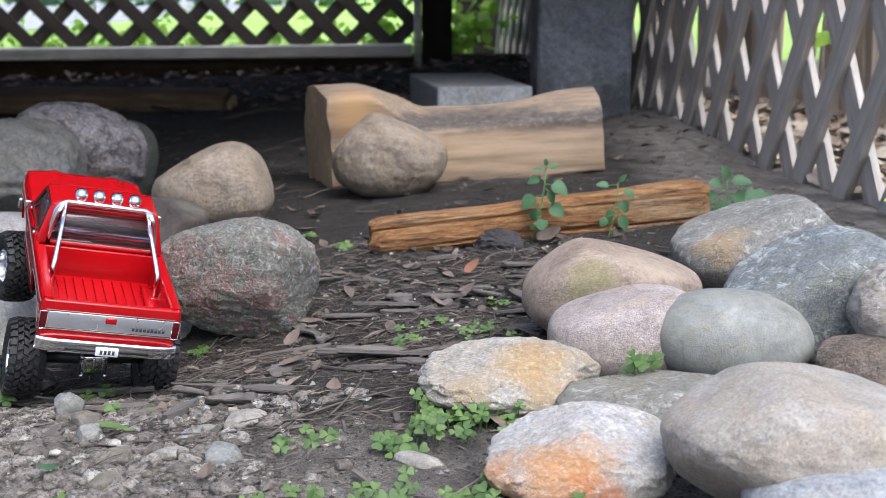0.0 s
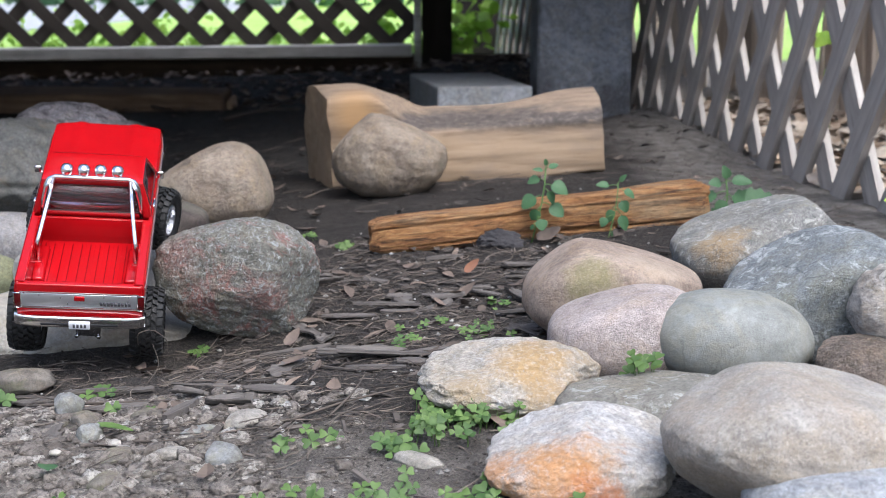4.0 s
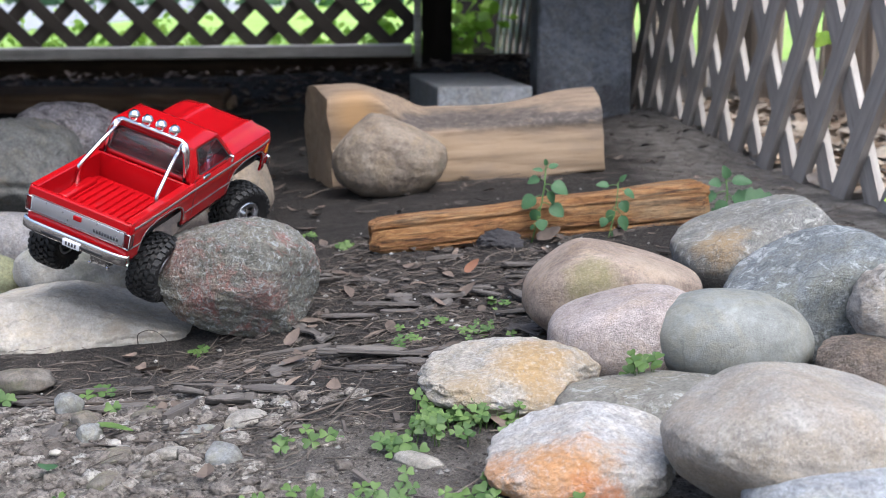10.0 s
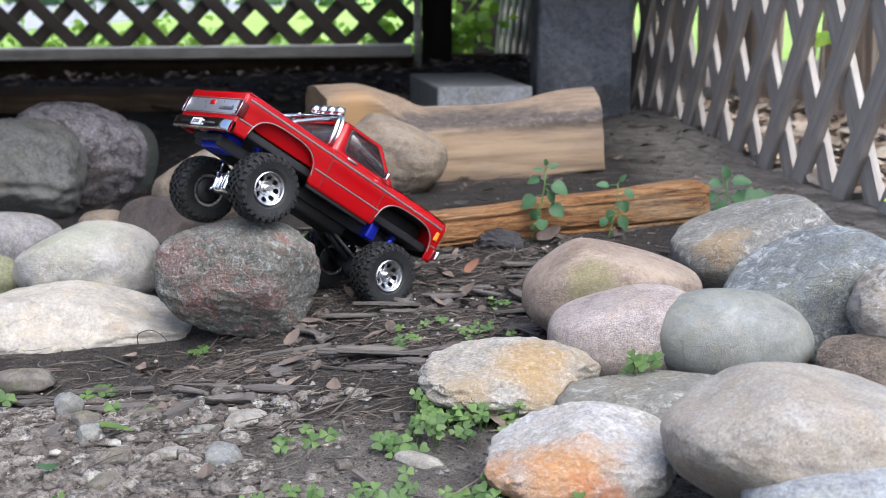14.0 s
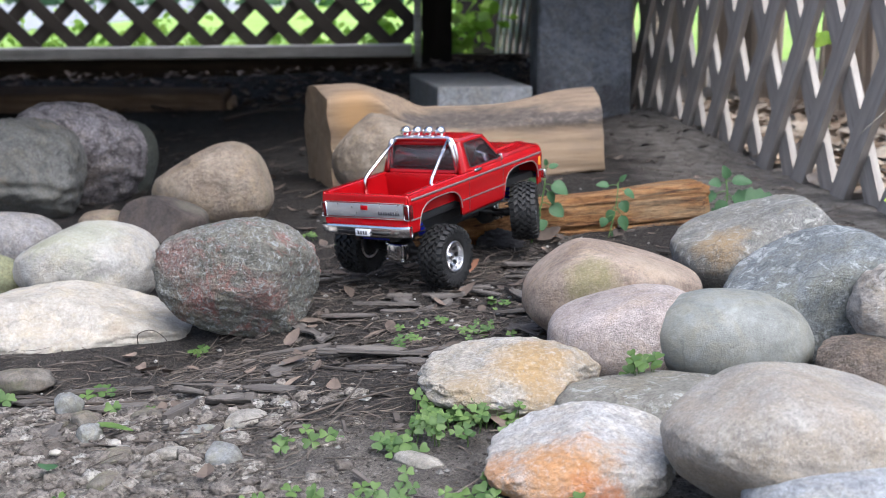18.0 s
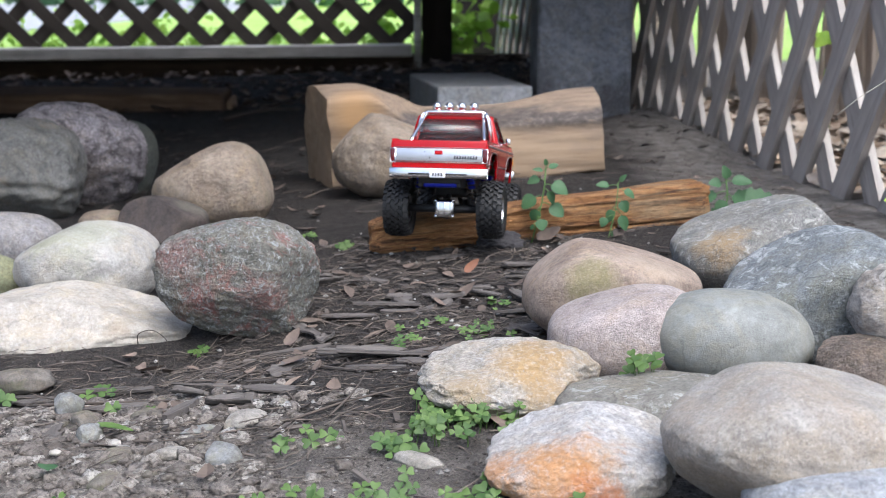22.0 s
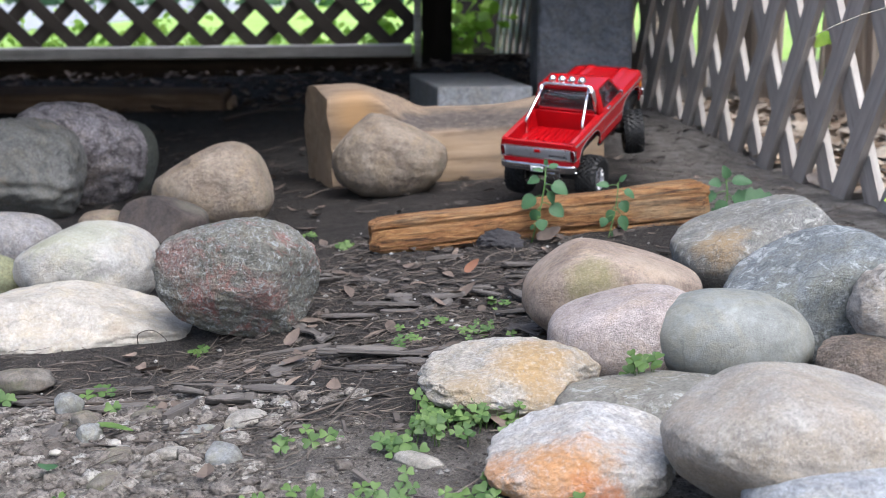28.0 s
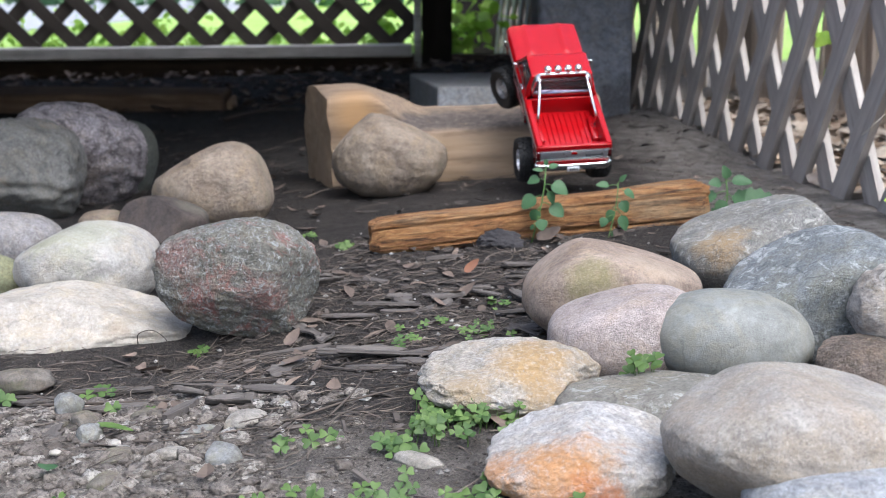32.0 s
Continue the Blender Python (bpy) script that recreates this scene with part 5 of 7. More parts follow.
def tyre_bm():
    prof = [(14.5, -9.5), (17.6, -11.6), (24.0, -13.0), (27.2, -12.0), (27.9, -8.5), (28.0, 0), (27.9, 8.5), (27.2, 12.0), (24.0, 13.0), (17.6, 11.6), (14.5, 9.5)]
    bm = lathe_bm(prof, "y", 48, closed=True)
    n = 26
    for k in range(n):
        for side in (-1, 1):
            a = (k + (0.5 if side > 0 else 0)) * math.tau / n
            for y0, y1, w, r0, r1, sk, turn in ((0.5, 4.2, 0.074, 26.6, 30.7, 0.035, 0.0), (5.0, 8.6, 0.07, 26.4, 30.6, -0.035, 0.5), (9.3, 13.8, 0.072, 24.0, 30.3, 0.0, 0.0)):
                vs = []
                for r in (r0, r1):
                    for yy, aa in ((y0, -w + sk), (y0, w + sk), (y1, w * 0.85 - sk), (y1, -w * 0.85 - sk)):
                        rr = r - (1.8 if yy > 12 and r == r1 else 0)
                        q = a + aa + turn * math.tau / n
                        vs.append(bm.verts.new((rr * math.cos(q), side * (yy - (0.5 if r == r1 else 0)), rr * math.sin(q))))
                for f in ((4, 5, 6, 7), (0, 4, 7, 3), (1, 2, 6, 5), (0, 1, 5, 4), (3, 7, 6, 2)):
                    bm.faces.new([vs[i] for i in f])
            # sidewall bars
            a += 0.12
            vs = []
            for y_, r_ in ((12.9, 21.5), (13.5, 26.2)):
                for aa in (-0.045, 0.045):
                    vs.append(bm.verts.new((r_ * math.cos(a + aa), side * y_, r_ * math.sin(a + aa))))
            for y_, r_ in ((11.0, 21.0), (10.8, 26.8)):
                for aa in (-0.05, 0.05):
                    vs.append(bm.verts.new((r_ * math.cos(a + aa), side * y_, r_ * math.sin(a + aa))))
            for f in ((0, 1, 3, 2), (0, 2, 6, 4), (1, 5, 7, 3), (0, 4, 5, 1), (2, 3, 7, 6)):
                bm.faces.new([vs[i] for i in f])
    return mm(bm)


def rim_bm(out):
    """Eight-hole steel-style rim; out: which way its face looks along y."""
    bm = lathe_bm([(17.4, -10.5 * out), (17.4, 10.8 * out), (16.6, 11.4 * out), (15.6, 10.8 * out), (15.0, 7.6 * out), (15.0, -10.5 * out)], "y", 48, closed=True)
    lathe_bm([(0.001, 8.6 * out), (2.6, 8.6 * out), (3.6, 8.0 * out), (3.8, 5.4 * out), (6.6, 5.8 * out), (7.2, 4.6 * out), (7.2, 2.6 * out), (0.001, 2.4 * out)], "y", 24, bm=bm)
    # dished disc with eight round holes
    def dish(r, back):
        return (4.4 + 2.6 * smooth_step(7, 15, r) - (1.8 if back else 0)) * out
    for k in range(8):
        rings = []
        for back in (False, True):
            hole, edge = [], []
            for i in range(16):
                p = i * math.tau / 16
                c, s = math.cos(p), math.sin(p)
                big = max(abs(c), abs(s))
                for ring, th, r in ((hole, 0.255 * c, 11.2 + 2.8 * s), (edge, math.pi / 8 * c / big, 11.1 + 4.4 * s / big)):
                    q = (k + 0.5) * math.tau / 8 + th
                    ring.append(bm.verts.new((r * math.cos(q), dish(r, back), r * math.sin(q))))
            rings.append((hole, edge))
            for i in range(16):
                bm.faces.new((hole[i], hole[(i + 1) % 16], edge[(i + 1) % 16], edge[i]))
        for i in range(16):
            bm.faces.new((rings[0][0][i], rings[0][0][(i + 1) % 16], rings[1][0][(i + 1) % 16], rings[1][0][i]))
    bmesh.ops.scale(bm, vec=(0.86, 1.0, 0.86), verts=bm.verts)
    return mm(bm)


tyre_ob = part("tyre", tyre_bm(), RUBBER, None, "black knobbly rubber tyre", smooth=False)
rims = {s: part("rim", rim_bm(s), RIM_METAL, None, "chrome eight-hole rim", smooth=False) for s in (1, -1)}
hub_back = part("brake_drum", mm(lathe_bm([(0.001, -9), (10.8, -9), (11.6, -8), (11.6, -1), (0.001, 0)], "y", 24)), BLACK)
wheels = {}
first = True
for ax_name, x in (("rear", REAR_X), ("front", FRONT_X)):
    for sg in (1, -1):
        w = new("wheel")
        w.empty_display_size = 0.02
        w.parent = truck
        w.location = (x * MM, sg * HUB_Y * MM, HUB_Z * MM)
        w["label"] = "knobbly black tyre on a chrome rim"
        for src in (tyre_ob, rims[sg], hub_back):
            o = src if (first and src is not rims[-1]) or (src is rims[-1] and ax_name == "rear") else src.copy()
            if o is not src:
                scene.collection.objects.link(o)
            o.parent = w
            if src is hub_back and sg < 0:
                o.scale = (1, -1, 1)
        first = False
        wheels[(ax_name, sg)] = w


# ---- litter on the soil ----
rng = random.Random(4)


def scatter(name, label, category, material, count, make, smooth=False):
    verts, faces = [], []
    for _ in range(count):
        vs, fs = make(rng)
        k = len(verts)
        verts += vs
        faces += [tuple(i + k for i in f) for f in fs]
    return tagged(raw(name, verts, faces, material, smooth=smooth), label, category, kind="stuff")


STRIPS = ((-0.5, 0.2, 0.62, 0.95), (-0.4, 0.12, 0.8, 1.1), (-0.2, 0.16, 0.95, 1.5), (-0.12, 0.3, 1.1, 1.5), (-0.35, 0.5, 1.5, 2.2), (-0.9, 0.5, 1.55, 3.6), (-1.9, 0.3, 3.5, 4.3))


def spot(r, weights=(3, 3, 4, 2, 1.5, 0)):
    x0, x1, y0, y1 = r.choices(STRIPS[:len(weights)], weights)[0]
    x, y = r.uniform(x0, x1), r.uniform(y0, y1)
    return x, y, ground_z(x, y)


OCTA_V = ((1, 0, 0), (-1, 0, 0), (0, 1, 0), (0, -1, 0), (0, 0, 1), (0, 0, -1))
OCTA_F = ((0, 2, 4), (2, 1, 4), (1, 3, 4), (3, 0, 4), (2, 0, 5), (1, 2, 5), (3, 1, 5), (0, 3, 5))
CUBE_F = ((0, 1, 3, 2), (4, 6, 7, 5), (0, 4, 5, 1), (2, 3, 7, 6), (0, 2, 6, 4), (1, 5, 7, 3))


def crumb(size):
    def make(r):
        x, y, z = spot(r)
        s = r.uniform(*size) * (1.6 if r.random() < 0.08 else 1)
        a = r.uniform(0, math.tau)
        vs = []
        for v in OCTA_V:
            k = s * r.uniform(0.6, 1.2)
            px, py, pz = v[0] * k, v[1] * k, v[2] * k * 0.7
            vs.append((x + px * math.cos(a) - py * math.sin(a), y + px * math.sin(a) + py * math.cos(a), z + pz + s * 0.2))
        return vs, OCTA_F
    return make


def bit(length, width, thick, lift=0.002, weights=(3, 3, 4, 2, 1.5)):
    """A flat splinter or flake, tilted a little."""
    def make(r):
        x, y, z = spot(r, weights)
        m = pose(x, y, z + r.uniform(0.2, 1) * lift, r.uniform(-14, 14), r.uniform(-14, 14), r.uniform(-90, 90) if r.random() < 0.5 else r.gauss(0, 30))
        hl, hw, ht = r.uniform(*length) / 2, r.uniform(*width) / 2, r.uniform(*thick) / 2
        vs = [tuple(m @ Vector((sx * hl * r.uniform(0.75, 1), sy * hw * r.uniform(0.6, 1), sz * ht))) for sx in (-1, 1) for sy in (-1, 1) for sz in (-1, 1)]
        return vs, CUBE_F
    return make


def twig(length, radius, weights=(2, 3, 5, 2, 1)):
    def make(r):
        x, y, z = spot(r, weights)
        L, rad = r.uniform(*length), r.uniform(*radius)
        a, bend = r.gauss(0, 0.9), r.gauss(0, 1.5)
        vs, n = [], 6
        tip = r.uniform(-0.06, 0.14)
        px, py = x - math.cos(a) * L / 2, y - math.sin(a) * L / 2
        for i in range(n):
            t = i / (n - 1)
            d = a + bend * (t - 0.5)
            if i:
                px, py = px + math.cos(d) * L / (n - 1), py + math.sin(d) * L / (n - 1)
            pz = ground_z(px, py) + rad + 0.0015 + tip * L * t
            q = rad * (1 - 0.5 * t)
            for k in range(4):
                b = k * math.pi / 2
                vs.append((px - math.sin(d) * math.cos(b) * q, py + math.cos(d) * math.cos(b) * q, pz + math.sin(b) * q))
        fs = [(4 * i + k, 4 * i + (k + 1) % 4, 4 * i + 4 + (k + 1) % 4, 4 * i + 4 + k) for i in range(n - 1) for k in range(4)]
        return vs, fs
    return make


def curled(length, width, weights=(1, 2, 5, 2, 2), lift=0.003):
    """A dry leaf: a pointed blade that curls along its length."""
    def make(r):
        x, y, z = spot(r, weights)
        L, W = r.uniform(*length), r.uniform(*width)
        m = pose(x, y, z + r.uniform(0.5, 1.6) * lift, r.uniform(-25, 25), r.uniform(-20, 20), r.uniform(0, 360))
        curl = r.uniform(-0.5, 0.9)
        vs, n = [], 6
        for i in range(n):
            t = i / (n - 1)
            w = W / 2 * (math.sin(math.pi * min(0.97, t * 0.92 + 0.05)) ** 0.8)
            zz = curl * L * (t - 0.5) ** 2
            for s in (-1, 0, 1):
                vs.append(tuple(m @ Vector(((t - 0.5) * L, s * w * r.uniform(0.85, 1.1), zz + abs(s) * w * 0.35))))
        fs = [(3 * i + k, 3 * i + k + 1, 3 * i + 4 + k, 3 * i + 3 + k) for i in range(n - 1) for k in range(2)]
        return vs, fs
    return make


scatter("soil_crumbs", "dark crumbs of loose soil over the ground", "soil", plain("crumb_soil", (0.046, 0.037, 0.031), 0.95, 0, 0, 0.5, 60), 15000, crumb((0.0005, 0.0019)))
scatter("gravel", "grit and small pale pebbles in the soil", "gravel", PEBBLE, 700, crumb((0.0008, 0.003)))
G = (1 + math.sqrt(5)) / 2
ICO_V = [tuple(c / 1.9 for c in v) for v in ((-1, G, 0), (1, G, 0), (-1, -G, 0), (1, -G, 0), (0, -1, G), (0, 1, G), (0, -1, -G), (0, 1, -G), (G, 0, -1), (G, 0, 1), (-G, 0, -1), (-G, 0, 1))]
ICO_F = ((0, 11, 5), (0, 5, 1), (0, 1, 7), (0, 7, 10), (0, 10, 11), (1, 5, 9), (5, 11, 4), (11, 10, 2), (10, 7, 6), (7, 1, 8), (3, 9, 4), (3, 4, 2), (3, 2, 6), (3, 6, 8), (3, 8, 9), (4, 9, 5), (2, 4, 11), (6, 2, 10), (8, 6, 7), (9, 8, 1))


def finer(vs, fs):
    """Split each triangle of a ball in four."""
    vs, out, mids = [Vector(v).normalized() for v in vs], [], {}
    for f in fs:
        m = []
        for a, b in zip(f, f[1:] + f[:1]):
            k = (min(a, b), max(a, b))
            if k not in mids:
                mids[k] = len(vs)
                vs.append((vs[a] + vs[b]).normalized())
            m.append(mids[k])
        out += [(f[0], m[0], m[2]), (m[0], f[1], m[1]), (m[2], m[1], f[2]), tuple(m)]
    return vs, out


LUMP_V, LUMP_F = finer(ICO_V, ICO_F)


def clod_piece(r):
    x, y = r.triangular(-0.42, -0.04, -0.34), r.uniform(0.63, 0.93)
    z = ground_z(x, y)
    s = 0.0006 + 0.0055 * r.random() ** 3.6
    a = r.uniform(0, math.tau)
    off = Vector((r.uniform(0, 99), r.uniform(0, 99), 0))
    fx, fz = r.uniform(0.9, 1.6), r.uniform(0.45, 0.8)
    vs = []
    for d in LUMP_V:
        q = s * (1 + 0.6 * noise.noise(d * 1.4 + off) + 0.75 * noise.noise(d * 3.3 + off))
        px, py = d.x * q * fx, d.y * q
        vs.append((x + px * math.cos(a) - py * math.sin(a), y + px * math.sin(a) + py * math.cos(a), z + d.z * q * fz + s * 0.12))
    return vs, LUMP_F


def earth_mat():
    m, n, l, b = node_mat("gritty_earth", 0.95)
    v = coords(n, l)
    geo = n.new("ShaderNodeNewGeometry")
    c = ramp(n, l, geo.outputs["Random Per Island"], [(0.0, (0.13, 0.11, 0.094)), (0.5, (0.31, 0.27, 0.235)), (0.92, (0.45, 0.41, 0.36)), (1.0, (0.6, 0.58, 0.54))])
    c = mix(n, l, ramp(n, l, noise_tex(n, l, v, 330, 7, 0.75), [(0.4, (0.75, 0.75, 0.75)), (0.55, (0, 0, 0))]), c, (0.055, 0.045, 0.038))
    c = mix(n, l, ramp(n, l, noise_tex(n, l, v, 420, 6, 0.7), [(0.56, (0, 0, 0)), (0.7, (0.7, 0.7, 0.7))]), c, (0.3, 0.27, 0.24))
    c = mix(n, l, ramp(n, l, noise_tex(n, l, v, 30, 5, 0.7), [(0.6, (0, 0, 0)), (0.72, (0.6, 0.6, 0.6))]), c, (0.13, 0.14, 0.07))
    l.new(c, b.inputs["Base Color"])
    bump(n, l, b, noise_tex(n, l, v, 500, 8, 0.75), 1.0, 0.003)
    return m


scatter("earth_clods", "dry lumps of gritty earth in the foreground", "clods", earth_mat(), 5200, clod_piece, smooth=True)
scatter("bark_flakes", "grey-brown bark flakes and wood chips", "bark chips", CHIP, 900, bit((0.003, 0.02), (0.0012, 0.006), (0.0005, 0.0016), 0.002, (2, 3, 6, 2, 1)))
scatter("wood_splinters", "thin weathered splinters strewn on soil", "splinters", CHIP, 130, bit((0.02, 0.055), (0.001, 0.004), (0.0006, 0.0016), 0.003, (1, 2, 6, 2, 1)))
scatter("twigs", "thin dry twigs and rootlets", "twigs", TWIG, 2200, twig((0.006, 0.042), (0.0002, 0.0006), (2, 5, 6, 2, 1)))
scatter("dry_leaves", "curled dry brown leaves", "dry leaves", DRY_LEAF, 170, curled((0.006, 0.026), (0.004, 0.012), (0.6, 1.5, 6, 3, 2)))
scatter("porch_litter", "dark leaves and bark lying under the porch", "leaf litter", DARK_LEAF, 700, curled((0.005, 0.028), (0.003, 0.012), (0, 0, 0, 0, 0, 1)))
scatter("bank_litter", "brown leaves and bark on the earth bank under the sill", "leaf litter", leaf_mat("bank_leaf", (0.09, 0.066, 0.052), (0.34, 0.26, 0.21), 0.85), 1100, curled((0.015, 0.05), (0.01, 0.026), (0, 0, 0, 0, 0, 0, 1)))
scatter("porch_twigs", "dark twigs lying under the porch", "twigs", TWIG, 220, twig((0.02, 0.1), (0.0004, 0.001), (0, 0, 0, 0, 0, 1)))


# ---- clover and weeds ----
def trefoil(verts, faces, x, y, z, size, r):
    """Three heart-shaped leaflets on a thin stem."""
    gz = ground_z(x, y)
    top = Vector((x + r.uniform(-0.004, 0.004), y + r.uniform(-0.006, 0.003), gz + z))
    # stem
    k = len(verts)
    base = Vector((x, y, gz - 0.002))
    for p, q in ((base, 0.0005), (base.lerp(top, 0.5) + Vector((r.uniform(-0.002, 0.002), 0, 0)), 0.00045), (top, 0.0004)):
        for i in range(3):
            b = i * math.tau / 3
            verts.append((p.x + math.cos(b) * q, p.y + math.sin(b) * q, p.z))
    for i in range(2):
        for j in range(3):
            faces.append((k + 3 * i + j, k + 3 * i + (j + 1) % 3, k + 3 * i + 3 + (j + 1) % 3, k + 3 * i + 3 + j))
    face = Euler((r.gauss(0.6, 0.25), r.gauss(0, 0.25), 0)).to_matrix() @ Euler((0, 0, r.uniform(0, math.tau))).to_matrix()
    for leaf in range(3):
        a = leaf * math.tau / 3 + r.uniform(-0.12, 0.12)
        s = size * r.uniform(0.85, 1.1)
        fold = r.uniform(0.05, 0.3)
        k = len(verts)
        rows = ((0.0, 0.0), (0.3, 0.33), (0.62, 0.54), (0.88, 0.52), (1.0, 0.3))
        for u, w in rows:
            for sd in (-1, 0, 1):
                uu = u - (0.12 if sd == 0 and u > 0.95 else 0)
                p = Vector((uu * s * math.cos(a) - sd * w * s * math.sin(a), uu * s * math.sin(a) + sd * w * s * math.cos(a), abs(sd) * w * s * fold + 0.08 * s * math.sin(u * 2.5)))
                p = face @ p + top
                verts.append((p.x, p.y, p.z))
        for i in range(len(rows) - 1):
            for j in range(2):
                faces.append((k + 3 * i + j, k + 3 * i + j + 1, k + 3 * i + 4 + j, k + 3 * i + 3 + j))


def clover(label, spots, seed, size=(0.0042, 0.0068), height=(0.003, 0.016)):
    r = random.Random(seed)
    verts, faces = [], []
    for cx, cy, sx, sy, n in spots:
        for _ in range(round(n * 1.4)):
            trefoil(verts, faces, r.gauss(cx, sx), r.gauss(cy, sy), r.uniform(*height), r.uniform(*size), r)
    ob = raw("clover_patch", verts, faces, CLOVER, smooth=True)
    return tagged(ob, label, "clover", kind="stuff")


clover("dense patch of fresh green clover beside the quartz stone", [(-0.014, 0.782, 0.014, 0.012, 8), (0.004, 0.797, 0.018, 0.012, 11), (0.024, 0.812, 0.014, 0.008, 11), (-0.03, 0.772, 0.007, 0.006, 6), (-0.005, 0.83, 0.012, 0.006, 6), (0.043, 0.79, 0.003, 0.004, 2), (0.058, 0.775, 0.005, 0.004, 3)], 3)
clover("small clump of yellowing clover on bare soil", [(-0.09, 0.79, 0.008, 0.006, 4), (-0.067, 0.8, 0.004, 0.004, 1)], 5, (0.0045, 0.006), (0.003, 0.008))
clover("tiny sprouts among the leaf litter", [(-0.022, 1.03, 0.012, 0.012, 6), (0.005, 1.05, 0.014, 0.014, 6), (0.032, 1.05, 0.012, 0.014, 6), (-0.018, 1.08, 0.01, 0.008, 4), (0.02, 1.2, 0.004, 0.004, 1), (0.05, 1.13, 0.006, 0.012, 3)], 7, (0.0025, 0.005), (0.001, 0.005))
clover("clover growing between two cobbles", [(0.13, 0.838, 0.005, 0.004, 4), (0.128, 0.83, 0.004, 0.003, 2)], 9, (0.0055, 0.0072), (0.016, 0.034))
clover("low clover at the near edge of the soil", [(-0.03, 0.69, 0.012, 0.01, 6), (0.012, 0.68, 0.01, 0.008, 5), (-0.05, 0.68, 0.015, 0.008, 4), (0.025, 0.668, 0.004, 0.004, 2), (0.072, 0.655, 0.004, 0.002, 2), (0.1, 0.65, 0.004, 0.002, 2), (-0.08, 0.675, 0.02, 0.008, 4), (-0.2, 0.695, 0.02, 0.01, 3)], 11, (0.004, 0.0065), (0.003, 0.01))
clover("sprigs of clover beside the stone pile", [(-0.33, 0.945, 0.006, 0.008, 3), (-0.205, 1.1, 0.004, 0.004, 3), (-0.108, 1.44, 0.006, 0.006, 4), (-0.155, 1.53, 0.006, 0.006, 3), (-0.255, 0.955, 0.012, 0.008, 4), (-0.225, 0.9, 0.01, 0.01, 2)], 13, (0.004, 0.007), (0.002, 0.007))


def leaf_bm(length, width, droop=0.25, teeth=0.0):
    bm = bmesh.new()
    n = 12
    rows = []
    for i in range(n + 1):
        t = i / n
        w = width / 2 * (math.sin(math.pi * t ** 0.72) ** 0.65) * (1 + teeth * (0.5 if i % 2 else -0.5))
        z = -droop * length * t * t
        rows.append([bm.verts.new((t * length, s * w, z + abs(s) * w * 0.25)) for s in (-1, -0.5, 0, 0.5, 1)])
    for a, b in zip(rows, rows[1:]):
        for k in range(4):
            bm.faces.new((a[k], a[k + 1], b[k + 1], b[k]))
    bmesh.ops.remove_doubles(bm, verts=bm.verts, dist=1e-6)
    return bm


def weed(label, base, top, leaves, stem_r=0.0009, material=None, droop=0.25, teeth=0.0, roll=42, size=0.72):
    """leaves: height along the stem, heading, length, width, tilt."""
    m = material or WEED
    w = root("weed_plant", label, "weed", pose(*base))
    d = Vector(top)
    side = Vector((0.12 * d.z, 0, 0))
    pts = [Vector((0, 0, -0.005)), d * 0.35 + side * 0.4, d * 0.7 + side * 0.3, d]
    part("stem", tube_bm(pts, stem_r, 6), STEM, w)
    rw = random.Random(len(leaves) * 7 + int(base[0] * 1000))
    for h, az, L, W, tilt in leaves + [(h * 0.9 + 0.05, az + 130, L * 0.7, W * 0.7, tilt - 12) for h, az, L, W, tilt in leaves[::2]]:
        k = rw.uniform(0.7, 1.15)
        L, W, tilt, az = L * k, W * k * rw.uniform(0.9, 1.25), tilt + rw.uniform(-18, 18), az + rw.uniform(-25, 25)
        i = min(2, int(h * 3))
        p = pts[i].lerp(pts[i + 1], h * 3 - i)
        o = part("leaf", leaf_bm(L * size, W * size, droop, teeth), m, w)
        o.matrix_local = Matrix.Translation(p) @ Matrix.Rotation(radians(roll + rw.uniform(-22, 22)), 4, "X") @ Euler((0, radians(-tilt), radians(az))).to_matrix().to_4x4()
    return w


def broad_weed(label, base, top, leaves, seed, stem_r=0.0008, material=None, teeth=0.16):
    """A weed with ovate toothed leaves on stalks. leaves: height along the stem, stalk out and up, heading of the blade, length, width."""
    r = random.Random(seed)
    w = root("weed_plant", label, "weed", pose(*base))
    d = Vector(top)
    bow = Vector((0.1 * d.z, 0, 0))
    at = lambda t: d * t + bow * math.sin(t * 3.0) * 0.5
    part("stem", tube_bm([Vector((0, 0, -0.006))] + [at(t) for t in (0.25, 0.5, 0.75, 1.0)], stem_r, 6), STEM, w)
    for h, out, up, head, L, W in leaves:
        p = at(h)
        q = p + Vector((out, r.uniform(-0.006, 0.002), up))
        part("leaf_stalk", tube_bm([p, p.lerp(q, 0.5) + Vector((0, 0, 0.001)), q], stem_r * 0.6, 5), STEM, w)
        x = Vector((math.cos(radians(head)), r.uniform(-0.5, 0.1), math.sin(radians(head)))).normalized()
        face = Vector((r.uniform(-0.35, 0.35), -0.75, 0.75))
        y = face.cross(x).normalized()
        o = part("leaf", leaf_bm(L * r.uniform(0.7, 0.95), W * r.uniform(0.82, 1.05), r.uniform(0.1, 0.45), teeth), material or WEED, w)
        o.matrix_local = Matrix.Translation(q) @ Matrix((x, y, x.cross(y))).transposed().to_4x4()
    return w


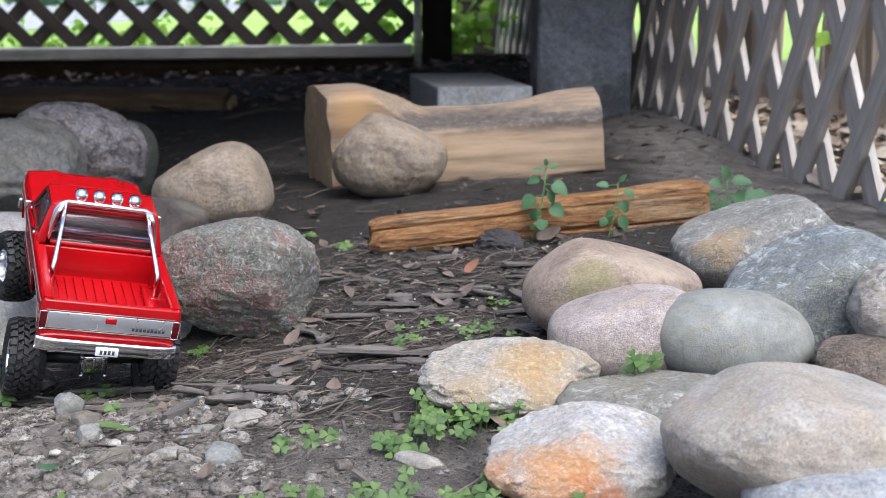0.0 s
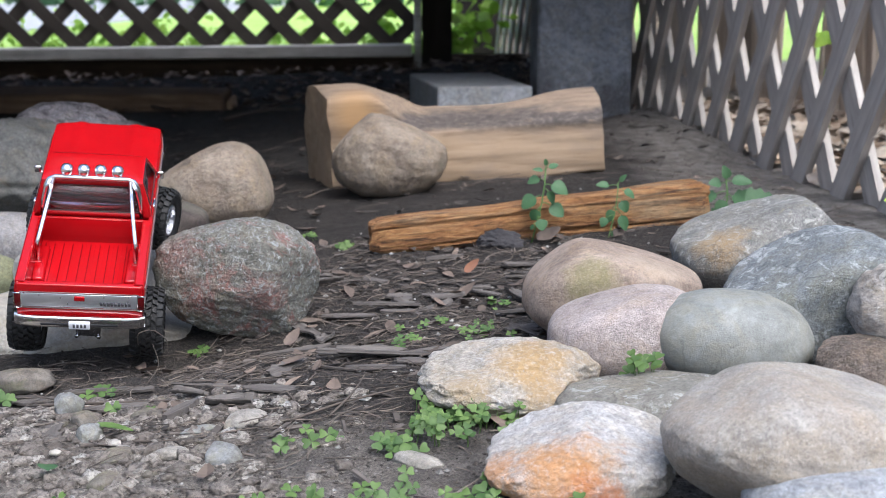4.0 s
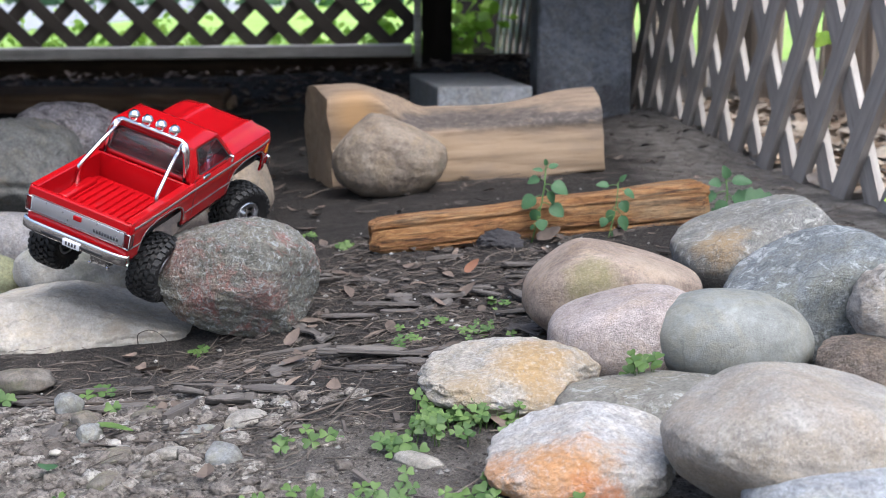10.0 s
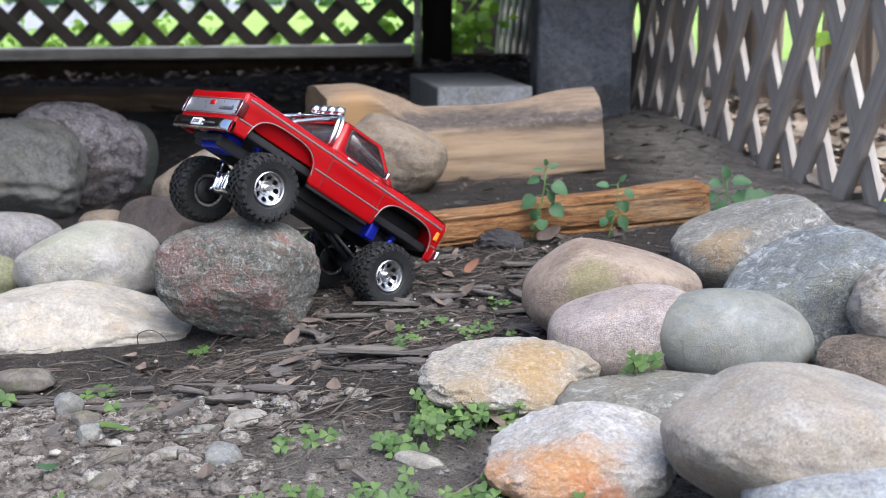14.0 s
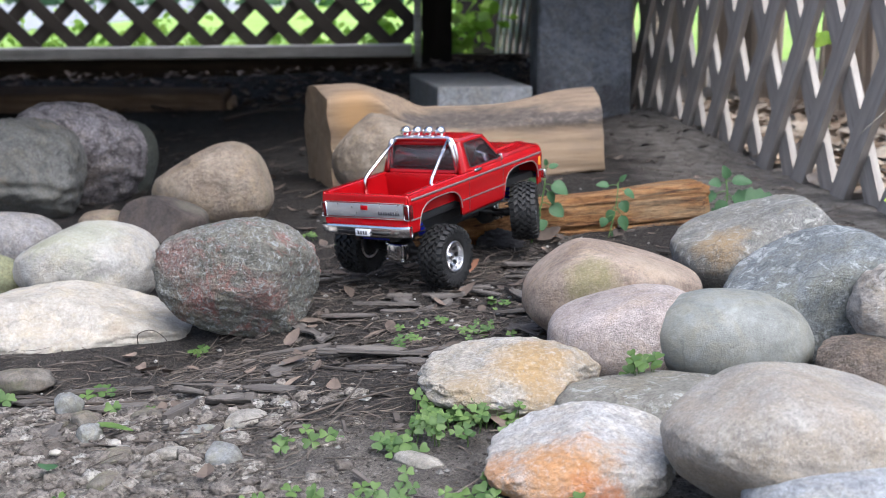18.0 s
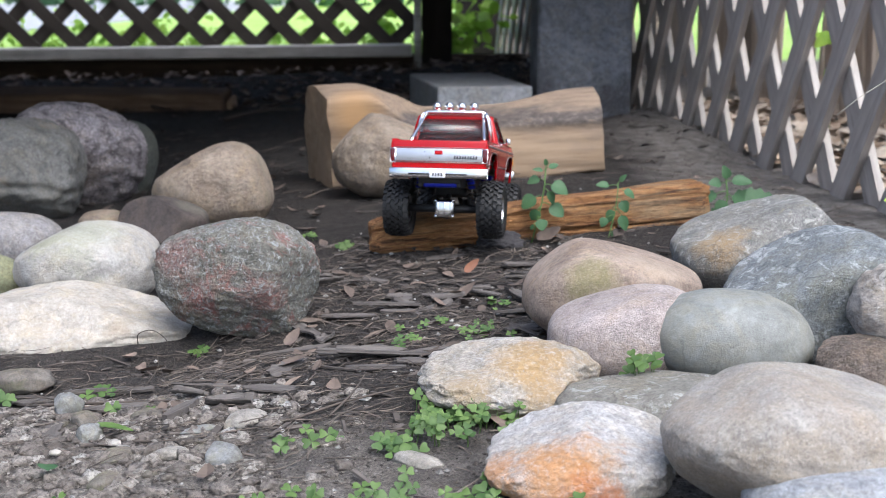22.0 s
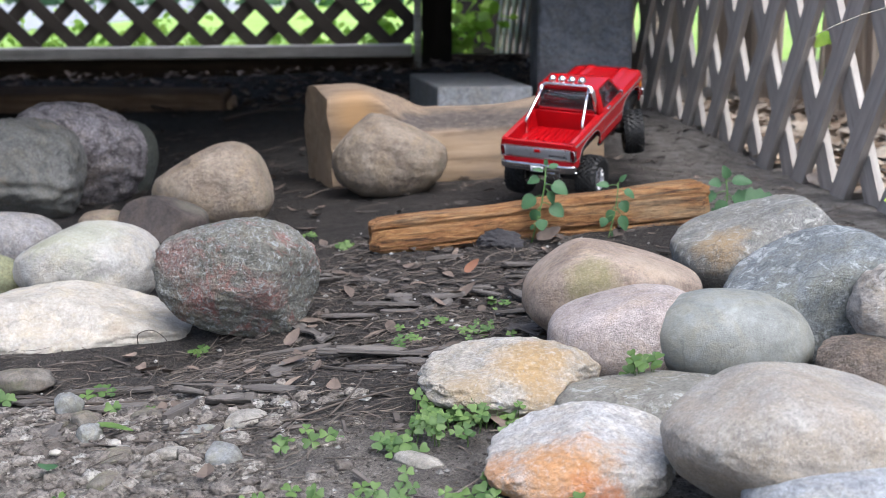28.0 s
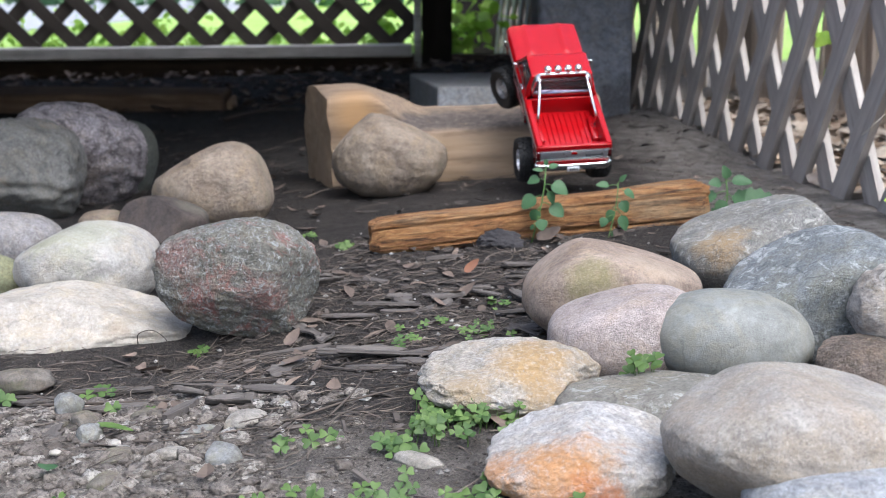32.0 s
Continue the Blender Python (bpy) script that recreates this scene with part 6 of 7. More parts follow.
broad_weed("green weed with toothed oval leaves in front of the billet", (0.094, 1.388, 0.022), (0.014, 0.004, 0.076),
           [(1.0, 0.0, 0.002, 100, 0.009, 0.006), (0.98, 0.003, 0.001, 20, 0.012, 0.008), (0.95, -0.003, 0.0, 170, 0.012, 0.007),
            (0.8, -0.006, 0.002, 185, 0.016, 0.013), (0.75, 0.007, 0.0, -15, 0.022, 0.017), (0.7, 0.004, -0.003, -60, 0.015, 0.012),
            (0.6, -0.008, -0.002, 215, 0.021, 0.018), (0.5, 0.009, -0.003, -35, 0.023, 0.018), (0.45, -0.004, -0.004, 245, 0.014, 0.012),
            (0.3, 0.002, -0.002, -80, 0.015, 0.014), (0.2, -0.003, 0.0, 240, 0.008, 0.005)], 31)
broad_weed("slender weed with drooping leaves beside the billet", (0.174, 1.39, 0.018), (0.012, 0.01, 0.062),
           [(1.0, 0.002, 0.001, 60, 0.011, 0.006), (0.95, -0.01, 0.0, 165, 0.019, 0.009), (0.9, 0.006, -0.002, -20, 0.016, 0.01),
            (0.75, 0.005, -0.004, -65, 0.017, 0.013), (0.6, -0.004, -0.004, 250, 0.017, 0.012), (0.55, 0.006, -0.006, -75, 0.02, 0.011),
            (0.45, -0.009, -0.003, 235, 0.014, 0.01), (0.2, 0.003, -0.002, -70, 0.013, 0.009)], 37, 0.0006)
broad_weed("broad-leaved green weed at the end of the billet", (0.318, 1.48, 0.028), (0.0, 0.0, 0.044),
           [(1.0, 0.001, 0.002, 110, 0.016, 0.012), (0.95, 0.006, 0.0, 10, 0.026, 0.015), (0.9, -0.006, 0.0, 175, 0.02, 0.014),
            (0.7, -0.012, -0.003, 200, 0.026, 0.019), (0.6, -0.004, -0.006, 250, 0.022, 0.018), (0.62, 0.004, -0.002, -28, 0.06, 0.042),
            (0.5, 0.008, -0.002, -6, 0.072, 0.036), (0.35, -0.002, -0.006, 225, 0.038, 0.026)], 41, 0.001, None, 0.22)
weed("bright green seedling beside the boulder", (0.47, 1.36, 0.03), (0.0, 0.0, 0.04), [(0.9, 180, 0.022, 0.016, 10), (0.95, -30, 0.02, 0.016, 5), (0.6, 250, 0.02, 0.016, 0)], 0.0007, BRIGHT_LEAF)

# stones set in the soil, slivers, dead leaves
SM_A = stone("small_pale_stone", (0.19, 0.172, 0.147), (0.29, 0.27, 0.24), (0.2, 0.19, 0.12), (0.55, 0.75), amount=0.3, seed=31)
SM_B = stone("small_grey_stone", (0.17, 0.17, 0.17), (0.26, 0.265, 0.265), (0.17, 0.16, 0.09), (0.55, 0.72), amount=0.3, seed=33)
SM_C = stone("small_earthy_stone", (0.11, 0.095, 0.08), (0.19, 0.17, 0.145), (0.15, 0.155, 0.08), (0.6, 0.75), amount=0.3, seed=35)
SOILSET = "small stones set in the soil"
for lab, mt, c, r_, sd in (
        ("flat pale stone half sunk in soil", SM_A, (-0.133, 0.85, 0.0), (0.017, 0.011, 0.006), 3),
        ("grey stone half sunk in mossy soil", SM_B, (-0.136, 0.781, 0.0), (0.015, 0.012, 0.009), 5),
        ("long flat grey stone below the clover", SM_A, (-0.015, 0.752, 0.006), (0.0175, 0.009, 0.005), 7),
        ("mossy earth-covered stone in soil", SM_C, (-0.325, 0.98, -0.01), (0.026, 0.016, 0.009), 9),
        ("small grey wedge of stone", SM_B, (-0.265, 0.9, -0.004), (0.011, 0.009, 0.009), 11),
        ("small grey pointed stone", SM_B, (-0.232, 0.83, -0.003), (0.009, 0.008, 0.009), 13),
        ("tiny white stone chip on soil", S_WHITE, (-0.055, 0.828, 0.004), (0.005, 0.004, 0.003), 15),
        ("white stone chip in grit", S_WHITE, (-0.244, 0.795, -0.004), (0.004, 0.003, 0.002), 17),
        ("white stone chip in grit", S_WHITE, (-0.21, 0.81, -0.003), (0.004, 0.004, 0.002), 19),
        ("flat brownish stone set in grit", SM_C, (-0.2, 0.745, -0.004), (0.012, 0.009, 0.006), 21),
        ("earthy brown stone in grit", SM_C, (-0.245, 0.87, -0.008), (0.013, 0.01, 0.009), 23),
        ("earthy brown stone in grit", SM_C, (-0.2, 0.87, -0.006), (0.015, 0.01, 0.008), 25),
        ("buff stone set in grit", SM_A, (-0.17, 0.79, -0.002), (0.011, 0.008, 0.004), 27),
        ("grey flake of stone on grit", SM_B, (-0.16, 0.83, -0.001), (0.012, 0.006, 0.002), 29),
        ("mossy flat stone in grit", SM_C, (-0.205, 0.79, -0.005), (0.014, 0.01, 0.006), 31),
        ("dark earthy stone in grit", SM_C, (-0.29, 0.79, -0.008), (0.014, 0.012, 0.01), 33)):
    rock(lab, mt, (c[0], c[1], c[2] - r_[2] * 0.35), r_, (0, 0, sd * 20), 2.6, (), 0.14, 0.06, float(sd) + 0.35, group=SOILSET, sub=4, chips=7)
rock("dark lump of dried earth beside the billet", CLOD, (0.062, 1.39, 0.015), (0.03, 0.018, 0.014), (0, 5, 10), 2.3, (), 0.3, 0.14, 6.6, group="clods", sub=5, chips=9, knobs=0.06)


def sliver(label, base, L, W, T, mt):
    bm = bmesh.new()
    n = 14
    rows = []
    for i in range(n + 1):
        t = i / n
        w = W / 2 * (0.55 + 0.45 * math.sin(math.pi * min(1, t * 1.1))) * (1 + 0.35 * noise.noise((t * 6, L * 90, 0)) + 0.25 * noise.noise((t * 17, L * 90, 0)))
        rows.append([bm.verts.new(((t - 0.5) * L, y, z + 0.004 * L * math.sin(t * 5))) for y, z in ((-w, 0), (w, 0), (w * 0.9, T), (-w * 0.9, T))])
    for a, b in zip(rows, rows[1:]):
        for k in range(4):
            bm.faces.new((a[k], a[(k + 1) % 4], b[(k + 1) % 4], b[k]))
    bm.faces.new(rows[0])
    bm.faces.new(rows[-1][::-1])
    o = part("wood_sliver", bm, mt, smooth=False)
    o.matrix_world = base
    return tagged(o, label, "wood sliver", "wood slivers on the soil")


def bark_piece(r, x, y):
    """A thin, ragged, slightly cupped plate of bark."""
    L, W, T = r.uniform(0.022, 0.06), r.uniform(0.006, 0.016), r.uniform(0.0008, 0.0022)
    bm = bmesh.new()
    n, m = 12, 4
    cup, twist, k = r.uniform(-0.25, 0.35), r.uniform(-0.5, 0.5), r.uniform(0, 50)
    top, low = [], []
    for i in range(n + 1):
        t = i / n
        w = W / 2 * (0.45 + 0.55 * math.sin(math.pi * (0.12 + 0.76 * t))) * (1 + 0.5 * noise.noise((t * 5, k, 0)))
        mid = 0.12 * W * noise.noise((t * 4, k, 7))
        for grid, dz in ((top, T), (low, 0.0)):
            row = []
            for j in range(m + 1):
                v = 2 * j / m - 1
                z = cup * W * v * v + twist * v * w * (t - 0.5) + 0.0006 * noise.noise((t * 14, v * 3, k))
                row.append(bm.verts.new(((t - 0.5) * L + 0.003 * noise.noise((v * 3, k, t)), mid + v * w, z + dz)))
            grid.append(row)
    for grid in (top, low):
        for a, b in zip(grid, grid[1:]):
            for j in range(m):
                bm.faces.new((a[j], b[j], b[j + 1], a[j + 1]))
    rim_t = [q[0] for q in top] + top[-1][1:] + [q[-1] for q in top[-2::-1]] + top[0][-2:0:-1]
    rim_l = [q[0] for q in low] + low[-1][1:] + [q[-1] for q in low[-2::-1]] + low[0][-2:0:-1]
    for a in range(len(rim_t)):
        b = (a + 1) % len(rim_t)
        bm.faces.new((rim_t[a], rim_t[b], rim_l[b], rim_l[a]))
    o = part("bark_piece", bm, SLIVER, smooth=False)
    o.matrix_world = pose(x, y, ground_z(x, y) + r.uniform(0.001, 0.004), r.uniform(-12, 12), r.uniform(-8, 8), r.gauss(0, 32))
    return tagged(o, "thin grey-brown plate of bark lying on litter", "bark", "plates of bark on the soil")


SLIVER = wood("grey_sliver_wood", (0.08, 0.07, 0.063), (0.15, 0.134, 0.122), (0.035, 0.03, 0.027), "x", 2.2, 0.9, 0.6)
sliver("long grey weathered sliver of wood on litter", pose(-0.052, 0.985, 0.007, -8, 1, -1), 0.09, 0.006, 0.002, SLIVER)
sliver("flat grey piece of bark on soil", pose(-0.05, 0.955, 0.004, 0, 0, 3), 0.045, 0.007, 0.002, SLIVER)
sliver("short grey wood chip on soil", pose(-0.178, 0.865, -0.001, 0, -4, 62), 0.034, 0.009, 0.004, SLIVER)
sliver("grey sliver of weathered wood", pose(-0.26, 0.955, -0.014, 0, 0, 14), 0.045, 0.004, 0.002, SLIVER)
sliver("grey sliver of weathered wood", pose(-0.05, 1.15, 0.006, 0, 0, -3), 0.06, 0.006, 0.002, SLIVER)
sliver("pale splinter beside the billet", pose(0.005, 1.35, 0.008, 0, 0, 25), 0.05, 0.008, 0.003, SLIVER)


rk = random.Random(77)
for _ in range(36):
    bark_piece(rk, rk.uniform(-0.13, 0.12), rk.triangular(0.94, 1.36, 1.02))
for _ in range(12):
    bark_piece(rk, rk.uniform(-0.33, -0.1), rk.uniform(0.84, 0.98))


def stick(label, pts, r, mt=None):
    p = [Vector((x, y, ground_z(x, y) + dz)) for x, y, dz in pts]
    q = [p[0]] + p + [p[-1]]
    pts = []
    for a, b, c, d in zip(q, q[1:], q[2:], q[3:]):
        for i in range(4):
            t = i / 4
            pts.append(0.5 * (2 * b + (c - a) * t + (2 * a - 5 * b + 4 * c - d) * t * t + (3 * b - a - 3 * c + d) * t ** 3))
    pts.append(p[-1])
    o = part("twig", tube_bm(pts, r, 6, radii=[r * (1 - 0.5 * i / (len(pts) - 1)) for i in range(len(pts))]), mt or TWIG)
    return tagged(o, label, "twig", "single twigs")


stick("long bent dry twig on the soil", [(-0.1, 0.835, 0.002), (-0.07, 0.86, 0.003), (-0.045, 0.87, 0.004), (-0.015, 0.885, 0.006)], 0.0011)
stick("dry twig on the soil", [(-0.075, 0.84, 0.002), (-0.062, 0.87, 0.006), (-0.055, 0.9, 0.012)], 0.0009)
stick("dry twig on the soil", [(-0.11, 0.9, 0.002), (-0.1, 0.87, 0.002), (-0.096, 0.85, 0.003)], 0.0008)
stick("long dark twig across the grit", [(-0.3, 0.93, 0.003), (-0.26, 0.915, 0.005), (-0.2, 0.91, 0.003), (-0.17, 0.9, 0.002)], 0.0012)
stick("dark twig on the grit", [(-0.21, 0.82, 0.002), (-0.17, 0.81, 0.003), (-0.12, 0.83, 0.002)], 0.001)
stick("thin stalk leaning on the white stone", [(-0.23, 0.99, 0.0), (-0.222, 1.0, 0.012), (-0.226, 1.0, 0.03)], 0.0005)
stick("looped dry stalk over the white stone", [(-0.236, 0.995, 0.03), (-0.233, 0.985, 0.042), (-0.222, 0.985, 0.044), (-0.212, 0.985, 0.034), (-0.211, 0.985, 0.024)], 0.0005)
stick("long pale branch under the porch", [(-0.97, 3.7, 0.01), (-0.857, 3.64, 0.015), (-0.7, 3.4, 0.01)], 0.006)
stick("pale forked branch under the porch", [(-0.51, 3.1, 0.008), (-0.43, 3.23, 0.015), (-0.35, 3.235, 0.012)], 0.006)
stick("pale curled root on the soil", [(-0.16, 0.935, 0.002), (-0.145, 0.95, 0.004), (-0.14, 0.93, 0.003), (-0.147, 0.905, 0.002)], 0.0008)


def dead_leaf(label, base, L, W, curl, mt):
    bm = leaf_bm(L, W, curl, 0.15)
    o = part("dead_leaf", bm, mt)
    o.matrix_world = base
    return tagged(o, label, "leaf", "dead leaves")


dead_leaf("rust-coloured curled leaf standing on end", pose(0.021, 1.262, 0.012, 60, -35, 30), 0.019, 0.008, -0.15, RUST_LEAF)
dead_leaf("withered brown leaf below the rusty one", pose(0.01, 1.18, 0.006, 20, -10, 20), 0.021, 0.012, -0.5, DRY_LEAF)
dead_leaf("withered tan leaf on the soil", pose(-0.125, 0.965, 0.003, 0, -6, 10), 0.024, 0.014, -0.2, DRY_LEAF)
dead_leaf("grey withered leaf against the granite", pose(-0.125, 1.02, 0.004, 10, -12, 60), 0.019, 0.01, -0.4, DRY_LEAF)
dead_leaf("grey curled leaf beside the billet", pose(0.1, 1.39, 0.02, 20, -10, 20), 0.028, 0.02, -0.3, DRY_LEAF)
dead_leaf("grey curled leaf beside the billet", pose(0.11, 1.36, 0.012, -10, 5, 120), 0.03, 0.02, 0.3, DRY_LEAF)
dead_leaf("green fallen leaf on the grit", pose(-0.23, 0.835, 0.0, 5, 0, -10), 0.028, 0.008, 0.1, CLOVER)
dead_leaf("pale green fallen leaf on the grit", pose(-0.235, 0.75, 0.0, 10, 0, 110), 0.016, 0.012, 0.1, WEED)


# a dry grass stalk, rooted out of view beside the lattice, nods into the picture; its tip is the origin
arc = [(0.28 * (math.sin(radians(40)) - math.sin(radians(40 - 5 * i))), 0.004 * math.sin(i * 0.9), 0.28 * (math.cos(radians(40 - 5 * i)) - math.cos(radians(40)))) for i in range(27)]
arc.append((arc[-1][0], 0.0, arc[-1][2] - 0.1))
STRAW = leaf_mat("straw", (0.34, 0.31, 0.25), (0.62, 0.58, 0.48), 0.7)
grass_stalk = root("grass_stalk", "thin pale dry grass stalk arching over the stones", "grass stalk", pose(0.4, 1.08, 0.15))
part("culm", tube_bm([Vector(p) for p in arc], 0.0008, 6, radii=[0.0003 + 0.0003 * min(1.0, i / 8) for i in range(len(arc))]), STRAW, grass_stalk)
for i, side in ((3, 1), (6, -1), (9, 1)):
    o = part("husk", tube_bm([Vector((0, 0, 0)), Vector((-0.004, 0, side * 0.0009)), Vector((-0.009, 0, side * 0.0006))], 0.0006, 5, radii=[0.0004, 0.0008, 0.0001]), STRAW, grass_stalk, "dry husk on the stalk")
    o.location = arc[i]
    o.rotation_euler = (0, radians(-(40 - 5 * i)), 0)


# ---- beyond the lattices ----
def foliage(name, label, category, material, blobs, seed, size, n_each):
    """Leaves on short sprigs, in loose uneven clumps."""
    r = random.Random(seed)
    verts, faces = [], []
    for cx, cy, cz, sx, sy, sz in blobs:
        for _ in range(n_each):
            p = Vector((r.gauss(cx, sx), r.gauss(cy, sy), abs(r.gauss(0, sz)) + cz))
            L = r.uniform(*size)
            m = Matrix.Translation(p) @ Euler((r.gauss(0, 0.6), r.gauss(0.2, 0.6), r.uniform(0, math.tau))).to_matrix().to_4x4()
            k = len(verts)
            for t, w in ((0, 0.0), (0.3, 0.3), (0.65, 0.32), (1, 0.02)):
                for s in (-1, 0, 1):
                    verts.append(tuple(m @ Vector((t * L, s * w * L, abs(s) * 0.08 * L - 0.2 * L * t * t))))
            for i in range(3):
                for j in range(2):
                    faces.append((k + 3 * i + j, k + 3 * i + j + 1, k + 3 * i + 4 + j, k + 3 * i + 3 + j))
    return tagged(raw(name, verts, faces, material, smooth=True), label, category, kind="stuff")


rb_ = random.Random(8)
foliage("low_plants", "low green plants behind the far lattice, sunlight painted into their colour", "plants", SUN_PAINTED_LEAF,
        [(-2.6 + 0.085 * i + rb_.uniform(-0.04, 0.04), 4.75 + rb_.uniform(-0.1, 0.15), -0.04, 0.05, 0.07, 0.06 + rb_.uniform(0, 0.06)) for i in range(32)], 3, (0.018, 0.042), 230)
foliage("climbing_plant", "green plant growing through the corner gap", "plant", BRIGHT_LEAF,
        [(0.05, 4.55, 0.08, 0.05, 0.05, 0.08), (0.1, 4.6, 0.14, 0.06, 0.05, 0.1), (-0.18, 4.6, 0.1, 0.05, 0.05, 0.08)], 5, (0.03, 0.07), 40)
foliage("hedge", "distant shaded green shrubs beyond the lawn", "shrubs", WEED,
        [(-14 + 1.1 * i + rb_.uniform(-0.4, 0.4), 30 + rb_.uniform(-1, 1), -0.2, 0.5, 0.5, 0.9) for i in range(28)], 7, (0.25, 0.5), 60)
bm = box_bm(-12, -3.4, 9.0, 45, -0.1, 0.0)
for v in bm.verts:
    v.co.z += ground_z(v.co.x, v.co.y) + 0.012
tagged(part('pavement', bm, PAVER, smooth=False), 'pale paved area beyond the lawn', 'paving', kind='structure')
# pale weathered boards of another fence outside
fence = root("board_fence", "pale weathered upright boards outside the lattice", "fence")
rf = random.Random(5)
for i in range(34):
    y = 1.7 + 0.115 * i + rf.uniform(-0.02, 0.02)
    bm = box_bm(-0.01, 0.01, -0.059, 0.059, -0.1, 0.9, 0.004)
    o = part("board", bm, BOARD, fence, smooth=False)
    o.matrix_local = pose(wall_x(y) + 0.42 + rf.uniform(-0.03, 0.03), y, 0.02, rf.uniform(-3, 3), rf.uniform(-2, 2), rf.uniform(-15, 15))


def litter_spot(r):
    y = r.uniform(1.2, 3.2)
    x = wall_x(y) + r.uniform(0.02, 0.5)
    return x, y, ground_z(x, y)


def big_leaf(r):
    x, y, z = litter_spot(r)
    L, W = r.uniform(0.02, 0.06), r.uniform(0.012, 0.035)
    m = pose(x, y, z + r.uniform(0.002, 0.012), r.uniform(-30, 30), r.uniform(-30, 30), r.uniform(0, 360))
    vs = [tuple(m @ Vector((a * L / 2, b * W / 2 * c, d * 0.006))) for a, b, c, d in ((-1, 0, 1, 0), (-0.3, -1, 1, 1), (-0.3, 1, 1, 1), (0.4, -1, 0.9, 1), (0.4, 1, 0.9, 1), (1, 0, 1, 0))]
    return vs, ((0, 1, 2), (1, 3, 4, 2), (3, 5, 4))


PALE_LEAF = leaf_mat("pale_dry_leaf", (0.28, 0.19, 0.12), (0.62, 0.54, 0.45), 0.8)
scatter("leaf_litter", "pale dry leaves heaped outside the lattice", "leaf litter", PALE_LEAF, 1300, big_leaf)
weed("green plant outside the lattice", (wall_x(1.75) + 0.14, 1.75, 0.03), (0, 0, 0.13), [(0.9, 200, 0.05, 0.035, 0), (0.7, -30, 0.05, 0.035, 0), (0.6, 240, 0.05, 0.03, -10)], 0.001, WEED)
weed("green plant outside the lattice", (wall_x(2.2) + 0.15, 2.2, 0.03), (0, 0, 0.2), [(0.9, 200, 0.05, 0.035, 0), (0.95, -30, 0.05, 0.035, 0), (0.6, 240, 0.05, 0.03, -10), (0.8, 100, 0.05, 0.03, 0)], 0.001, BRIGHT_LEAF)


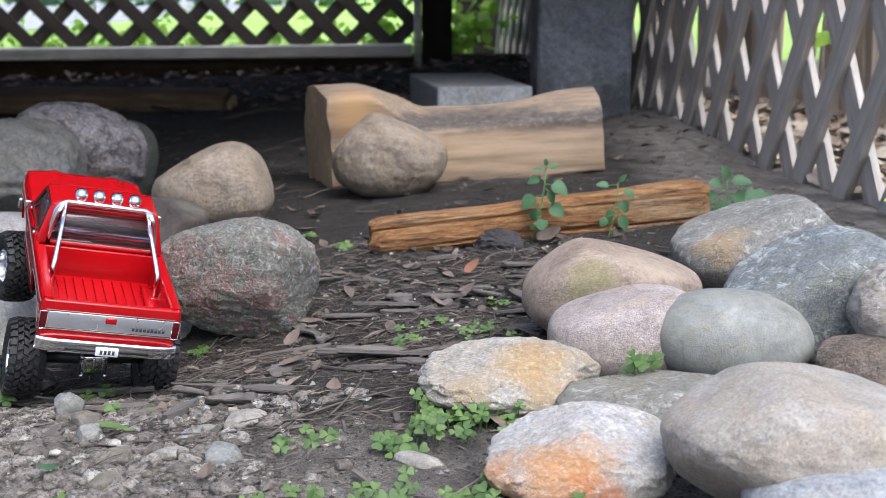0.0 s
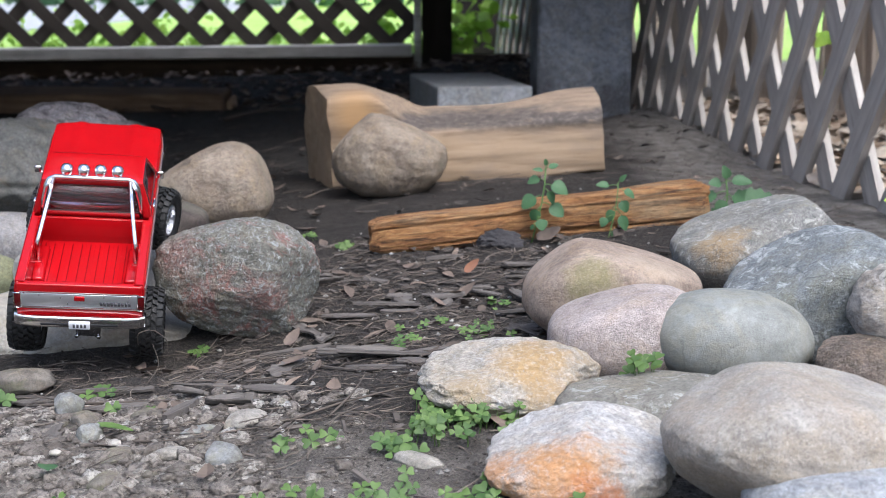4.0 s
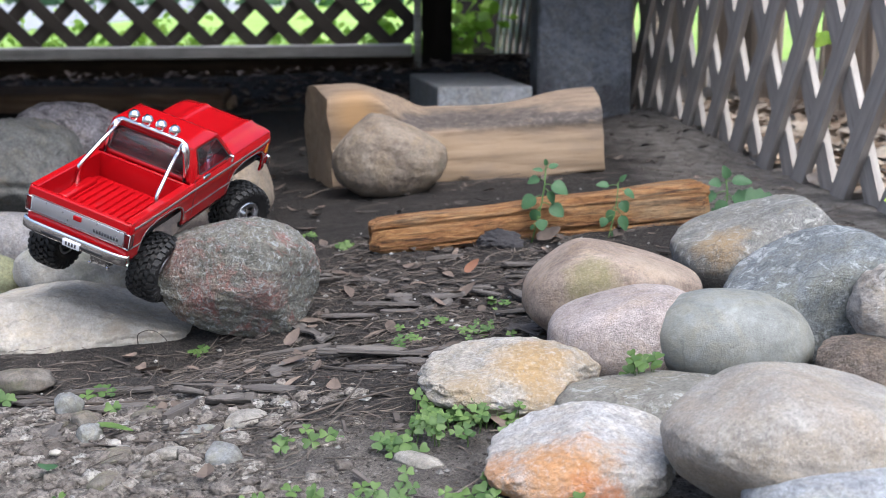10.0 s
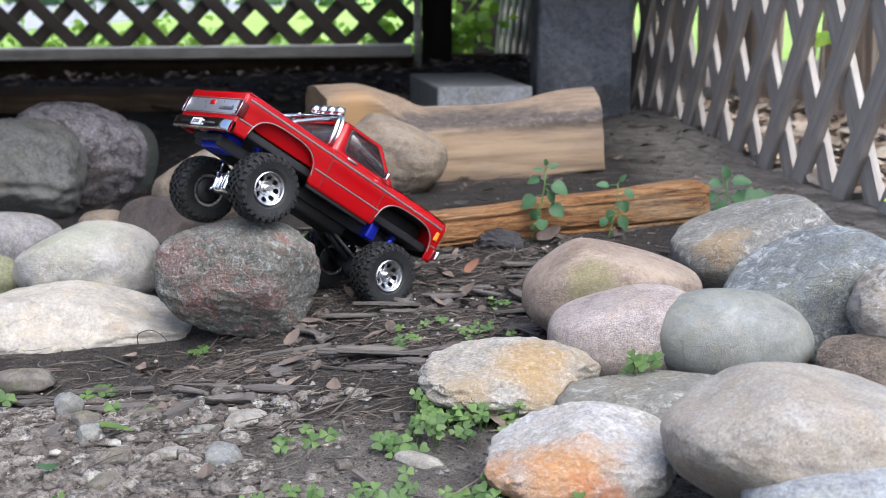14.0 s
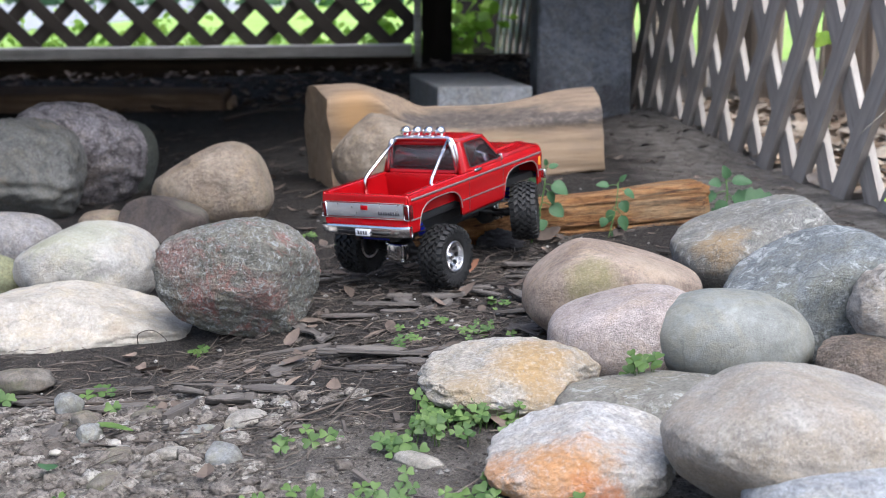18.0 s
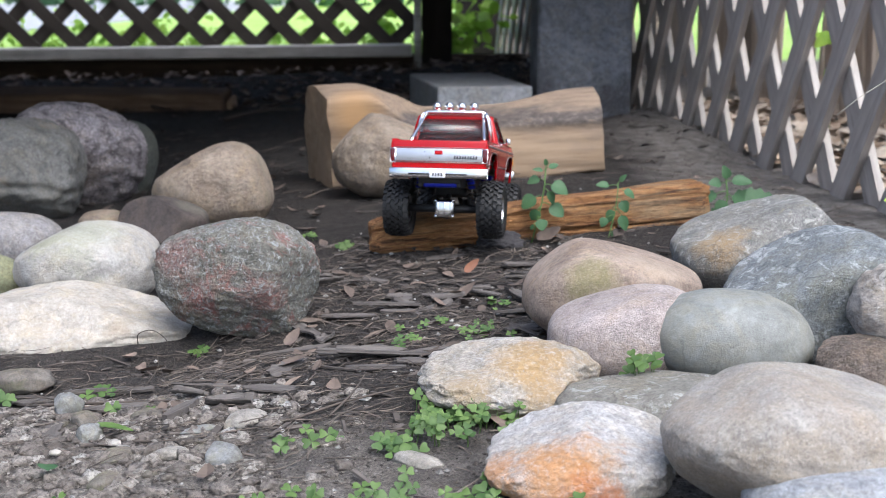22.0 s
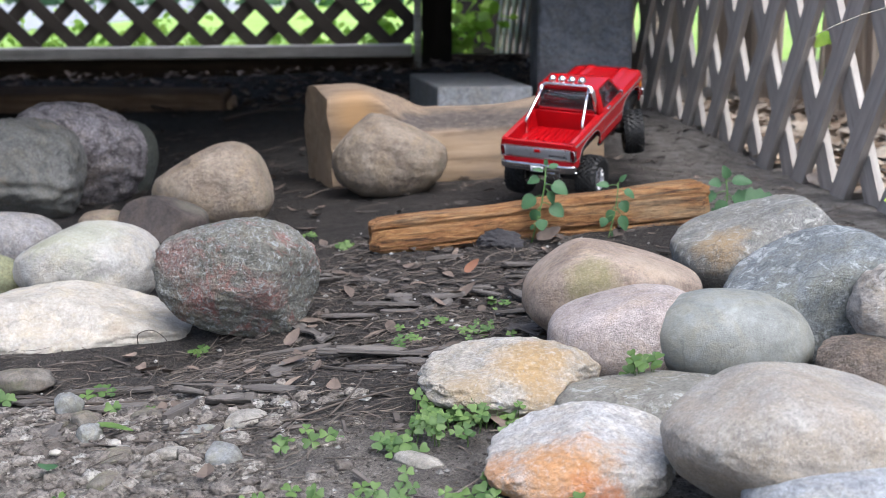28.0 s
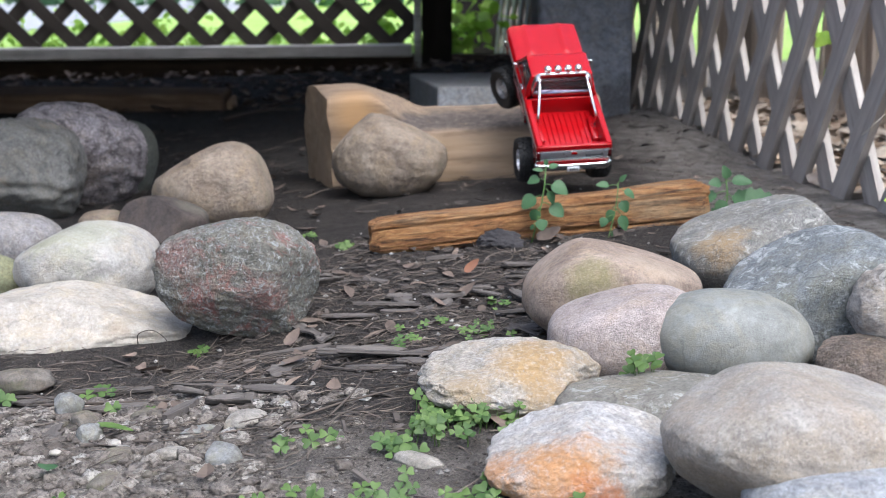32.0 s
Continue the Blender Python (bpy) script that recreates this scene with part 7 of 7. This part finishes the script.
# ---- movement ----
def motions():
    """The truck's drive, and its wheels and axles on it."""
    rows = [  # seconds, x, y, z, then degrees of roll, pitch and heading
        (0, -0.2989, 1.0414, -0.0074, 11.0, -13.3, 109.3),
        (0.5, -0.3105, 1.0729, 0.0020, 16.5, -15.4, 110.2),
        (1, -0.3199, 1.1127, 0.0086, 4.9, -22.4, 108.1),
        (1.5, -0.3203, 1.1531, 0.0177, -7.2, -28.0, 105.3),
        (2, -0.3202, 1.1540, 0.0170, -7.8, -25.5, 104.2),
        (2.5, -0.3155, 1.1477, 0.0167, -8.2, -25.3, 102.9),
        (3, -0.3130, 1.1424, 0.0119, -6.4, -27.6, 98.3),
        (3.5, -0.3081, 1.1389, 0.0118, -0.4, -27.3, 97.3),
        (5.5, -0.2975, 1.1905, 0.0368, 11.9, -16.3, 97.5),
        (6, -0.2829, 1.1845, 0.0471, -7.1, -4.4, 93.1),
        (6.5, -0.2809, 1.1989, 0.0544, -11.2, -3.4, 88.9),
        (7, -0.2819, 1.2028, 0.0536, -11.0, -3.3, 88.2),
        (7.5, -0.2819, 1.1949, 0.0430, -11.1, -4.4, 87.2),
        (8, -0.2842, 1.1991, 0.0385, -2.2, -7.6, 85.8),
        (8.5, -0.2789, 1.1950, 0.0360, 0.4, -7.3, 83.6),
        (9, -0.2782, 1.1974, 0.0379, 7.4, -8.5, 79.9),
        (9.5, -0.2759, 1.2005, 0.0394, 12.7, -11.3, 75.6),
        (10, -0.2719, 1.2023, 0.0393, 18.3, -11.6, 69.5),
        (10.5, -0.2624, 1.1948, 0.0429, 20.8, -4.8, 65.6),
        (11, -0.2524, 1.1860, 0.0428, 22.4, 4.3, 62.0),
        (11.5, -0.2466, 1.1779, 0.0448, 22.8, 11.0, 59.7),
        (12, -0.2197, 1.1583, 0.0354, 8.6, 31.8, 48.5),
        (12.5, -0.2111, 1.1541, 0.0369, 4.5, 33.5, 47.8),
        (13, -0.1863, 1.1564, 0.0376, -2.7, 32.7, 40.2),
        (13.5, -0.1703, 1.1614, 0.0406, -1.0, 35.8, 38.4),
        (14, -0.1489, 1.1693, 0.0384, -2.1, 33.5, 36.8),
        (14.5, -0.1239, 1.1741, 0.0345, -5.8, 28.8, 35.7),
        (16.5, -0.0359, 1.2582, -0.0055, -3.5, 0.6, 49.0),
        (17, -0.0187, 1.2718, -0.0017, -3.9, 0.3, 52.2),
        (17.5, -0.0046, 1.2804, 0.0027, -5.3, -2.3, 53.9),
        (18, 0.0063, 1.3013, 0.0054, -2.8, -4.7, 57.0),
        (18.5, 0.0075, 1.3200, 0.0052, 5.7, -7.4, 59.2),
        (19, 0.0111, 1.3553, 0.0101, 7.7, -12.2, 61.7),
        (19.5, 0.0149, 1.3532, 0.0159, 4.9, -14.7, 62.0),
        (20, 0.0200, 1.3643, 0.0226, -1.7, -15.6, 65.9),
        (20.5, 0.0257, 1.4026, 0.0212, -4.1, -15.4, 72.4),
        (21, 0.0258, 1.4065, 0.0096, -11.5, 4.2, 73.3),
        (21.5, 0.0190, 1.4099, 0.0095, -8.4, 6.6, 75.9),
        (22, 0.0133, 1.4176, 0.0120, 0.2, 8.9, 80.9),
        (22.5, 0.0132, 1.4255, 0.0183, 1.0, 13.0, 81.7),
        (23, 0.0191, 1.4549, 0.0245, -1.9, 19.0, 80.7),
        (23.5, 0.0337, 1.5076, 0.0108, -7.1, 9.6, 80.8),
        (24, 0.0576, 1.5413, 0.0033, -4.7, 1.6, 74.4),
        (24.5, 0.0821, 1.5593, 0.0067, -7.0, -1.2, 67.9),
        (25, 0.1052, 1.5785, 0.0097, -8.7, -1.1, 65.7),
        (25.5, 0.1220, 1.6162, 0.0109, -7.2, -0.8, 65.7),
        (27.5, 0.1801, 1.7216, 0.0342, -4.1, -12.5, 60.4),
        (28, 0.1817, 1.7503, 0.0392, 2.9, -17.7, 62.0),
        (28.5, 0.1833, 1.7457, 0.0433, 2.9, -19.7, 63.4),
        (29, 0.1835, 1.7562, 0.0484, 6.3, -20.5, 66.4),
        (29.5, 0.1890, 1.7870, 0.0597, 3.5, -27.7, 69.1),
        (30, 0.1807, 1.8503, 0.0631, -0.1, -33.0, 78.9),
        (30.5, 0.1705, 1.8240, 0.0622, -3.6, -30.8, 85.3),
        (31, 0.1702, 1.8298, 0.0667, -6.0, -33.6, 87.7),
        (31.5, 0.1577, 1.8144, 0.0736, -4.9, -35.1, 93.3),
        (32, 0.1464, 1.8312, 0.0770, -3.0, -35.2, 99.0),
    ]
    walk(truck, [(r[0], pose(*r[1:])) for r in rows])
    # suspension travel in millimetres: rear left, rear right, front left, front right; then degrees of steering
    travel = [
        (0.0, -6, 2, 0, 0, 10), (1.0, -1, -2, 0, 0, -5), (2.0, -2, -7, 0, 0, -20), (3.5, -2, -7, 0, 0, -20), (5.5, 0, 0, 0, 0, 0),
        (6.0, 0, 0, 0, 8, -14), (7.0, 0, 0, 0, 6, 10), (8.0, 3, -8, 0, 5, 12), (9.0, -3, -4, 0, 0, -25), (10.0, -1, 6, 0, 0, -20),
        (11.0, 0, 15, 0, 0, -15), (12.0, -10, 10, 0, 0, -8), (13.0, -7, 12, 0, 0, -4), (14.0, -5, 6, 0, -3, 0), (14.5, -4, 5, 0, -2, 0),
        (16.5, 0, 0, 0, 4, 25), (17.0, 0, 0, 0, 8, 26), (18.0, 8, 0, 0, 10, 26), (19.0, 0, 8, 0, 0, 26), (20.0, 0, 4, 0, 5, 22), (20.5, 0, 0, 0, 0, 20),
        (22.0, 0, 0, 0, 0, 0), (24.0, 0, 0, 0, 0, -20), (25.5, 0, 0, 0, 0, -25), (27.5, 0, 0, 0, 0, 26), (28.5, 0, 0, 0, 0, 28), (30.0, 0, 0, 0, 0, 15), (32.0, 0, 0, 0, 0, 22)]

    def between(table, t, k):
        for a, b in zip(table, table[1:]):
            if t <= b[0]:
                f = (t - a[0]) / (b[0] - a[0])
                return a[k] + (b[k] - a[k]) * f
        return table[-1][k]

    step = 0.125
    n = int(32 / step)
    turn = {k: 0.0 for k in wheels}
    keys = {k: [] for k in wheels}
    ax_keys = {"rear": [], "front": []}
    last = {}
    for i in range(n + 1):
        t = i * step
        m = pose(*[between(rows, t, k) for k in range(1, 7)])
        steer = between(travel, t, 5)
        lift = {}
        for j, key in enumerate((("rear", 1), ("rear", -1), ("front", 1), ("front", -1))):
            x = (REAR_X if key[0] == "rear" else FRONT_X) * MM
            lift[key] = between(travel, t, 1 + j) * MM
            p = m @ Vector((x, key[1] * HUB_Y * MM, HUB_Z * MM + lift[key]))
            if key in last:
                ahead = m.to_3x3() @ Vector((1, 0, 0))
                turn[key] += (p - last[key]).dot(ahead) / (TYRE_R * MM)
            last[key] = p
            st = radians(steer) if key[0] == "front" else 0.0
            a = math.atan2(lift[(key[0], 1)] - lift.get((key[0], -1), 0.0), 2 * HUB_Y * MM) if key[1] < 0 else 0.0
            r = Matrix.Rotation(st, 4, "Z") @ Matrix.Rotation(turn[key], 4, "Y")
            keys[key].append((t, Matrix.Translation((x, key[1] * HUB_Y * MM, HUB_Z * MM + lift[key])) @ r))
        for name, x in (("rear", REAR_X), ("front", FRONT_X)):
            lo, hi = lift[(name, -1)], lift[(name, 1)]
            tilt = math.atan2(hi - lo, 2 * HUB_Y * MM)
            ax_keys[name].append((t, Matrix.Translation((x * MM, 0, HUB_Z * MM + (lo + hi) / 2)) @ Matrix.Rotation(tilt, 4, "X")))
    for key, w in wheels.items():
        walk(w, keys[key])
    walk(rear_axle, ax_keys["rear"])
    walk(front_axle, ax_keys["front"])
    nod = [   # seconds, tip's x and z, lift of the stalk in degrees
        (0, 0.3486, 0.1579, 4), (1, 0.3521, 0.1597, 4), (2, 0.3544, 0.1611, 4), (4, 0.3484, 0.1607, 4), (6, 0.3414, 0.1611, 4), (7, 0.3649, 0.1542, 5),
        (8, 0.3813, 0.1514, 6), (10, 0.3813, 0.1514, 6), (11, 0.3337, 0.1759, 1), (12, 0.3013, 0.1965, -2), (13, 0.3482, 0.1644, 2), (14, 0.379, 0.1514, 6),
        (15.5, 0.3577, 0.1597, 4), (17, 0.3434, 0.1667, 3), (19, 0.3394, 0.1644, 4), (21, 0.3443, 0.1597, 3), (22, 0.3196, 0.1805, 0), (23, 0.288, 0.207, -3),
        (24, 0.2902, 0.2169, -4), (25, 0.2865, 0.2264, -4), (26.5, 0.2915, 0.235, -8), (28, 0.293, 0.2417, -11), (29, 0.2861, 0.2156, -9), (30, 0.3122, 0.1896, -2),
        (31, 0.3359, 0.1685, 4), (32, 0.3413, 0.1644, 4)]
    walk(grass_stalk, [(t, pose(x, 1.08, z, 0, -a, 0)) for t, x, z, a in nod])


motions()
